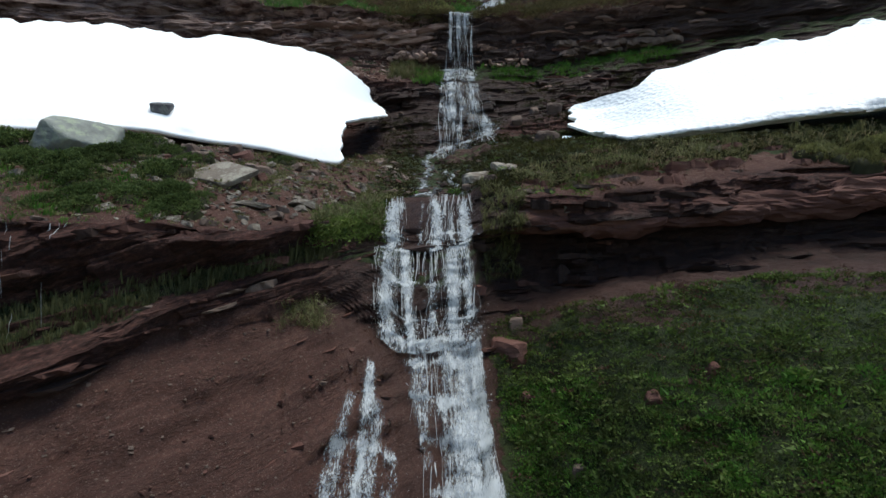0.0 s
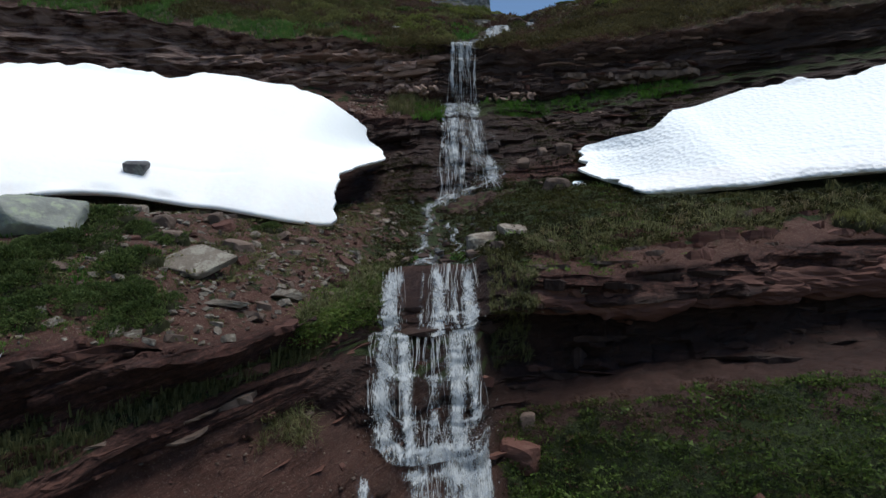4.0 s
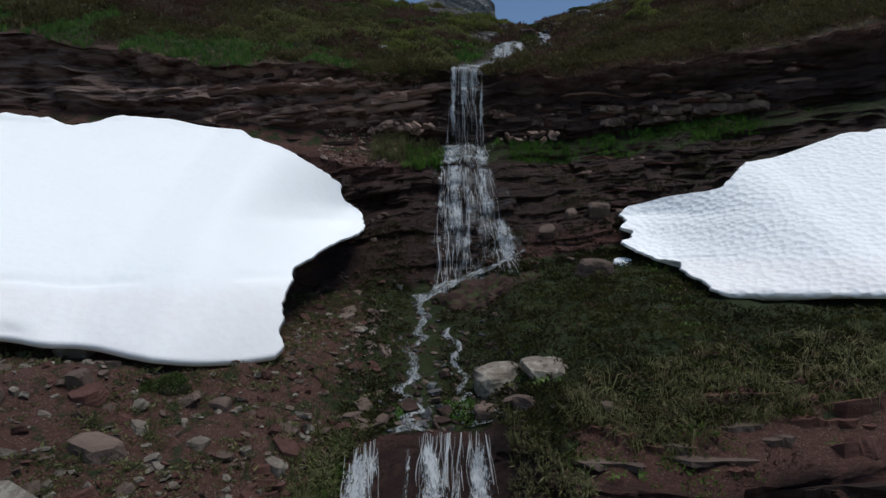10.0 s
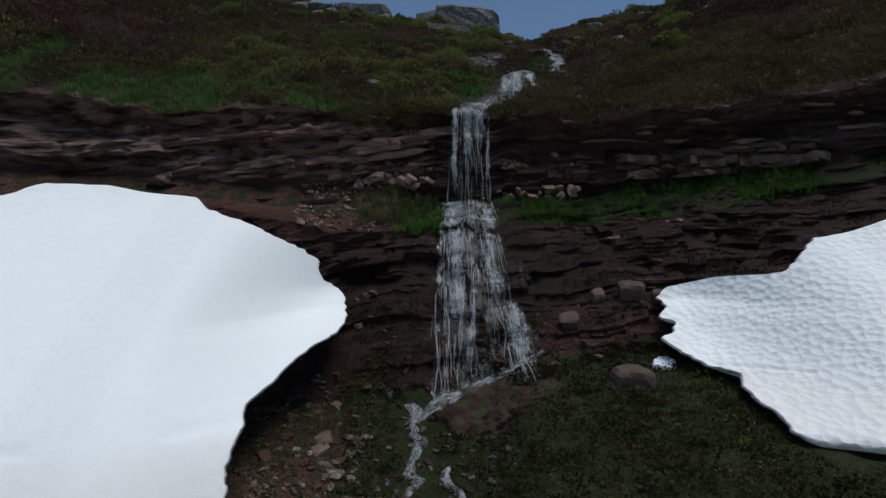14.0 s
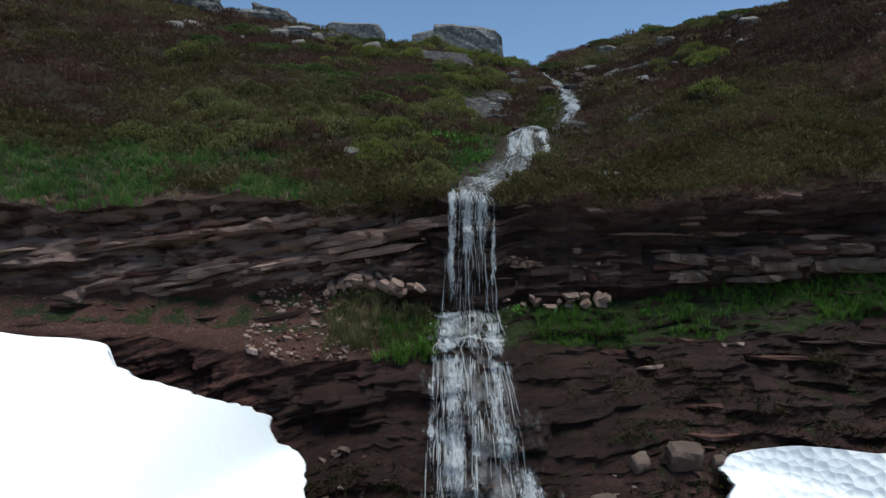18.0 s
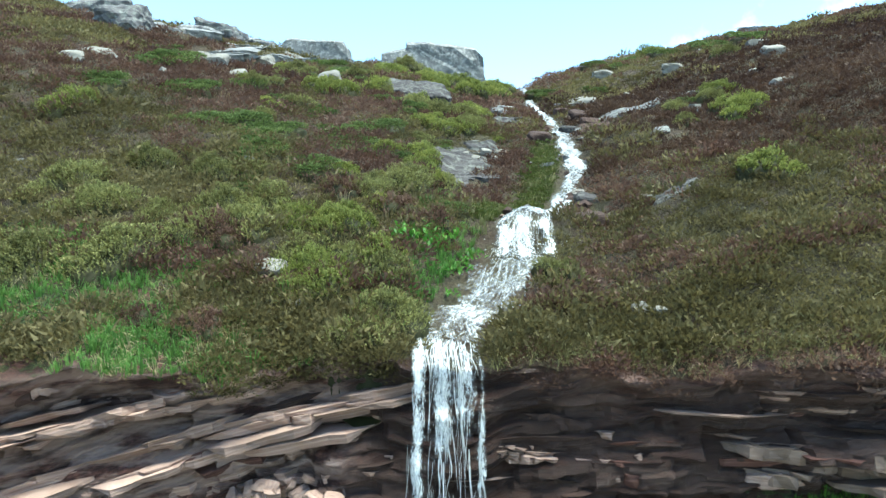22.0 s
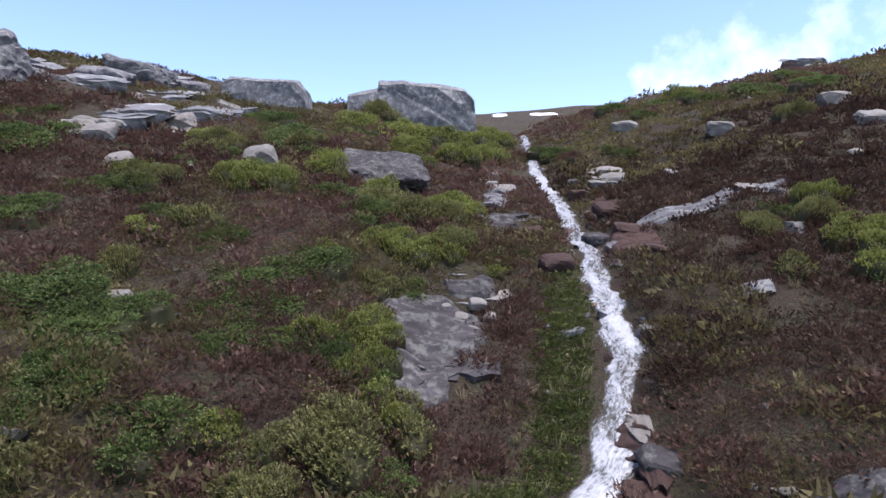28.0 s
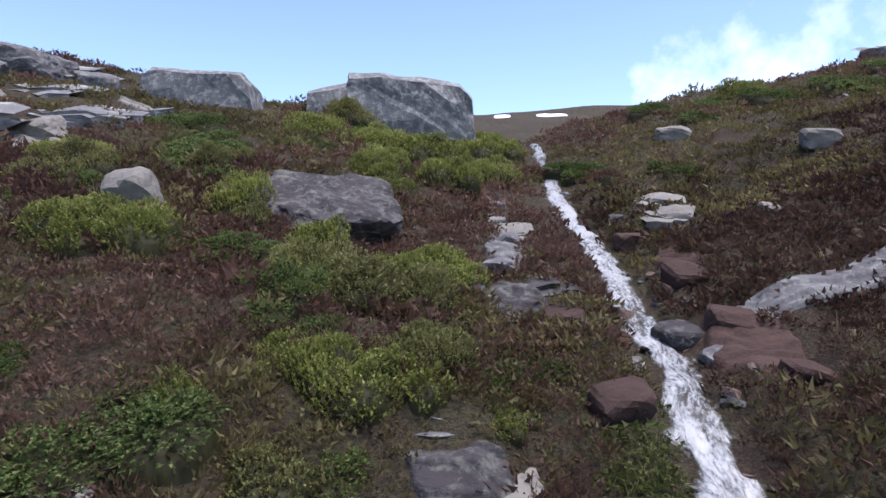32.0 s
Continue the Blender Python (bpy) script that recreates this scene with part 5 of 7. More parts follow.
for i, (x, y, w, h, layers, mat) in enumerate([(-13.5, 63.2, 2.6, 0.7, 3, "granite"), (-11.2, 60.6, 3.2, 0.8, 4, "granite"), (-9.7, 63.6, 4.0, 0.9, 4, "granite"), (-10.8, 66.4, 3.6, 0.7, 3, "granite"), (-7.2, 66.5, 3.0, 0.4, 2, "granite"), (-15.8, 69.5, 4.5, 1.0, 4, "granite"),
                                              (-12.6, 70.5, 4.0, 0.8, 3, "granite"), (-18, 65, 4.0, 1.2, 4, "granite"), (3.0, 51.5, 1.9, 0.3, 3, "white_rock"), (2.9, 52.8, 1.8, 0.35, 2, "grey_rock"), (4.8, 57.1, 1.9, 0.35, 3, "slab_rock"), (5.0, 60.6, 1.3, 0.35, 3, "white_rock"), (2.0, 48.4, 2.0, 0.4, 3, "slab_rock"),
                                              (1.3, 47.8, 1.4, 0.4, 3, "slab_rock"), (5.75, 44.7, 1.0, 0.5, 2, "dark_rock"), (6.0, 46.3, 1.0, 0.2, 2, "white_rock"), (10.0, 60.8, 1.8, 0.3, 2, "white_rock"), (9.8, 62.8, 1.5, 0.3, 2, "white_rock"),
                                              (13.4, 55.4, 2.0, 0.3, 2, "white_rock"), (28.5, 76.0, 3.2, 1.2, 3, "granite")]):
    outcrop(x, y, w, h, layers, mat, {"granite": "pale grey granite slabs breaking through the heath", "grey_rock": "grey layered rock face jutting from the heath", "slab_rock": "dark layered bedrock stepping out of the heath", "white_rock": "pale flat slabs lying in the heath", "dark_rock": "black wet slab beside the cascade"}[mat], 1200 + i * 13)
for x, y, w, d in ((11.7, 112, 2.0, 2.0), (17.0, 112, 3.8, 2.0)):
    far_snow = bare_rock(x, y, w, d, 0.25, "snow", (19.2, 20.0), "thin streak of old snow on the far ridge", 801, "snow streaks on the far ridge")
    far_snow["category"] = "snow"
snow_scrap = bare_rock(6.12, 31.4, 0.75, 0.7, 0.22, "snow", LEDGE, "small melting scrap of snow on the moss", 811, "snow banks on the ledge")
snow_scrap["category"] = "snow"
boulders([(5.3, 38.7, 0.46, 0.26), (5.6, 38.5, 0.3, 0.22), (-2.9, 39.6, 0.75, 0.2), (-2.2, 38.6, 0.34, 0.16), (-5.1, 48.8, 0.85, 0.34), (-13.9, 53.2, 1.8, 0.5), (-13.5, 50.9, 1.1, 0.36), (-10.2, 58.1, 1.7, 0.5),
          (-8.4, 56.2, 0.9, 0.42), (13.1, 69.4, 1.5, 0.5), (15.8, 51.4, 1.0, 0.34), (16.9, 56.2, 0.6, 0.28), (-4.2, 58.8, 1.45, 0.8), (10.3, 63.1, 1.4, 0.34), (9.9, 61.3, 1.3, 0.3)], "white_rock", HILL, "pale stones on the heath", sink=0.58)
boulders([(12.0, 60.3, 0.7, 0.26), (13.4, 54.7, 0.8, 0.24), (4.9, 62.2, 0.75, 0.32), (-10.5, 59.7, 1.6, 0.5), 
          (-9.0, 63.1, 1.6, 0.5), (-14.2, 63.9, 1.5, 0.45), (16, 64, 1.4, 0.5), (19, 58, 1.2, 0.45), (21, 63, 1.8, 0.7), (-12, 65, 1.3, 0.4)], "white_rock", HILL, "pale stones on the heath", sink=0.58)
boulders([(2.7, 50.9, 0.4, 0.16), (3.1, 51.3, 0.5, 0.2), (2.3, 51.3, 0.28, 0.12), (2.9, 50.4, 0.3, 0.12), (2.5, 49.6, 0.25, 0.1), (3.4, 51.0, 0.35, 0.14)], "white_rock", HILL, "pale stones on the heath", "small pale stone on the bare bedrock", sink=0.2)
boulders([(4.9, 60.0, 0.8, 0.4), (4.4, 58.2, 0.9, 0.3), (5.0, 64.3, 0.8, 0.3)], "grey_rock", HILL, "grey outcrops", "flat grey stone beside the stream")
boulders([(5.5, 56.1, 0.9, 0.35), (5.7, 53.4, 1.1, 0.45), (8.6, 55.4, 1.1, 0.4), (8.5, 57.6, 1.0, 0.4), (8.9, 53.6, 0.9, 0.35), (5.5, 43.8, 1.3, 0.45), (8.3, 60.5, 0.9, 0.35)], "dark_rock", HILL, "wet stones of the stream bank")
boulders([(5.9, 45.6, 0.9, 0.35), (8.3, 62.3, 0.5, 0.4), (7.7, 55.6, 1.2, 0.3)], "slab_rock", HILL, "brown stones of the stream bank", "brown stone beside the mountain stream")
# ledge between the falls
boulder("boulder", -10.9, 18.2, 2.5, 0.75, "smooth_grey", "broad smooth grey-green boulder on the ledge", "rock", LEDGE, 71, "", 0.8, 5, 1.25, 0.35, None, 0.0, 0.02)
def kite_slab():
    """A thick tilted plate with a kite's outline and a chipped rim."""
    rng = np.random.default_rng(5)
    bm = bmesh.new()
    for x, y in ((-0.95, -0.02), (-0.1, 0.55), (0.08, 0.57), (0.95, 0.02), (0.3, -0.52), (0.12, -0.55)):
        for z, g in ((0.0, 0.9), (0.1, 1.0), (0.16, 0.97)):
            bm.verts.new((x * g + rng.normal(0, 0.02), y * g + rng.normal(0, 0.02), z + rng.normal(0, 0.012)))
    bmesh.ops.convex_hull(bm, input=bm.verts)
    bmesh.ops.delete(bm, geom=[v for v in bm.verts if not v.link_faces], context="VERTS")
    bmesh.ops.triangulate(bm, faces=bm.faces)
    me = bpy.data.meshes.new("rock_slab")
    bm.to_mesh(me)
    bm.free()
    me.materials.append(MAT["tan_rock"])
    at, s = spot(-6.3, 18.3, *LEDGE)
    ob = new("rock_slab", me)
    ob.matrix_world = pose(at.x, at.y, at.z + 0.1, 36, -4, 6) @ Matrix.Scale(1.15, 4)
    return tagged(ob, "flat tilted kite-shaped sandstone slab on rubble", "rock")


kite_slab()
boulders([(-8.3, 20.9, 0.65, 0.42), (-7.3, 19.1, 0.62, 0.45), (-7.0, 21.9, 0.45, 0.42), (-5.9, 20.2, 0.9, 0.4), (1.0, 23.6, 0.75, 0.34), (1.8, 23.3, 0.56, 0.4), (3.4, 22.6, 0.42, 0.24), (4.8, 30.0, 1.25, 0.78), (-4.6, 22.6, 0.5, 0.25), (-9.3, 19.6, 0.6, 0.3)], "brown_rock", LEDGE, "blocks on the ledge")
boulders([(-8.1, 23.6, 0.85, 0.48), (-5.5, 24.5, 1.0, 0.36), (1.4, 24.9, 1.4, 0.6), (2.3, 24.2, 1.2, 0.3), (-6.8, 23.6, 0.6, 0.25), (-9.7, 21.6, 0.7, 0.3)], "tan_rock", LEDGE, "blocks on the ledge", "grey angular stone on the muddy ledge")
boulders([(5.7, 33.4, 0.85, 0.65), (4.7, 33.4, 0.55, 0.34), (6.6, 33.4, 0.5, 0.4), (3.8, 32.6, 0.6, 0.35)], "brown_rock", WALL, "blocks under the cliff", "brown block under the upper cliff")
foot_rock = new("boulder", mesh_of("boulder", *boulder_shape(4.4, 3.0, 2.2, 79, 5, boxy=0.95, rough=0.09), MAT["wet_red_rock"], False))
foot_rock.matrix_world = pose(1.9, 31.1, 22.95, 18, -24, 6)
tagged(foot_rock, "broad dark wet rock sloping at the foot of the fall", "rock")
boulder("stone", 4.0, 20.4, 0.24, 0.15, "white_rock", "small white stone on the rock lip", "rock", (6.2, 7.0), 83, "", 0.8, 3, 0.65, 0.1)
boulders([(2.3, 20.0, 0.56, 0.5), (3.4, 15.9, 0.42, 0.36)], "brown_rock", LOW, "stones on the grass slope", "brown stone in the grass below the cliff")
boulders([(2.0, 19.1, 1.1, 0.6), (6.6, 15.8, 0.4, 0.4), (5.2, 15.7, 0.5, 0.33), (2.4, 18.2, 0.5, 0.3)], "red_rock", LOW, "stones on the grass slope", "red sandstone block in the grass")
at = Vector((-10.35, float(left_face(np.array(-10.35), np.array(25.15))) + 0.05, 24.92))
snow_rock = new("boulder", mesh_of("boulder", *boulder_shape(0.8, 0.7, 0.5, 211, 4), MAT["grey_rock"], False))
snow_rock.matrix_world = pose(at.x, at.y, at.z, 20, 8, 15)
tagged(snow_rock, "grey boulder half sunk in the snow bank", "rock")


# rubble of small flat stones
def chip(seed):
    rng = np.random.default_rng(seed)
    bm = bmesh.new()
    n = int(rng.integers(6, 10))
    for z in (-0.5, 0.5):
        grow, dx, dy = rng.uniform(0.75, 1.0), rng.normal(0, 0.06), rng.normal(0, 0.06)
        for a in np.arange(n) / n * 2 * math.pi + rng.uniform(-0.3, 0.3, n):
            r = grow * rng.uniform(0.75, 1.05)
            bm.verts.new((0.5 * r * math.copysign(abs(math.cos(a)) ** 0.7, math.cos(a)) + dx, 0.5 * r * math.copysign(abs(math.sin(a)) ** 0.7, math.sin(a)) + dy, z * rng.uniform(0.6, 1.0)))
    bmesh.ops.convex_hull(bm, input=bm.verts)
    bmesh.ops.delete(bm, geom=[v for v in bm.verts if not v.link_faces], context="VERTS")
    bmesh.ops.triangulate(bm, faces=bm.faces)
    bm.verts.index_update()
    v, f = np.array([p.co[:] for p in bm.verts]), np.array([[q.index for q in t.verts] for t in bm.faces])
    bm.free()
    return v, f


CHIPS = [chip(k) for k in range(14)]
CHIP_MESH = {}


def chip_mesh(k, mat, name):
    if (k, mat, name) not in CHIP_MESH:
        CHIP_MESH[k, mat, name] = mesh_of(name, *CHIPS[k], MAT[mat], False)
    return CHIP_MESH[k, mat, name]


def turns(rx, ry, rz):
    """Rotation matrices from arrays of degrees."""
    a, b, c = (np.radians(np.asarray(q, float)) for q in (rx, ry, rz))
    ca, sa, cb, sb, cc, sc = np.cos(a), np.sin(a), np.cos(b), np.sin(b), np.cos(c), np.sin(c)
    return np.stack([np.stack([cc * cb, cc * sb * sa - sc * ca, cc * sb * ca + sc * sa], -1), np.stack([sc * cb, sc * sb * sa + cc * ca, sc * sb * ca - cc * sa], -1), np.stack([-sb, cb * sa, cb * ca], -1)], -2)


def strew(name, shapes, P, size, R, mat, attrs=None, shade=False):
    """One mesh of many copies of a few shapes: places, sizes (n, 3), turns (n, 3, 3). A shape is (verts, tris) or (verts, tris, tone)."""
    rng = np.random.default_rng(len(P))
    which = rng.integers(0, len(shapes), len(P))
    V, T, tone, base = [], [], [], 0
    for k, shape in enumerate(shapes):
        m = which == k
        if not m.any():
            continue
        v = np.einsum("nij,nvj->nvi", R[m], shape[0][None] * size[m][:, None, :]) + P[m][:, None, :]
        nv, n = len(shape[0]), int(m.sum())
        V.append(v.reshape(-1, 3))
        T.append((shape[1][None] + (np.arange(n) * nv)[:, None, None] + base).reshape(-1, 3))
        base += n * nv
        if attrs is not None:
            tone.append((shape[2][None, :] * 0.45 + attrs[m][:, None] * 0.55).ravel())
    return mesh_of(name, np.concatenate(V), np.concatenate(T), MAT[mat], shade, {"tone": np.concatenate(tone)} if attrs is not None else None)


def random_spots(n, x0, x1, s0, s1, seed, keep=None):
    rng = np.random.default_rng(seed)
    x, s = rng.uniform(x0, x1, n), rng.uniform(s0, s1, n)
    if keep is not None:
        m = keep(x, s, rng)
        x, s = x[m], s[m]
    return x, s, sheet(x, s), rng


def rubble(n, x0, x1, s0, s1, seed, size, mats, label, keep=None, parts=0):
    x, s, P, rng = random_spots(n, x0, x1, s0, s1, seed, keep)
    L = size * rng.lognormal(0, 0.5, len(x))
    dims = np.stack([L, L * rng.uniform(0.5, 0.9, len(x)), L * rng.uniform(0.18, 0.5, len(x))], 1)
    R = turns(rng.normal(0, 18, len(x)), rng.normal(0, 18, len(x)), rng.uniform(0, 360, len(x)))
    P = P + np.array([0, 0, 0.01])
    pick = rng.integers(0, len(mats), len(x))
    for i in range(min(parts, len(x))):
        ob = new("stone", chip_mesh(int(rng.integers(14)), mats[pick[i]], "stone"))
        ob.matrix_world = Matrix.LocRotScale(Vector(P[i]), Matrix(R[i].tolist()).to_quaternion(), Vector(dims[i] * (2.6 if i % 4 == 0 else 1.6)))
        tagged(ob, label, "stone", "loose stones on the ledge")
    for j, mname in enumerate(mats):
        m = (pick == j) & (np.arange(len(x)) >= parts)
        if m.any():
            tagged(new("rubble", strew("rubble", CHIPS, P[m], dims[m], R[m], mname)), "scattered flat chips of broken sandstone", "rubble", "", "stuff")


rubble(2600, -12, -1.8, 7.02, 8.75, 11, 0.155, ["brown_rock", "red_rock", "tan_rock", "tan_rock"], "loose flat sandstone fragment on red soil", lambda x, s, r: fbm(x * 0.5, s * 2, 0, 3, 3) + r.uniform(-0.5, 0.5, len(x)) > -0.05, 220)
rubble(260, -4.5, -1.6, 7.2, 9.1, 12, 0.2, ["brown_rock", "red_rock"], "")
rubble(420, -1.6, 1.8, 7.1, 9.1, 13, 0.17, ["brown_rock", "dark_rock", "grey_rock"], "")
rubble(420, -5, -1.6, 11.0, 12.1, 14, 0.13, ["pink_rock", "red_rock", "pink_rock"], "")
rubble(300, -10, 8, 9.0, 10.0, 15, 0.17, ["red_rock", "dark_rock", "brown_rock"], "")
rubble(1100, -10, -1.6, 2.1, 3.0, 16, 0.055, ["red_rock", "brown_rock"], "")
rubble(260, 2.5, 11, 14.6, 17.5, 17, 0.22, ["dark_rock", "brown_rock", "grey_rock"], "", lambda x, s, r: np.abs(x - stream_x(s)) < stream_w(s) * 1.3 + 0.9 * r.random(len(x)))
rubble(160, -16, 20, 14.2, 17.8, 18, 0.22, ["white_rock", "grey_rock"], "")


# ---- rock beds of the cliffs ----
def beds(n, x0, x1, s0, s1, seed, mats, weights, length, thick, parts=0, out=0.12, dip=0.0, keep=None):
    x, s, P, rng = random_spots(n, x0, x1, s0, s1, seed, keep)
    n = len(x)
    Q = sheet(x + 0.8, s, 0)
    Q0 = sheet(x - 0.8, s, 0)
    yaw = np.degrees(np.arctan2(Q[:, 1] - Q0[:, 1], 1.6)) + rng.normal(0, 4, n)
    L = np.minimum(1.5 * length * rng.lognormal(0, 0.5, n), 4.2)
    H = thick * rng.lognormal(0, 0.45, n)
    dims = np.stack([L, np.clip(L * 0.6, 0.5, 1.4), H], 1)
    tilt = np.degrees(np.arctan(dip)) + rng.normal(0, 2, n)
    R = turns(rng.normal(-3, 5, n), -tilt, yaw)
    P = P + np.stack([0 * x, dims[:, 1] * 0.5 - out * rng.uniform(0.2, 1.6, n), 0 * x], 1)
    pick = rng.choice(len(mats), n, p=weights)
    for i in range(min(parts, n)):
        ob = new("rock_bed", slab_mesh(int(rng.integers(14)), mats[pick[i]], "rock_bed"))
        ob.parent = ground
        ob.matrix_world = Matrix.LocRotScale(Vector(P[i]), Matrix(R[i].tolist()).to_quaternion(), Vector(dims[i]))
    for j, mname in enumerate(mats):
        m = (pick == j) & (np.arange(n) >= parts)
        if m.any():
            ob = child("rock_beds", strew("rock_beds", SLABS[:14], P[m], dims[m], R[m], mname), ground)
            ob["kind"] = "stuff"


beds(55, -10, -0.3, 12.05, 12.9, 21, ["pink_rock", "dark_rock", "red_rock"], [0.5, 0.2, 0.3], 1.3, 0.15, 55, 0.04, 0.2)
beds(60, 1.9, 15, 12.05, 12.98, 22, ["dark_rock", "pink_rock", "red_rock"], [0.45, 0.3, 0.25], 1.4, 0.1, 60, 0.16, 0.0)
beds(50, -16, 16, 10.9, 12.0, 23, ["red_rock", "dark_rock", "pink_rock"], [0.55, 0.38, 0.07], 1.2, 0.09, 0, 0.03, 0.08, lambda x, s, r: (x < -1.5) | (x > 3.2))
beds(50, -14, 15, 9.5, 11.0, 24, ["red_rock", "dark_rock"], [0.45, 0.55], 1.3, 0.1, 0, 0.02, 0.05, lambda x, s, r: (x < -1.8) | (x > 3.6))
# more dark slabs than red here, so their colour adds to the recess's shade
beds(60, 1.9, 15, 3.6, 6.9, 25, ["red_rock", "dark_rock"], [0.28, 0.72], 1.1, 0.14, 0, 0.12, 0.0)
beds(60, -13, -2.6, 3.0, 7.0, 26, ["red_rock", "dark_rock", "brown_rock"], [0.66, 0.24, 0.1], 0.65, 0.08, 0, 0.06, 0.2)
beds(20, -11, -1.6, 2.3, 3.0, 27, ["red_rock"], [1.0], 1.0, 0.14, 0, -0.25, 0.3)
beds(50, -1.9, 1.4, 2.2, 6.6, 28, ["dark_rock", "red_rock"], [0.7, 0.3], 0.8, 0.14, 0, -0.12, 0.0)
beds(35, 2.0, 15, 7.0, 7.6, 30, ["red_rock", "brown_rock"], [0.7, 0.3], 0.7, 0.25, 0, 0.1, 0.0)
beds(60, 0, 1.9, 9.3, 12.9, 29, ["dark_rock"], [1.0], 0.6, 0.16, 0, -0.3, 0.0)


def long_bed(points, mat, height, label, seed):
    """A bed that runs along the cliff, as a chain of broken slabs."""
    rng = np.random.default_rng(seed)
    pts = np.array(points, float)
    t = np.linspace(0, 1, 15)
    k = np.linspace(0, 1, len(pts))
    c = np.stack([curve(k, pts[:, i], t) for i in range(3)], 1)
    for a, b in [q for q in zip(c[:-1], c[1:]) for _ in range(2)]:
        mid, d = (a + b) / 2 + np.array([rng.normal(0, 0.3), 0, rng.normal(0, 0.45) * height]), b - a
        ob = child("rock_bed", slab_mesh(int(rng.integers(14)), mat, "rock_bed"), ground, label)
        ob.matrix_world = Matrix.LocRotScale(Vector(mid) + Vector((0, rng.uniform(0.55, 1.0), rng.normal(0, 0.06))), Euler((radians(rng.normal(-4, 4)), -math.atan2(d[2], math.hypot(d[0], d[1])), math.atan2(d[1], d[0]) + rng.normal(0, 0.06))), Vector((np.linalg.norm(d) * rng.uniform(2.4, 5.0), rng.uniform(1.1, 1.5), height * rng.uniform(0.25, 0.75))))


long_bed([(-10.5, 34.5, 30.8), (-7.4, 35.0, 31.3), (-4.8, 36.1, 31.85), (-2.4, 36.9, 32.35), (0.2, 37.0, 32.8)], "pink_rock", 0.34, "long pale pink bed of sandstone", 3)
long_bed([(-10.5, 34.4, 31.9), (-7.0, 35.3, 32.5), (-4.8, 36.1, 32.85), (-3.2, 36.8, 33.05)], "pink_rock", 0.22, "long pale pink bed of sandstone", 4)
long_bed([(-3.2, 37.2, 31.15), (-1.4, 37.2, 31.35), (-0.3, 37.0, 31.5)], "pink_rock", 0.34, "broken pale slab above the grass", 5)
long_bed([(1.9, 37.2, 31.7), (4.0, 37.2, 31.55), (5.6, 37.1, 31.6)], "pink_rock", 0.26, "broken pale slab above the grass", 6)
long_bed([(7.0, 36.8, 31.75), (9.0, 36.4, 31.6), (10.8, 35.9, 31.7), (13, 35.4, 31.8)], "brown_rock", 0.5, "brown jutting bed of sandstone", 7)
rng = np.random.default_rng(91)
for i in range(34):
    x = rng.uniform(-3.4, 0.0) if i < 20 else rng.uniform(1.9, 5.4)
    at = sheet(np.array([x]), np.array([11.98]), 0.0)[0]
    ob = new("rock_block", chip_mesh(int(rng.integers(14)), "pink_rock", "rock_block"))
    L = rng.uniform(0.25, 0.6)
    ob.matrix_world = Matrix.LocRotScale(Vector((x, at[1] - 0.35 + rng.uniform(-0.25, 0.2), at[2] + 0.12 + 0.09 * max(0, x + 3.4) * (x < 1) + rng.uniform(-0.12, 0.2))), Euler((radians(rng.uniform(10, 60)), radians(rng.normal(0, 25)), radians(rng.uniform(0, 360)))), Vector((L, L * rng.uniform(0.5, 0.9), L * rng.uniform(0.25, 0.5))))
    tagged(ob, "pale pink sandstone block fallen onto the rock shelf", "rock", "pale blocks on the shelf")
for i, (x, y, z, w, h) in enumerate([(3.6, 21.0, 20.95, 3.2, 0.8), (5.6, 20.8, 20.9, 4.2, 1.05), (8.4, 21.1, 21.15, 5.2, 0.85), (11.6, 21.4, 21.5, 5.6, 0.9), (15, 21.2, 21.8, 6.0, 1.0)]):
    p, f = boulder_shape(w, 1.3, h, 900 + i, 4, boxy=0.95, rough=0.1)
    ob = child("rock_bulge", mesh_of("rock_bulge", p, f, MAT["red_rock"], False), ground, "swollen red lip of rock over the recess")
    ob.matrix_world = pose(x, y, z - h * 0.5, -6, 0, 2)


# ---- plants ----
MAT["heather"] = leaf_material("brown_heather", (0.045, 0.022, 0.017), (0.128, 0.07, 0.05), (0.23, 0.145, 0.105))
MAT["dark_heather"] = leaf_material("dark_brown_heather", (0.016, 0.008, 0.006), (0.055, 0.03, 0.021), (0.12, 0.078, 0.052))
MAT["heath"] = leaf_material("olive_heath", (0.036, 0.03, 0.013), (0.122, 0.102, 0.042), (0.25, 0.21, 0.095))
MAT["straw"] = leaf_material("pale_straw", (0.112, 0.082, 0.046), (0.275, 0.214, 0.122), (0.459, 0.388, 0.245))
MAT["grass"] = leaf_material("green_grass", (0.033, 0.075, 0.013), (0.09, 0.195, 0.03), (0.21, 0.36, 0.068))
MAT["lawn"] = leaf_material("bright_grass", (0.047, 0.099, 0.023), (0.117, 0.234, 0.053), (0.234, 0.386, 0.099))
MAT["moss"] = leaf_material("dull_moss", (0.022, 0.029, 0.007), (0.062, 0.079, 0.020), (0.138, 0.150, 0.048))
MAT["tussock"] = leaf_material("olive_tussock", (0.056, 0.06, 0.022), (0.156, 0.156, 0.065), (0.359, 0.328, 0.172))
MAT["broom"] = leaf_material("yellow_green_broom", (0.05, 0.062, 0.014), (0.165, 0.19, 0.045), (0.33, 0.345, 0.1))
MAT["juniper"] = leaf_material("dark_juniper", (0.026, 0.042, 0.012), (0.085, 0.12, 0.034), (0.175, 0.22, 0.072))
MAT["dark_heath"] = leaf_material("grey_green_heath", (0.05, 0.052, 0.018), (0.165, 0.165, 0.058), (0.29, 0.285, 0.11))
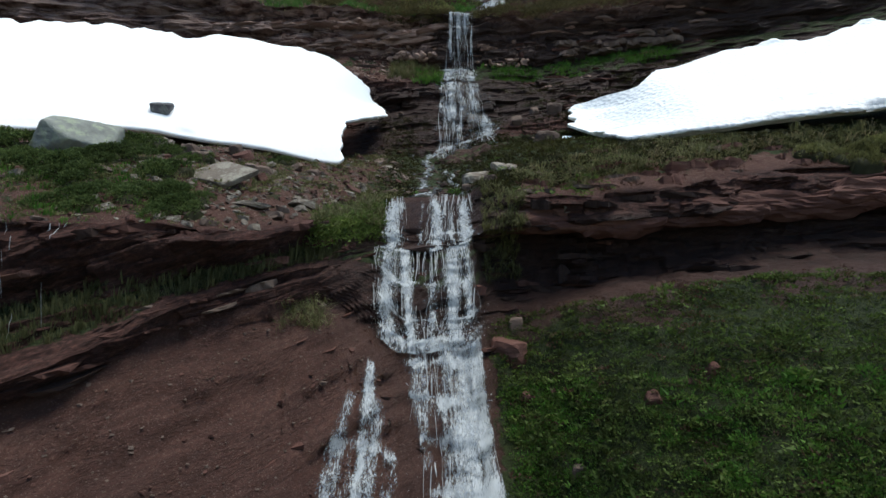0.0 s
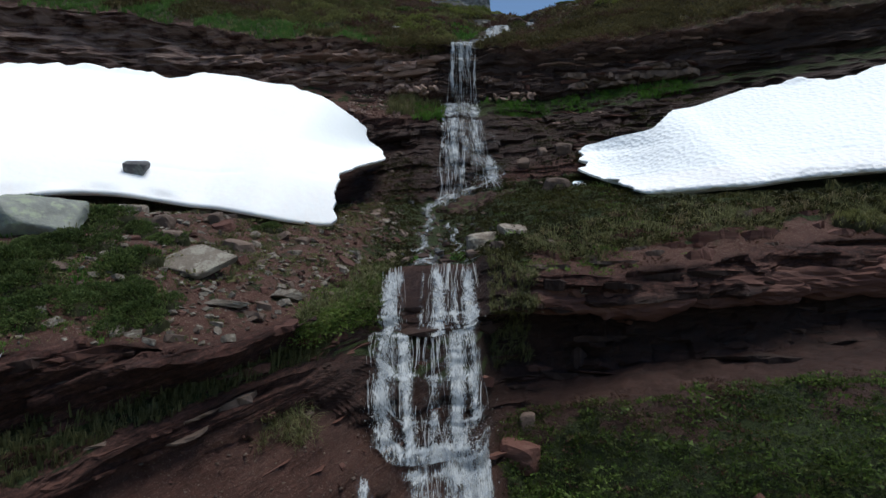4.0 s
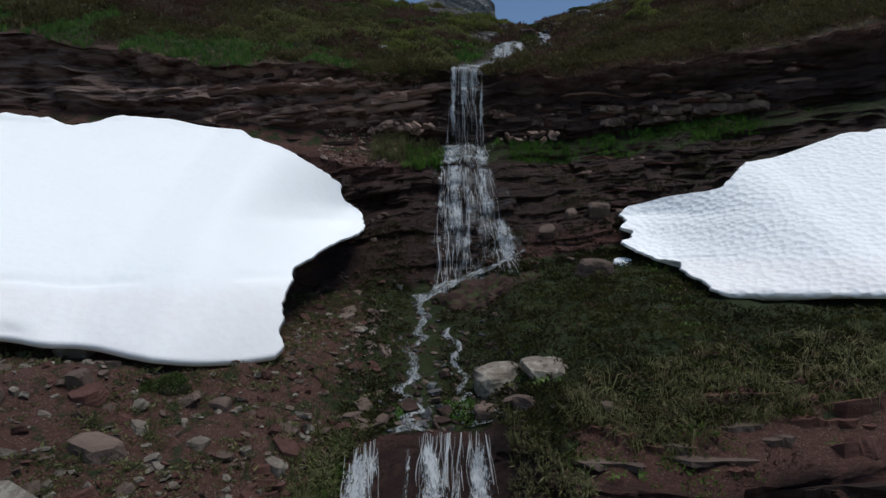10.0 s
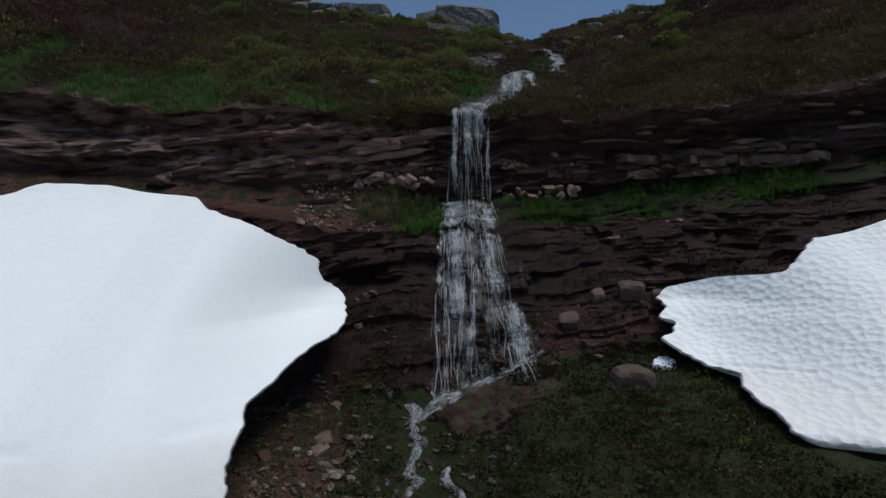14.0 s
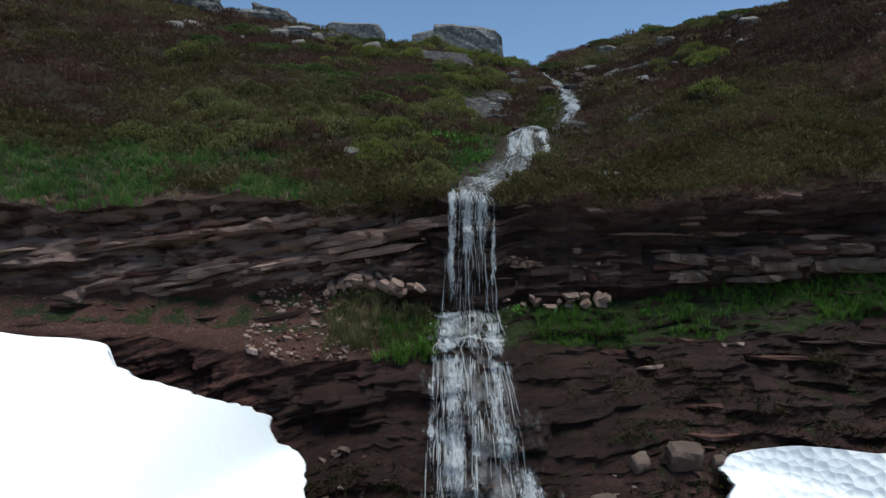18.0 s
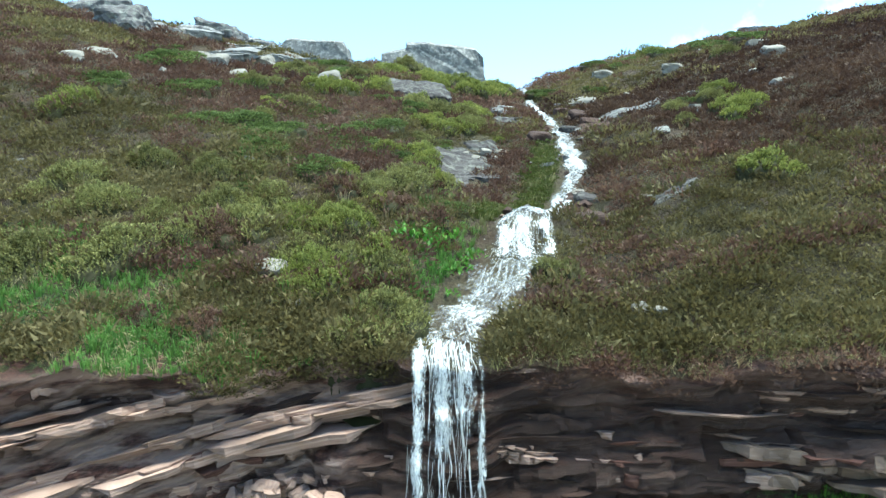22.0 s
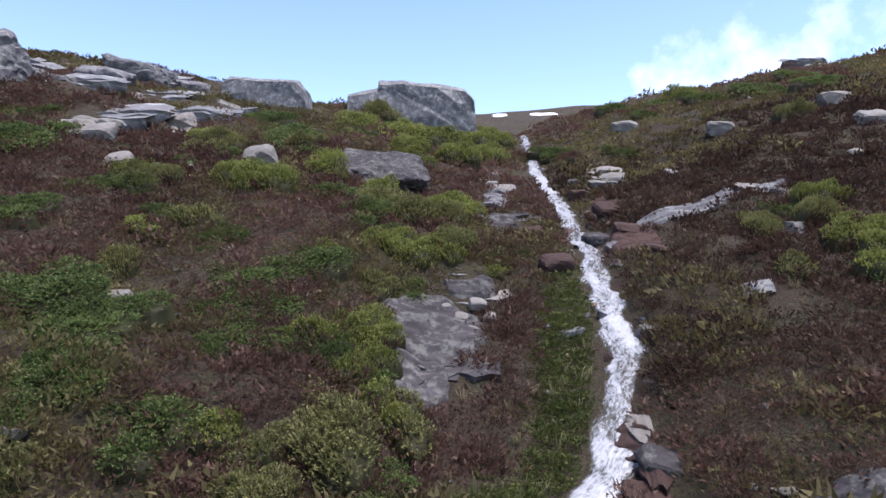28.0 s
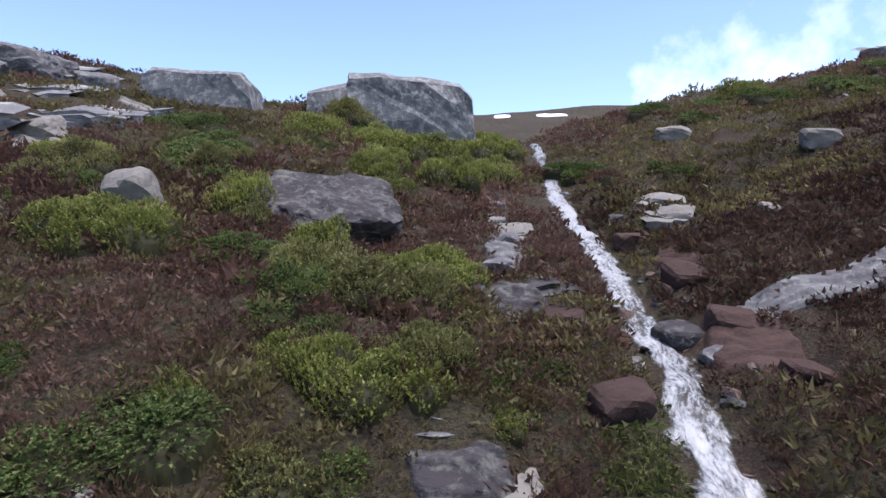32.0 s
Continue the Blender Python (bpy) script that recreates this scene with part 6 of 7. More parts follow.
MAT["broad_leaf"] = leaf_material("broad_bright_leaf", (0.018, 0.063, 0.009), (0.054, 0.153, 0.023), (0.117, 0.252, 0.045), 0.5)
# moss and grass of the wet ledge, with its shade put into the colour
MAT["wet_moss"] = leaf_material("dark_wet_moss", (0.012, 0.011, 0.004), (0.04, 0.038, 0.012), (0.1, 0.094, 0.03))
MAT["shade_grass"] = leaf_material("shaded_grass", (0.014, 0.022, 0.006), (0.055, 0.068, 0.016), (0.12, 0.135, 0.036))
# dark filler colour of the shrub cores, painted shade between the leaves
MAT["core_shade"] = leaf_material("crown_shade", (0.02, 0.02, 0.008), (0.05, 0.05, 0.02), (0.08, 0.08, 0.035))
MAT["herb"] = leaf_material("lush_herbs", (0.037, 0.056, 0.014), (0.131, 0.188, 0.045), (0.281, 0.365, 0.094))
bark = Mat("grey_bark", 0.9, 0.2)
MAT["bark"] = bark.done(bark.ramp(bark.noise(14, 4, 0.6), [(0.3, (0.04, 0.03, 0.022)), (0.7, (0.12, 0.095, 0.075))]))


def blades_from(p, d, length, width, rng, bend=0.0):
    """Leaf triangles: places, directions, lengths and widths as arrays."""
    n = len(p)
    side = np.cross(d, rng.normal(size=(n, 3)))
    side /= np.linalg.norm(side, axis=1, keepdims=True) + 1e-9
    a, b = p - side * width[:, None], p + side * width[:, None]
    c = p + d * length[:, None]
    V = np.stack([a, b, c], 1).reshape(-1, 3)
    return V, np.arange(3 * n).reshape(-1, 3)


def unit(d):
    return d / (np.linalg.norm(d, axis=1, keepdims=True) + 1e-9)


def cushion(n, r, h, leaf, width, up, seed):
    """A low rounded clump of sprigs."""
    rng = np.random.default_rng(seed)
    a, q = rng.uniform(0, 2 * np.pi, n), np.sqrt(rng.random(n))
    lift = np.sqrt(np.maximum(0.0, 1 - q ** 2)) * rng.uniform(0.35, 1.0, n)
    p = np.stack([np.cos(a) * q * r, np.sin(a) * q * r, lift * h], 1)
    d = unit(np.stack([np.cos(a) * q, np.sin(a) * q, np.full(n, up)], 1) + rng.normal(0, 0.35, (n, 3)))
    ln = leaf * rng.uniform(0.6, 1.4, n)
    V, T = blades_from(p - d * (ln * 0.4)[:, None], d, ln, width * rng.uniform(0.6, 1.3, n), rng)
    # lit tops and shaded lower sprigs are painted in by height
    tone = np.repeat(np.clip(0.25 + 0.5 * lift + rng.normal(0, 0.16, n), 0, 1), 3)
    return V, T, tone


def grass_clump(n, r, tall, width, droop, seed):
    """Blades that rise and arch outwards, each of two joints."""
    rng = np.random.default_rng(seed)
    a = rng.uniform(0, 2 * np.pi, n)
    base = np.stack([np.cos(a), np.sin(a), 0 * a], 1) * (r * rng.random(n))[:, None]
    a2 = a + rng.normal(0, 0.5, n)
    o = np.stack([np.cos(a2), np.sin(a2), 0 * a2], 1)
    L = tall * rng.uniform(0.55, 1.15, n)
    dr = droop * rng.uniform(0.4, 1.4, n)
    mid = base + o * (L * dr * 0.35)[:, None] + np.array([0, 0, 1.0]) * (L * 0.62)[:, None]
    tip = base + o * (L * dr)[:, None] + np.array([0, 0, 1.0]) * (L * (0.95 - 0.55 * dr))[:, None]
    side = np.stack([-np.sin(a2), np.cos(a2), 0 * a2], 1) * (width * rng.uniform(0.6, 1.3, n))[:, None]
    V = np.stack([base - side, base + side, mid + side * 0.7, mid - side * 0.7, tip], 1).reshape(-1, 3)
    k = (np.arange(n) * 5)[:, None]
    T = np.concatenate([k + np.array([[0, 1, 2]]), k + np.array([[0, 2, 3]]), k + np.array([[3, 2, 4]])])
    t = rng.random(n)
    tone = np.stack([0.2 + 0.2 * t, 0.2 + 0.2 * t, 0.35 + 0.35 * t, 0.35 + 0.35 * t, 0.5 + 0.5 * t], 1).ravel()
    return V, T, tone


def lobes_of(r, h, seed, n=11):
    """The lobes of a crown: (x, y, radius, height), a few large ones and small ones round them."""
    rng = np.random.default_rng(seed)
    a, q = rng.uniform(0, 2 * np.pi, n), np.sqrt(rng.random(n)) * 0.8
    size = r * rng.uniform(0.26, 0.5, n)
    q[0], size[0] = 0.1, r * 0.55
    return np.stack([np.cos(a) * q * r, np.sin(a) * q * r, size, h * (1 - 0.55 * q ** 2) * rng.uniform(0.7, 1.08, n)], 1)


def foliage_shape(shoots, leaves, r, h, leaf, width, seed, flat=0.0):
    """A shrub's crown: short leafy shoots that stand close together on uneven lobes."""
    rng = np.random.default_rng(seed)
    lob = lobes_of(r, h, seed)
    pick = rng.choice(len(lob), shoots, p=lob[:, 2] ** 2 / (lob[:, 2] ** 2).sum())
    c = lob[pick]
    a, q = rng.uniform(0, 2 * np.pi, shoots), rng.random(shoots) ** 0.55
    lump = 1 + 0.16 * vnoise(np.cos(a) * q * 3 + pick, np.sin(a) * q * 3, 0, seed)
    top = np.stack([c[:, 0] + np.cos(a) * q * c[:, 2], c[:, 1] + np.sin(a) * q * c[:, 2], c[:, 3] * (0.25 + 0.75 * np.sqrt(np.maximum(0.0, 1 - q ** 2))) * lump], 1)
    d = unit(np.stack([np.cos(a) * q * (0.6 + flat), np.sin(a) * q * (0.6 + flat), np.full(shoots, 1.0 - 0.5 * flat)], 1) + rng.normal(0, 0.16, (shoots, 3)))
    size = h * 0.26 * rng.uniform(0.6, 1.3, shoots)
    t = np.linspace(0.0, 1.0, leaves)[None, :]
    p = top[:, None, :] - d[:, None, :] * (size[:, None] * (1 - t))[..., None]
    swirl = rng.normal(size=(shoots, leaves, 3))
    ld = unit((d[:, None, :] * 1.0 + unit(swirl.reshape(-1, 3)).reshape(shoots, leaves, 3) * 0.9).reshape(-1, 3))
    n = shoots * leaves
    V, T = blades_from(p.reshape(-1, 3), ld, leaf * rng.uniform(0.6, 1.3, n), width * rng.uniform(0.6, 1.3, n), rng)
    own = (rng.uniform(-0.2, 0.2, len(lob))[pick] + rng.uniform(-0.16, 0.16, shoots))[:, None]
    # leaves darken down each shoot: shade inside the crown put into the colour
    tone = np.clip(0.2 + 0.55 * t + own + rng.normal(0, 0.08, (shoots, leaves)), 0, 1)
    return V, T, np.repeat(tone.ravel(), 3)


def stems_shape(n, r, h, seed):
    """Bent woody stems under a crown."""
    rng = np.random.default_rng(seed)
    V, F = [], []
    for i in range(n):
        a, k = rng.uniform(0, 2 * np.pi), 5
        t = np.linspace(0, 1, k)
        c = np.stack([np.cos(a) * r * 0.7 * t ** 1.3, np.sin(a) * r * 0.7 * t ** 1.3, h * (0.7 * t + 0.1 * np.sin(t * 5 + a)) - 0.1], 1)
        w = 0.03 * (1 - 0.75 * t) * (0.7 + 0.6 * rng.random())
        ring = np.array([(math.cos(b), math.sin(b), 0) for b in (0, 2.1, 4.2)])
        b0 = len(V) * k * 3
        V.append((c[:, None, :] + ring[None] * w[:, None, None]).reshape(-1, 3))
        for j in range(k - 1):
            for m in range(3):
                F.append([b0 + j * 3 + m, b0 + j * 3 + (m + 1) % 3, b0 + (j + 1) * 3 + (m + 1) % 3, b0 + (j + 1) * 3 + m])
    return np.concatenate(V), np.array(F)


def shrub_kind(name, mat, label, seed, shoots, leaves, h, leaf, width, flat=0.0):
    """Five shrubs of a kind, one metre across, to be copied: three for small ones, two with more and finer shoots for broad ones."""
    made = []
    for k in range(5):
        if k == 3:
            shoots, leaf, width, h = int(shoots * 2.6), leaf * 0.62, width * 0.62, h * 0.9
        top = new(name)
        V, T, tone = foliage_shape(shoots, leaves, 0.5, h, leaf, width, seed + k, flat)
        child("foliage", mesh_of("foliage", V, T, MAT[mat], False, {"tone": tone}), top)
        # a dark sheet added inside the crown as the shade between its shoots
        lob = lobes_of(0.5, h, seed + k)
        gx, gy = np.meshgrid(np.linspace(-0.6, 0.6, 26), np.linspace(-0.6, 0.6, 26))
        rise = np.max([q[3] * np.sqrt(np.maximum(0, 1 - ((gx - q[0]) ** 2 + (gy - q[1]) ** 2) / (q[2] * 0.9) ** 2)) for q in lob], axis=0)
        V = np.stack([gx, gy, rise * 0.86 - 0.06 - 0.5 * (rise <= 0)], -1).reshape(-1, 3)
        child("inner_growth", mesh_of("inner_growth", V, grid_faces(26, 26), MAT["core_shade"], True, {"tone": np.full(len(V), 0.35)}), top)
        child("stems", mesh_of("stems", *stems_shape(9, 0.45, h, seed + k + 50), MAT["bark"], True), top, "bent grey woody stems")
        made.append(tagged(top, label, "shrub", name.replace("_", " ") + "s on the hillside"))
    return made


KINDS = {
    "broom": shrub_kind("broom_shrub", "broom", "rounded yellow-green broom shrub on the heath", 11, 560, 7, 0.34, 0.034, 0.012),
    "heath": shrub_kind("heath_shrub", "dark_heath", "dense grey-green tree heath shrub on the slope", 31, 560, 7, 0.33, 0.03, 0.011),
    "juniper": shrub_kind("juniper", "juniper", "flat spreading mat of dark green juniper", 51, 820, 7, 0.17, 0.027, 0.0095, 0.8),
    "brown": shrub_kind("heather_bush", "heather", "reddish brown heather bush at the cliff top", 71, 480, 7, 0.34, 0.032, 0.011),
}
used_kind = {(k, b): 0 for k in KINDS for b in (False, True)}


def shrub(kind, x, y, w, zone, lift=0.0, tall=1.0):
    at, s = spot(x, y, *zone)
    big = w > 1.55
    i = used_kind[kind, big]
    used_kind[kind, big] += 1
    src = KINDS[kind][3 + i % 2 if big else i % 3]
    rng = np.random.default_rng(i * 31 + len(kind))
    sc = w * rng.uniform(1.15, 1.4)
    m = pose(at.x, at.y + w * 0.3, at.z + lift + 0.3 * w * 0.5 - 0.06 * w, 22, 0, 0) @ pose(0, 0, 0, 0, 0, rng.uniform(0, 360))
    ob = src if i < (2 if big else 3) else copy_thing(src, m)
    ob.matrix_world = m @ Matrix.Diagonal((sc, sc * rng.uniform(0.75, 0.95), sc * tall * rng.uniform(0.85, 1.15) * (1 if w < 2.6 else 0.8), 1))
    return ob


for x, y, w in [(-1.5, 38.8, 2.0), (-2.8, 41.5, 1.7), (0.3, 49.2, 1.8), (-1.6, 41.2, 1.9), (-2.2, 39.6, 1.7), (-0.6, 40.3, 1.4), (-4.2, 56.2, 2.5), (13.5, 49.2, 1.8), (0.2, 47.6, 1.6), (1.7, 52.6, 2.6), (0.7, 53.3, 1.6), (-1.7, 59.4, 2.0), (-6.9, 60.4, 1.9), (-2.2, 69.2, 3.3), (0.5, 68.0, 3.2), (2.6, 68.0, 3.2),
                (4.8, 66.6, 2.8), (3.9, 52.9, 0.8), (5.6, 71.5, 3.0), (2.2, 57.0, 2.4), (-10.5, 45.5, 2.1), (6.2, 75.0, 2.4), (3.4, 64.5, 2.4), (1.2, 65.2, 2.4), (4.0, 70.5, 2.8)]:
    shrub("broom", x, y, w, HILL)
for x, y, w in [(-6.3, 39.3, 2.7), (-3.7, 42.1, 2.2), (-0.5, 37.9, 2.0), (0.0, 45.1, 2.6), (-4.8, 41.3, 1.9), (-3.8, 41.0, 1.5), (1.4, 55.8, 3.0), (2.6, 56.2, 2.2), (0.2, 56.4, 2.2), (18.7, 61.7, 2.2), (0.4, 51.4, 1.3), (2.5, 54.1, 1.7), (-8.2, 38.8, 2.6), (-9.8, 38.8, 2.4),
                (-6.0, 40.5, 2.0), (-8.8, 41.5, 2.2), (-5.2, 43.0, 1.8), (-2.4, 40.2, 1.5), (-1.2, 43.6, 1.8), (-7.2, 43.6, 2.0), (1.0, 46.2, 1.5), (-7.6, 40.6, 2.2), (-0.2, 39.5, 1.3)]:
    shrub("heath", x, y, w, HILL)
for x, y, w in [(-3.4, 44.5, 2.4), (-4.8, 44.9, 2.2), (-7.1, 47.1, 3.0), (-5.1, 46.8, 2.2), (-2.3, 50.4, 3.0), (-12.0, 54.8, 4.0), (-4.9, 63.4, 3.8), (-2.4, 49.0, 2.6), (-1.0, 47.8, 1.6), (-0.1, 55.2, 2.4), (-4.3, 61.5, 3.4), (1.2, 51.6, 1.5), (-9, 50, 2.4), (-8.2, 53.5, 2.2), (-11.5, 48.5, 2.4), (-6.5, 66, 3),
                (0.6, 43.2, 1.8), (-13.6, 58.5, 3.2), (9, 67.5, 2.4), (12.5, 66, 2.6), (20.7, 67.7, 3.6), (18.6, 69.9, 3.4), (23, 66, 3.2), (16.6, 71, 2.8), (13.8, 73, 2.4), (24, 70, 3)]:
    shrub("juniper", x, y, w, HILL)
for x, y, w in [(-4.5, 40.7, 1.6), (-3.9, 37.6, 1.1), (-5.1, 37.6, 1.0), (-0.3, 42.6, 1.5), (0.7, 42.3, 1.3), (-2.0, 43.4, 1.4), (9.6, 66.5, 1.8), (7.3, 69, 1.4)]:
    shrub("brown", x, y, w, HILL)
for x, y, w in [(-6.6, 15.2, 2.0), (-7.6, 15.6, 2.2), (-8.6, 14.6, 2.2), (-9.6, 15.4, 2.4), (-7.6, 16.8, 1.8), (-9.2, 17.0, 2.0), (-10.6, 16.2, 2.4), (-11.6, 19.4, 2.4), (-9.6, 19.6, 1.8), (-7.4, 18.8, 1.1), (-5.7, 22.4, 1.1), (-8.4, 19.2, 1.2), (-12.6, 17, 2.6)]:
    shrub("juniper", x, y, w * 0.85, LEDGE, 0, 1.3)
for x, y, w in [(14.2, 21.6, 1.8), (12.8, 22.0, 1.2), (15.5, 21.2, 2.0)]:
    shrub("heath", x, y, w, LEDGE)


rng = np.random.default_rng(77)
for i in range(130):
    y = rng.uniform(39.5, 73)
    x = rng.uniform(-3 - 0.28 * (y - 36), 4.6) if i % 6 else rng.uniform(9, 9 + 0.35 * (y - 36))
    if abs(x - stream_x(13.9 + (y - 39.5) / 9.2)) > 1.9 and all(math.hypot((x - b[0]) / (b[2] + 0.7), (y - b[1]) / (b[3] + 0.7)) > 1 for b in BARE) and fbm(x * 0.2, y * 0.2, 0, 2, 5) > -0.18:
        shrub(("broom", "heath", "juniper", "juniper")[int(rng.integers(4))], x, y, rng.uniform(0.8, 1.9) * (1 + max(0, y - 55) / 40), HILL)


# broad-leaved plants in the wet hollow beside the stream
def leafy_plant(x, y, w, zone, seed):
    rng = np.random.default_rng(seed)
    at, s = spot(x, y, *zone)
    top = new("leafy_plant")
    top.matrix_basis = Matrix.Translation(at)
    leaf_v = np.array([(0, 0, 0), (0.3, 0.16, 0.1), (0.62, 0.17, 0.16), (1, 0, 0.05), (0.62, -0.17, 0.16), (0.3, -0.16, 0.1), (0.45, 0, 0.08)])
    leaf_f = np.array([(0, 1, 6), (1, 2, 6), (2, 3, 6), (3, 4, 6), (4, 5, 6), (5, 0, 6)])
    me = [mesh_of("leaf", leaf_v, leaf_f, MAT["broad_leaf"], True, {"tone": np.clip(rng.uniform(0.2, 1.0) + np.zeros(7), 0, 1)}) for _ in range(3)]
    for i in range(26):
        ob = child("leaf", me[i % 3], top)
        a, sc = rng.uniform(0, 360), w * rng.uniform(0.16, 0.3)
        ob.matrix_basis = pose(rng.normal(0, 0.2 * w), rng.normal(0, 0.2 * w), 0.04 + 0.3 * w * rng.random(), 0, -rng.uniform(10, 55), a) @ Matrix.Diagonal((sc, sc, sc, 1))
    return tagged(top, "clump of broad bright green leaves in a wet hollow", "plant", "leafy plants by the water")


for i, (x, y, w) in enumerate([(0.2, 41.6, 0.9), (0.7, 41.2, 1.0), (1.1, 41.7, 0.9), (-0.2, 41.3, 0.8), (0.6, 42.0, 0.9), (1.6, 41.3, 0.8), (1.0, 40.5, 0.7), (1.2, 39.8, 0.6), (0.0, 41.9, 0.8), (0.4, 41.4, 0.9), (1.3, 42.1, 0.8), (1.8, 41.8, 0.7), (0.9, 42.3, 0.8), (1.5, 40.9, 0.7)]):
    leafy_plant(x, y, w, HILL, 300 + i)
for i, (x, y) in enumerate([(2.3, 36.7), (3.0, 36.6), (6.0, 36.7), (7.2, 36.6), (8.6, 36.5), (7.9, 36.3)]):
    leafy_plant(x, y, 0.7, (11.2, 12.1), 330 + i)

# cover of the ground, as stuff
CUSHIONS = [cushion(64, 0.3, 0.22, 0.062, 0.0175, 0.8, 400 + k) for k in range(5)]
COARSE = [cushion(34, 0.3, 0.2, 0.095, 0.027, 0.8, 405 + k) for k in range(5)]
FLAT = [cushion(26, 0.3, 0.1, 0.08, 0.026, 0.6, 410 + k) for k in range(4)]
TUFTS = [grass_clump(13, 0.09, 0.3, 0.009, 0.5, 420 + k) for k in range(5)]
LONG = [grass_clump(19, 0.13, 0.6, 0.009, 0.85, 430 + k) for k in range(5)]
SHORT = [grass_clump(14, 0.12, 0.16, 0.010, 0.6, 440 + k) for k in range(4)]


def cover(name, shapes, mat, label, n, x0, x1, s0, s1, seed, size=1.0, keep=None, patch=0.3, lean=0.0, sink=0.02):
    x, s, P, rng = random_spots(n, x0, x1, s0, s1, seed, keep)
    m = np.abs(x - stream_x(s)) > stream_w(s) * 0.85 + 0.12
    if s0 > 13:
        for bx, by, bw, bd in BARE:
            m &= np.hypot((x - bx) / bw, (P[:, 1] - by) / bd) > 1
    x, s, P = x[m], s[m], P[m]
    if not len(x):
        return None
    sc = size * rng.lognormal(0, 0.25, len(x))
    R = turns(np.full(len(x), lean) + rng.normal(0, 8, len(x)), rng.normal(0, 8, len(x)), np.zeros(len(x))) @ turns(np.zeros(len(x)), np.zeros(len(x)), rng.uniform(0, 360, len(x)))
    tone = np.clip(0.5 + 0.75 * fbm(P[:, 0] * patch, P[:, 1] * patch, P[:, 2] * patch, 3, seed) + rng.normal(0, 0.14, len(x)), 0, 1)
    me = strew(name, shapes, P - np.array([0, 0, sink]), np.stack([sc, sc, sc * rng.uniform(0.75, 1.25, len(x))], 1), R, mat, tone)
    return tagged(new(name, me), label, name.replace("_", " "), "", "stuff")


def in_view(x, s, far=1.0):
    y = sheet(x, s, 0)[:, 1]
    return ~wet_bank(x, s) & (np.abs(x - 2) < np.maximum(0.8 * (y - 20) + 6, np.where(y < 44, 26, 0)))


def wet_bank(x, s):
    """The mossy strip left of the stream, where no heather grows."""
    d = stream_x(s) - x
    return (d > 0.4) & (d < 1.9 + 0.6 * fbm(x * 0.9, s * 4, 0, 2, 166)) & (s > 13.9) & (s < 15.9)


def patch_of(x, s, seed, f=0.22):
    return fbm(x * f, s * 1.6, 0, 3, seed)


def rock_edge(x, s):
    """Where the grass of the ledge gives way to bare rock."""
    return 7.42 + 0.3 * fbm(x * 0.7, s * 0.5, 0, 2, 180) - 0.5 * smooth(3.0, 2.0, x)


def brown_where(x, s, r):
    return in_view(x, s) & (patch_of(x, s, 91) + np.where(x > 4, 0.06, -0.04) + (0.16 + 0.14 * smooth(5, 9, x)) * smooth(14.6, 15.4, s) - 0.3 * smooth(16.6, 17.3, s) + 0.12 * r.normal(size=len(x)) > -0.06) & (s > 13.85)


def green_where(x, s, r):
    return in_view(x, s) & ((patch_of(x, s, 91) + np.where(x > 4, 0.04, 0.0) + (0.12 + 0.14 * smooth(5, 9, x)) * smooth(14.4, 15.2, s) - 0.3 * smooth(16.6, 17.3, s) + 0.12 * r.normal(size=len(x)) < 0.0) | (s < 14.0)) & ((x > -2.2) | (s > 14.0) | (patch_of(x, s, 190, 0.6) < -0.03))


def dark_where(x, s):
    """The darker heather right of the stream and in the hollows."""
    return (x > stream_x(s)) & (s > 14.9 + 0.8 * fbm(x * 0.3, s * 1.3, 0, 2, 188)) & (s < 17.2)


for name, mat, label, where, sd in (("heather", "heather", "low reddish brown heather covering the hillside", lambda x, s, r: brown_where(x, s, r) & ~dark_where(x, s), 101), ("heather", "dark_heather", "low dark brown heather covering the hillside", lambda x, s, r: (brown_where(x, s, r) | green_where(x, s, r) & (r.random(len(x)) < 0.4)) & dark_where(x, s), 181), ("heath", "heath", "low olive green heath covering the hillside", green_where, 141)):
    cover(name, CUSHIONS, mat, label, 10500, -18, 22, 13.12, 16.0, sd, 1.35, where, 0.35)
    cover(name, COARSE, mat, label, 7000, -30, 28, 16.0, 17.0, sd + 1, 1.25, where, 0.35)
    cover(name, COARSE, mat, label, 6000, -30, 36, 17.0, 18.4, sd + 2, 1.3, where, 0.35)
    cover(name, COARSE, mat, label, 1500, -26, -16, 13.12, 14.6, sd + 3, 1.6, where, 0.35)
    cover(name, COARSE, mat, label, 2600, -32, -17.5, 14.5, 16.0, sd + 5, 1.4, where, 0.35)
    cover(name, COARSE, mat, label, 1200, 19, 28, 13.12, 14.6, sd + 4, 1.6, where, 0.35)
cover("bank_moss", FLAT, "moss", "dull green moss on the bank of the stream", 6500, 1.5, 8, 14.65, 15.9, 171, 0.8, lambda x, s, r: (x < stream_x(s) - 0.6) & (x > stream_x(s) - 1.9 - 1.0 * patch_of(x, s, 172, 1.0)), 0.5)
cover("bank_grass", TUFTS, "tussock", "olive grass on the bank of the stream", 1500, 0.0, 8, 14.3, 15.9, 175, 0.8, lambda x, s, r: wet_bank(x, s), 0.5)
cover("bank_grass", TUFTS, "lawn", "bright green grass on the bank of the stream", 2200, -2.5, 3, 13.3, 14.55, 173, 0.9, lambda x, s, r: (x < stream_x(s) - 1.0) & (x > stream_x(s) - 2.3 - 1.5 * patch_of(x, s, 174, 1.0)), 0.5)
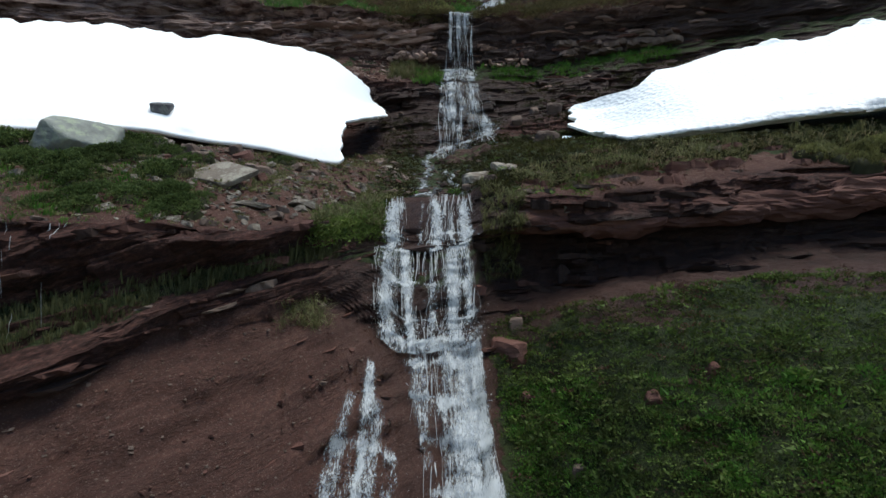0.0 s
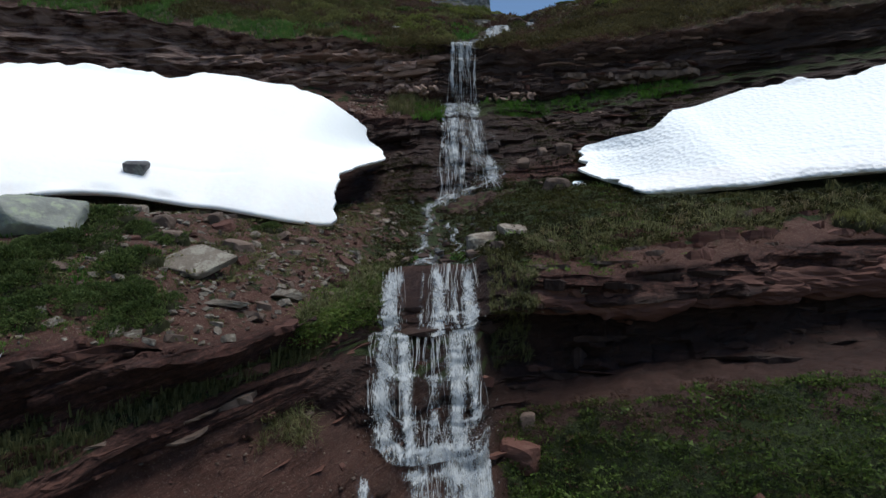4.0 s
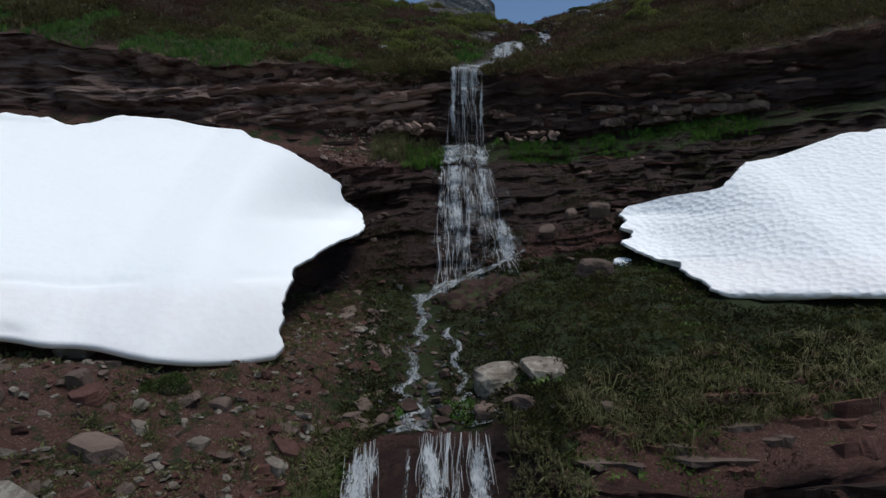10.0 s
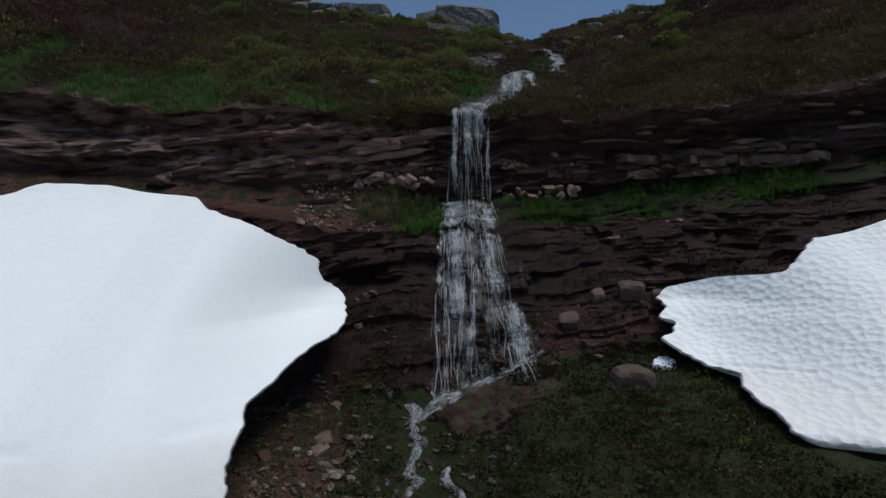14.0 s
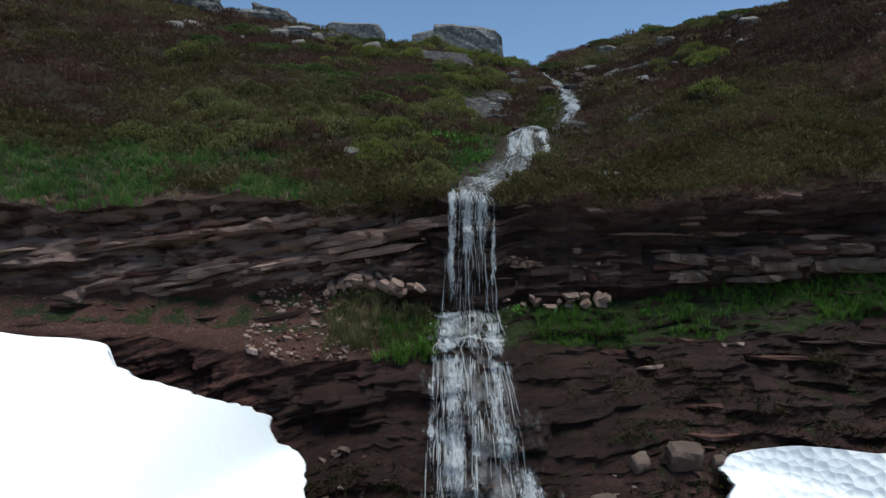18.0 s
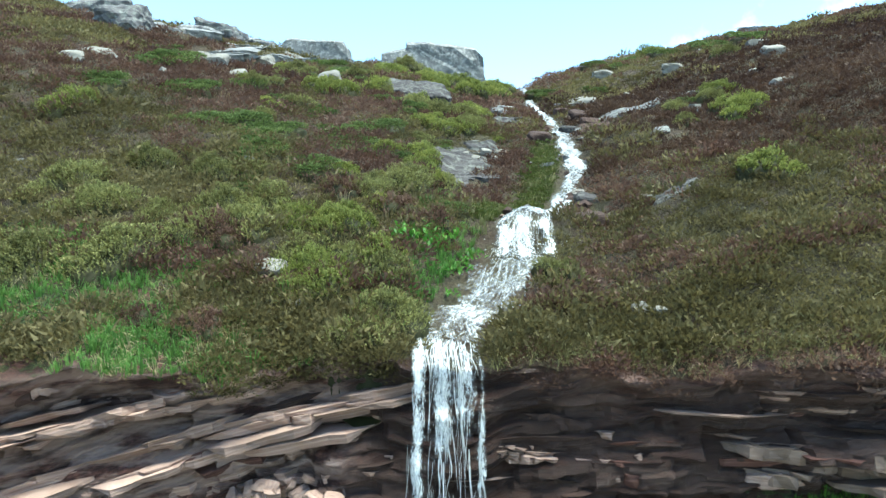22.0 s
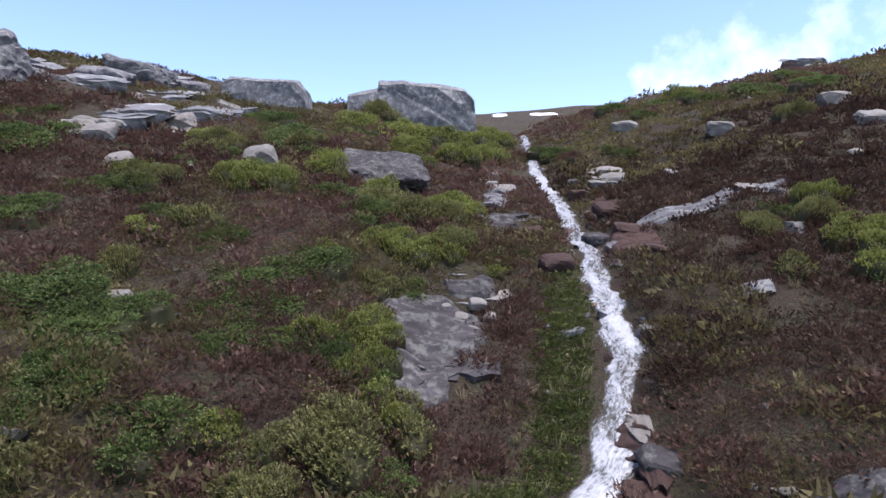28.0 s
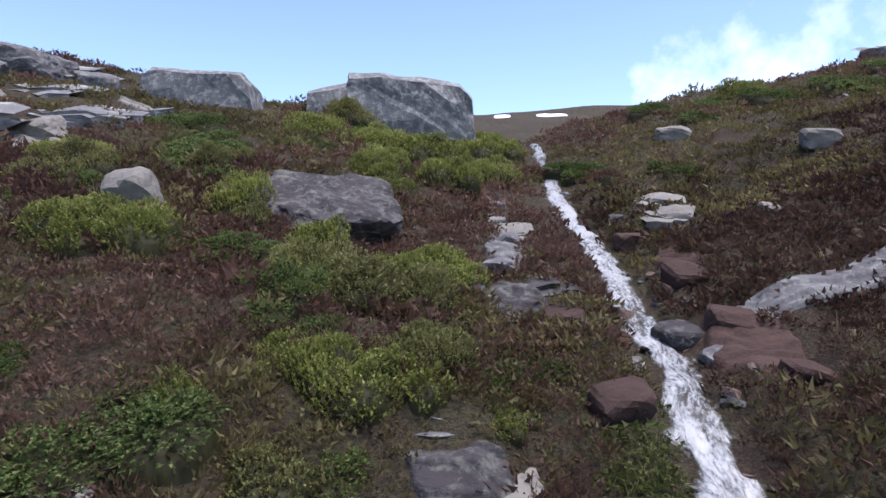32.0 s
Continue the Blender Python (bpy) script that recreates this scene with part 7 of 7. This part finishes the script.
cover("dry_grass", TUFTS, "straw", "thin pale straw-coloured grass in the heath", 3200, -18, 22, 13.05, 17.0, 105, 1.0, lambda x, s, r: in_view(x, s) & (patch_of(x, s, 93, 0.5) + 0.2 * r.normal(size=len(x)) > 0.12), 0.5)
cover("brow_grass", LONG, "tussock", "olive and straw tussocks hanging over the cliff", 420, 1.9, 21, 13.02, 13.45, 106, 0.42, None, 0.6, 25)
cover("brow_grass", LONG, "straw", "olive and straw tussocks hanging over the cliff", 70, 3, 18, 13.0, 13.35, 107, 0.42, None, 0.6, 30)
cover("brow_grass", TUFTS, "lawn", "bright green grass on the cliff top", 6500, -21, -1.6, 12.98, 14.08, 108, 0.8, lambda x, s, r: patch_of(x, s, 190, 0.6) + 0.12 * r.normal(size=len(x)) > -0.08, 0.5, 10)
cover("brow_grass", LONG, "straw", "olive and straw tussocks hanging over the cliff", 260, -12, -2, 12.95, 13.9, 109, 0.4, None, 0.6, 25)
cover("brow_grass", CUSHIONS, "heather", "brown heather hanging over the cliff", 420, 2.2, 20, 12.85, 13.3, 160, 0.9, None, 0.6, 15)
cover("brow_grass", CUSHIONS, "heath", "low olive green heath covering the hillside", 420, -3.6, 0.2, 12.85, 13.6, 110, 1.0, None, 0.6, 10)
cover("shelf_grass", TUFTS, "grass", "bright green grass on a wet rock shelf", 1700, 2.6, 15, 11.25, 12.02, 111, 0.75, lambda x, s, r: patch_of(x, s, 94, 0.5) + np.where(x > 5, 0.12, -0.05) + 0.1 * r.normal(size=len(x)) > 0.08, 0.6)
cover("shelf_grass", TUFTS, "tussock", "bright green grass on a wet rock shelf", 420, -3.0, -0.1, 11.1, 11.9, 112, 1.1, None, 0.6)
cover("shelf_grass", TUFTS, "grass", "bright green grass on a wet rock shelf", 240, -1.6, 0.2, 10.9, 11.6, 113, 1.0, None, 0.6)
cover("wall_moss", FLAT, "wet_moss", "dull green moss on wet rock", 650, 2.3, 14, 9.2, 11.1, 114, 0.9, lambda x, s, r: patch_of(x, s, 95, 0.6) + 0.2 * r.normal(size=len(x)) > 0.02, 0.6)
cover("ledge_moss", FLAT, "wet_moss", "dull green moss and short grass on the ledge", 4200, 1.5, 17, 7.0, 9.15, 115, 1.05, lambda x, s, r: (s > rock_edge(x, s)) & ((x < 7.5) | (sheet(x, s, 0)[:, 1] < 26.0 - 0.3 * np.maximum(0, x - 8))), 0.7)
cover("ledge_moss", FLAT, "herb", "bright moss cushions on the ledge", 1500, 1.8, 17, 7.0, 9.1, 161, 0.9, lambda x, s, r: (x < 7.5) & (patch_of(x, s, 162, 1.0) + 0.1 * r.normal(size=len(x)) > 0.1), 0.7)
cover("ledge_moss", FLAT, "heather", "brown dead moss on the ledge", 700, 1.8, 14, 7.0, 9.1, 163, 0.9, lambda x, s, r: ((x < 7.5) | (s < 8)) & (patch_of(x, s, 164, 1.0) + 0.1 * r.normal(size=len(x)) > 0.12), 0.7)
cover("ledge_grass", SHORT, "shade_grass", "dull green moss and short grass on the ledge", 2300, 1.6, 17, 7.05, 9.0, 116, 0.9, lambda x, s, r: (s > rock_edge(x, s)) & ((x < 7.5) | (s < 8.1)) & (patch_of(x, s, 96, 0.5) + 0.15 * r.normal(size=len(x)) > 0.05), 0.6)
cover("ledge_tussock", LONG, "tussock", "long drooping olive grass tussocks on the ledge edge", 1300, 2.6, 17, 7.0, 8.0, 117, 0.72, lambda x, s, r: (s > rock_edge(x, s) - 0.05) & (r.random(len(x)) > (s - 7.4) * 1.5), 0.6, 12)
cover("ledge_tussock", LONG, "straw", "long drooping olive grass tussocks on the ledge edge", 200, 2.6, 17, 7.0, 7.9, 118, 0.6, lambda x, s, r: s > rock_edge(x, s), 0.6, 12)
cover("slope_grass", FLAT, "herb", "lush green herbs and grass below the cliff", 5500, 1.5, 15, 2.0, 3.5, 119, 1.0, lambda x, s, r: (patch_of(x, s, 97, 0.6) + 0.2 * r.normal(size=len(x)) > -0.25) & (s < 3.3 - 0.75 * r.random(len(x)) ** 0.8), 0.5)
cover("slope_grass", COARSE, "grass", "lush green herbs and grass below the cliff", 2200, 1.6, 15, 2.0, 2.65, 120, 0.8, lambda x, s, r: patch_of(x, s, 98, 1.1) + 0.12 * r.normal(size=len(x)) > -0.02, 0.5)
cover("slope_moss", COARSE, "juniper", "dark herbs between the grass below the cliff", 1500, 2.4, 15, 2.0, 2.8, 151, 1.1, lambda x, s, r: patch_of(x, s, 152, 1.2) + 0.1 * r.normal(size=len(x)) > 0.1, 0.5)
cover("slope_moss", FLAT, "heather", "brown dead stalks between the herbs", 700, 1.5, 15, 2.2, 3.3, 153, 0.9, lambda x, s, r: patch_of(x, s, 154, 1.4) + 0.15 * r.normal(size=len(x)) > 0.12, 0.5)
cover("slope_moss", FLAT, "moss", "dull green moss between the herbs", 2200, 1.4, 15, 2.0, 3.05, 121, 0.9, None, 0.5)
cover("ledge_moss", FLAT, "tussock", "thin moss and grass on the rubble", 4400, -13, -1.6, 7.05, 9.0, 122, 0.8, lambda x, s, r: patch_of(x, s, 99, 0.5) + 0.25 * r.normal(size=len(x)) > 0.08, 0.6)
cover("ledge_tufts", TUFTS, "tussock", "thin olive grass tufts on the rubble", 700, -12, -2.2, 7.1, 8.8, 133, 0.7, lambda x, s, r: patch_of(x, s, 99, 0.5) + 0.25 * r.normal(size=len(x)) > 0.0, 0.6)
cover("ledge_grass", SHORT, "grass", "short green grass between the juniper mats", 1300, -14, -6.5, 7.0, 8.0, 123, 0.9, lambda x, s, r: patch_of(x, s, 99, 0.5) + 0.25 * r.normal(size=len(x)) > -0.05, 0.6)
cover("ledge_moss", FLAT, "wet_moss", "green moss round the trickles on the ledge", 1400, -2.6, 1.7, 7.1, 9.1, 124, 0.8, None, 0.7)
cover("ledge_grass", SHORT, "lawn", "green moss round the trickles on the ledge", 1000, -1.1, 0.7, 7.08, 7.7, 125, 0.8, None, 0.7)
cover("step_grass", TUFTS, "tussock", "olive grass on a narrow rock shelf", 900, -13, -3.0, 4.35, 5.05, 126, 0.9, None, 0.6)
cover("fall_grass", TUFTS, "tussock", "wet hanging grass beside the waterfall", 420, 1.35, 2.6, 4.2, 7.1, 127, 1.0, None, 0.6, 35)
cover("fall_grass", TUFTS, "tussock", "wet hanging grass beside the waterfall", 420, -3.5, -2.05, 5.6, 7.3, 128, 1.0, None, 0.6, 30)
cover("fall_moss", FLAT, "herb", "wet hanging grass beside the waterfall", 700, -3.6, -2.05, 5.4, 7.4, 129, 0.8, None, 0.6, 30)
cover("face_grass", LONG, "tussock", "pale grass tuft growing on the red face", 34, -4.15, -3.1, 2.86, 3.0, 130, 0.75, None, 0.6, 35)
cover("fall_moss", FLAT, "wet_moss", "dark moss below the long snow bank", 500, -3.2, 3.2, 9.0, 9.9, 131, 0.8, None, 0.6, 20)
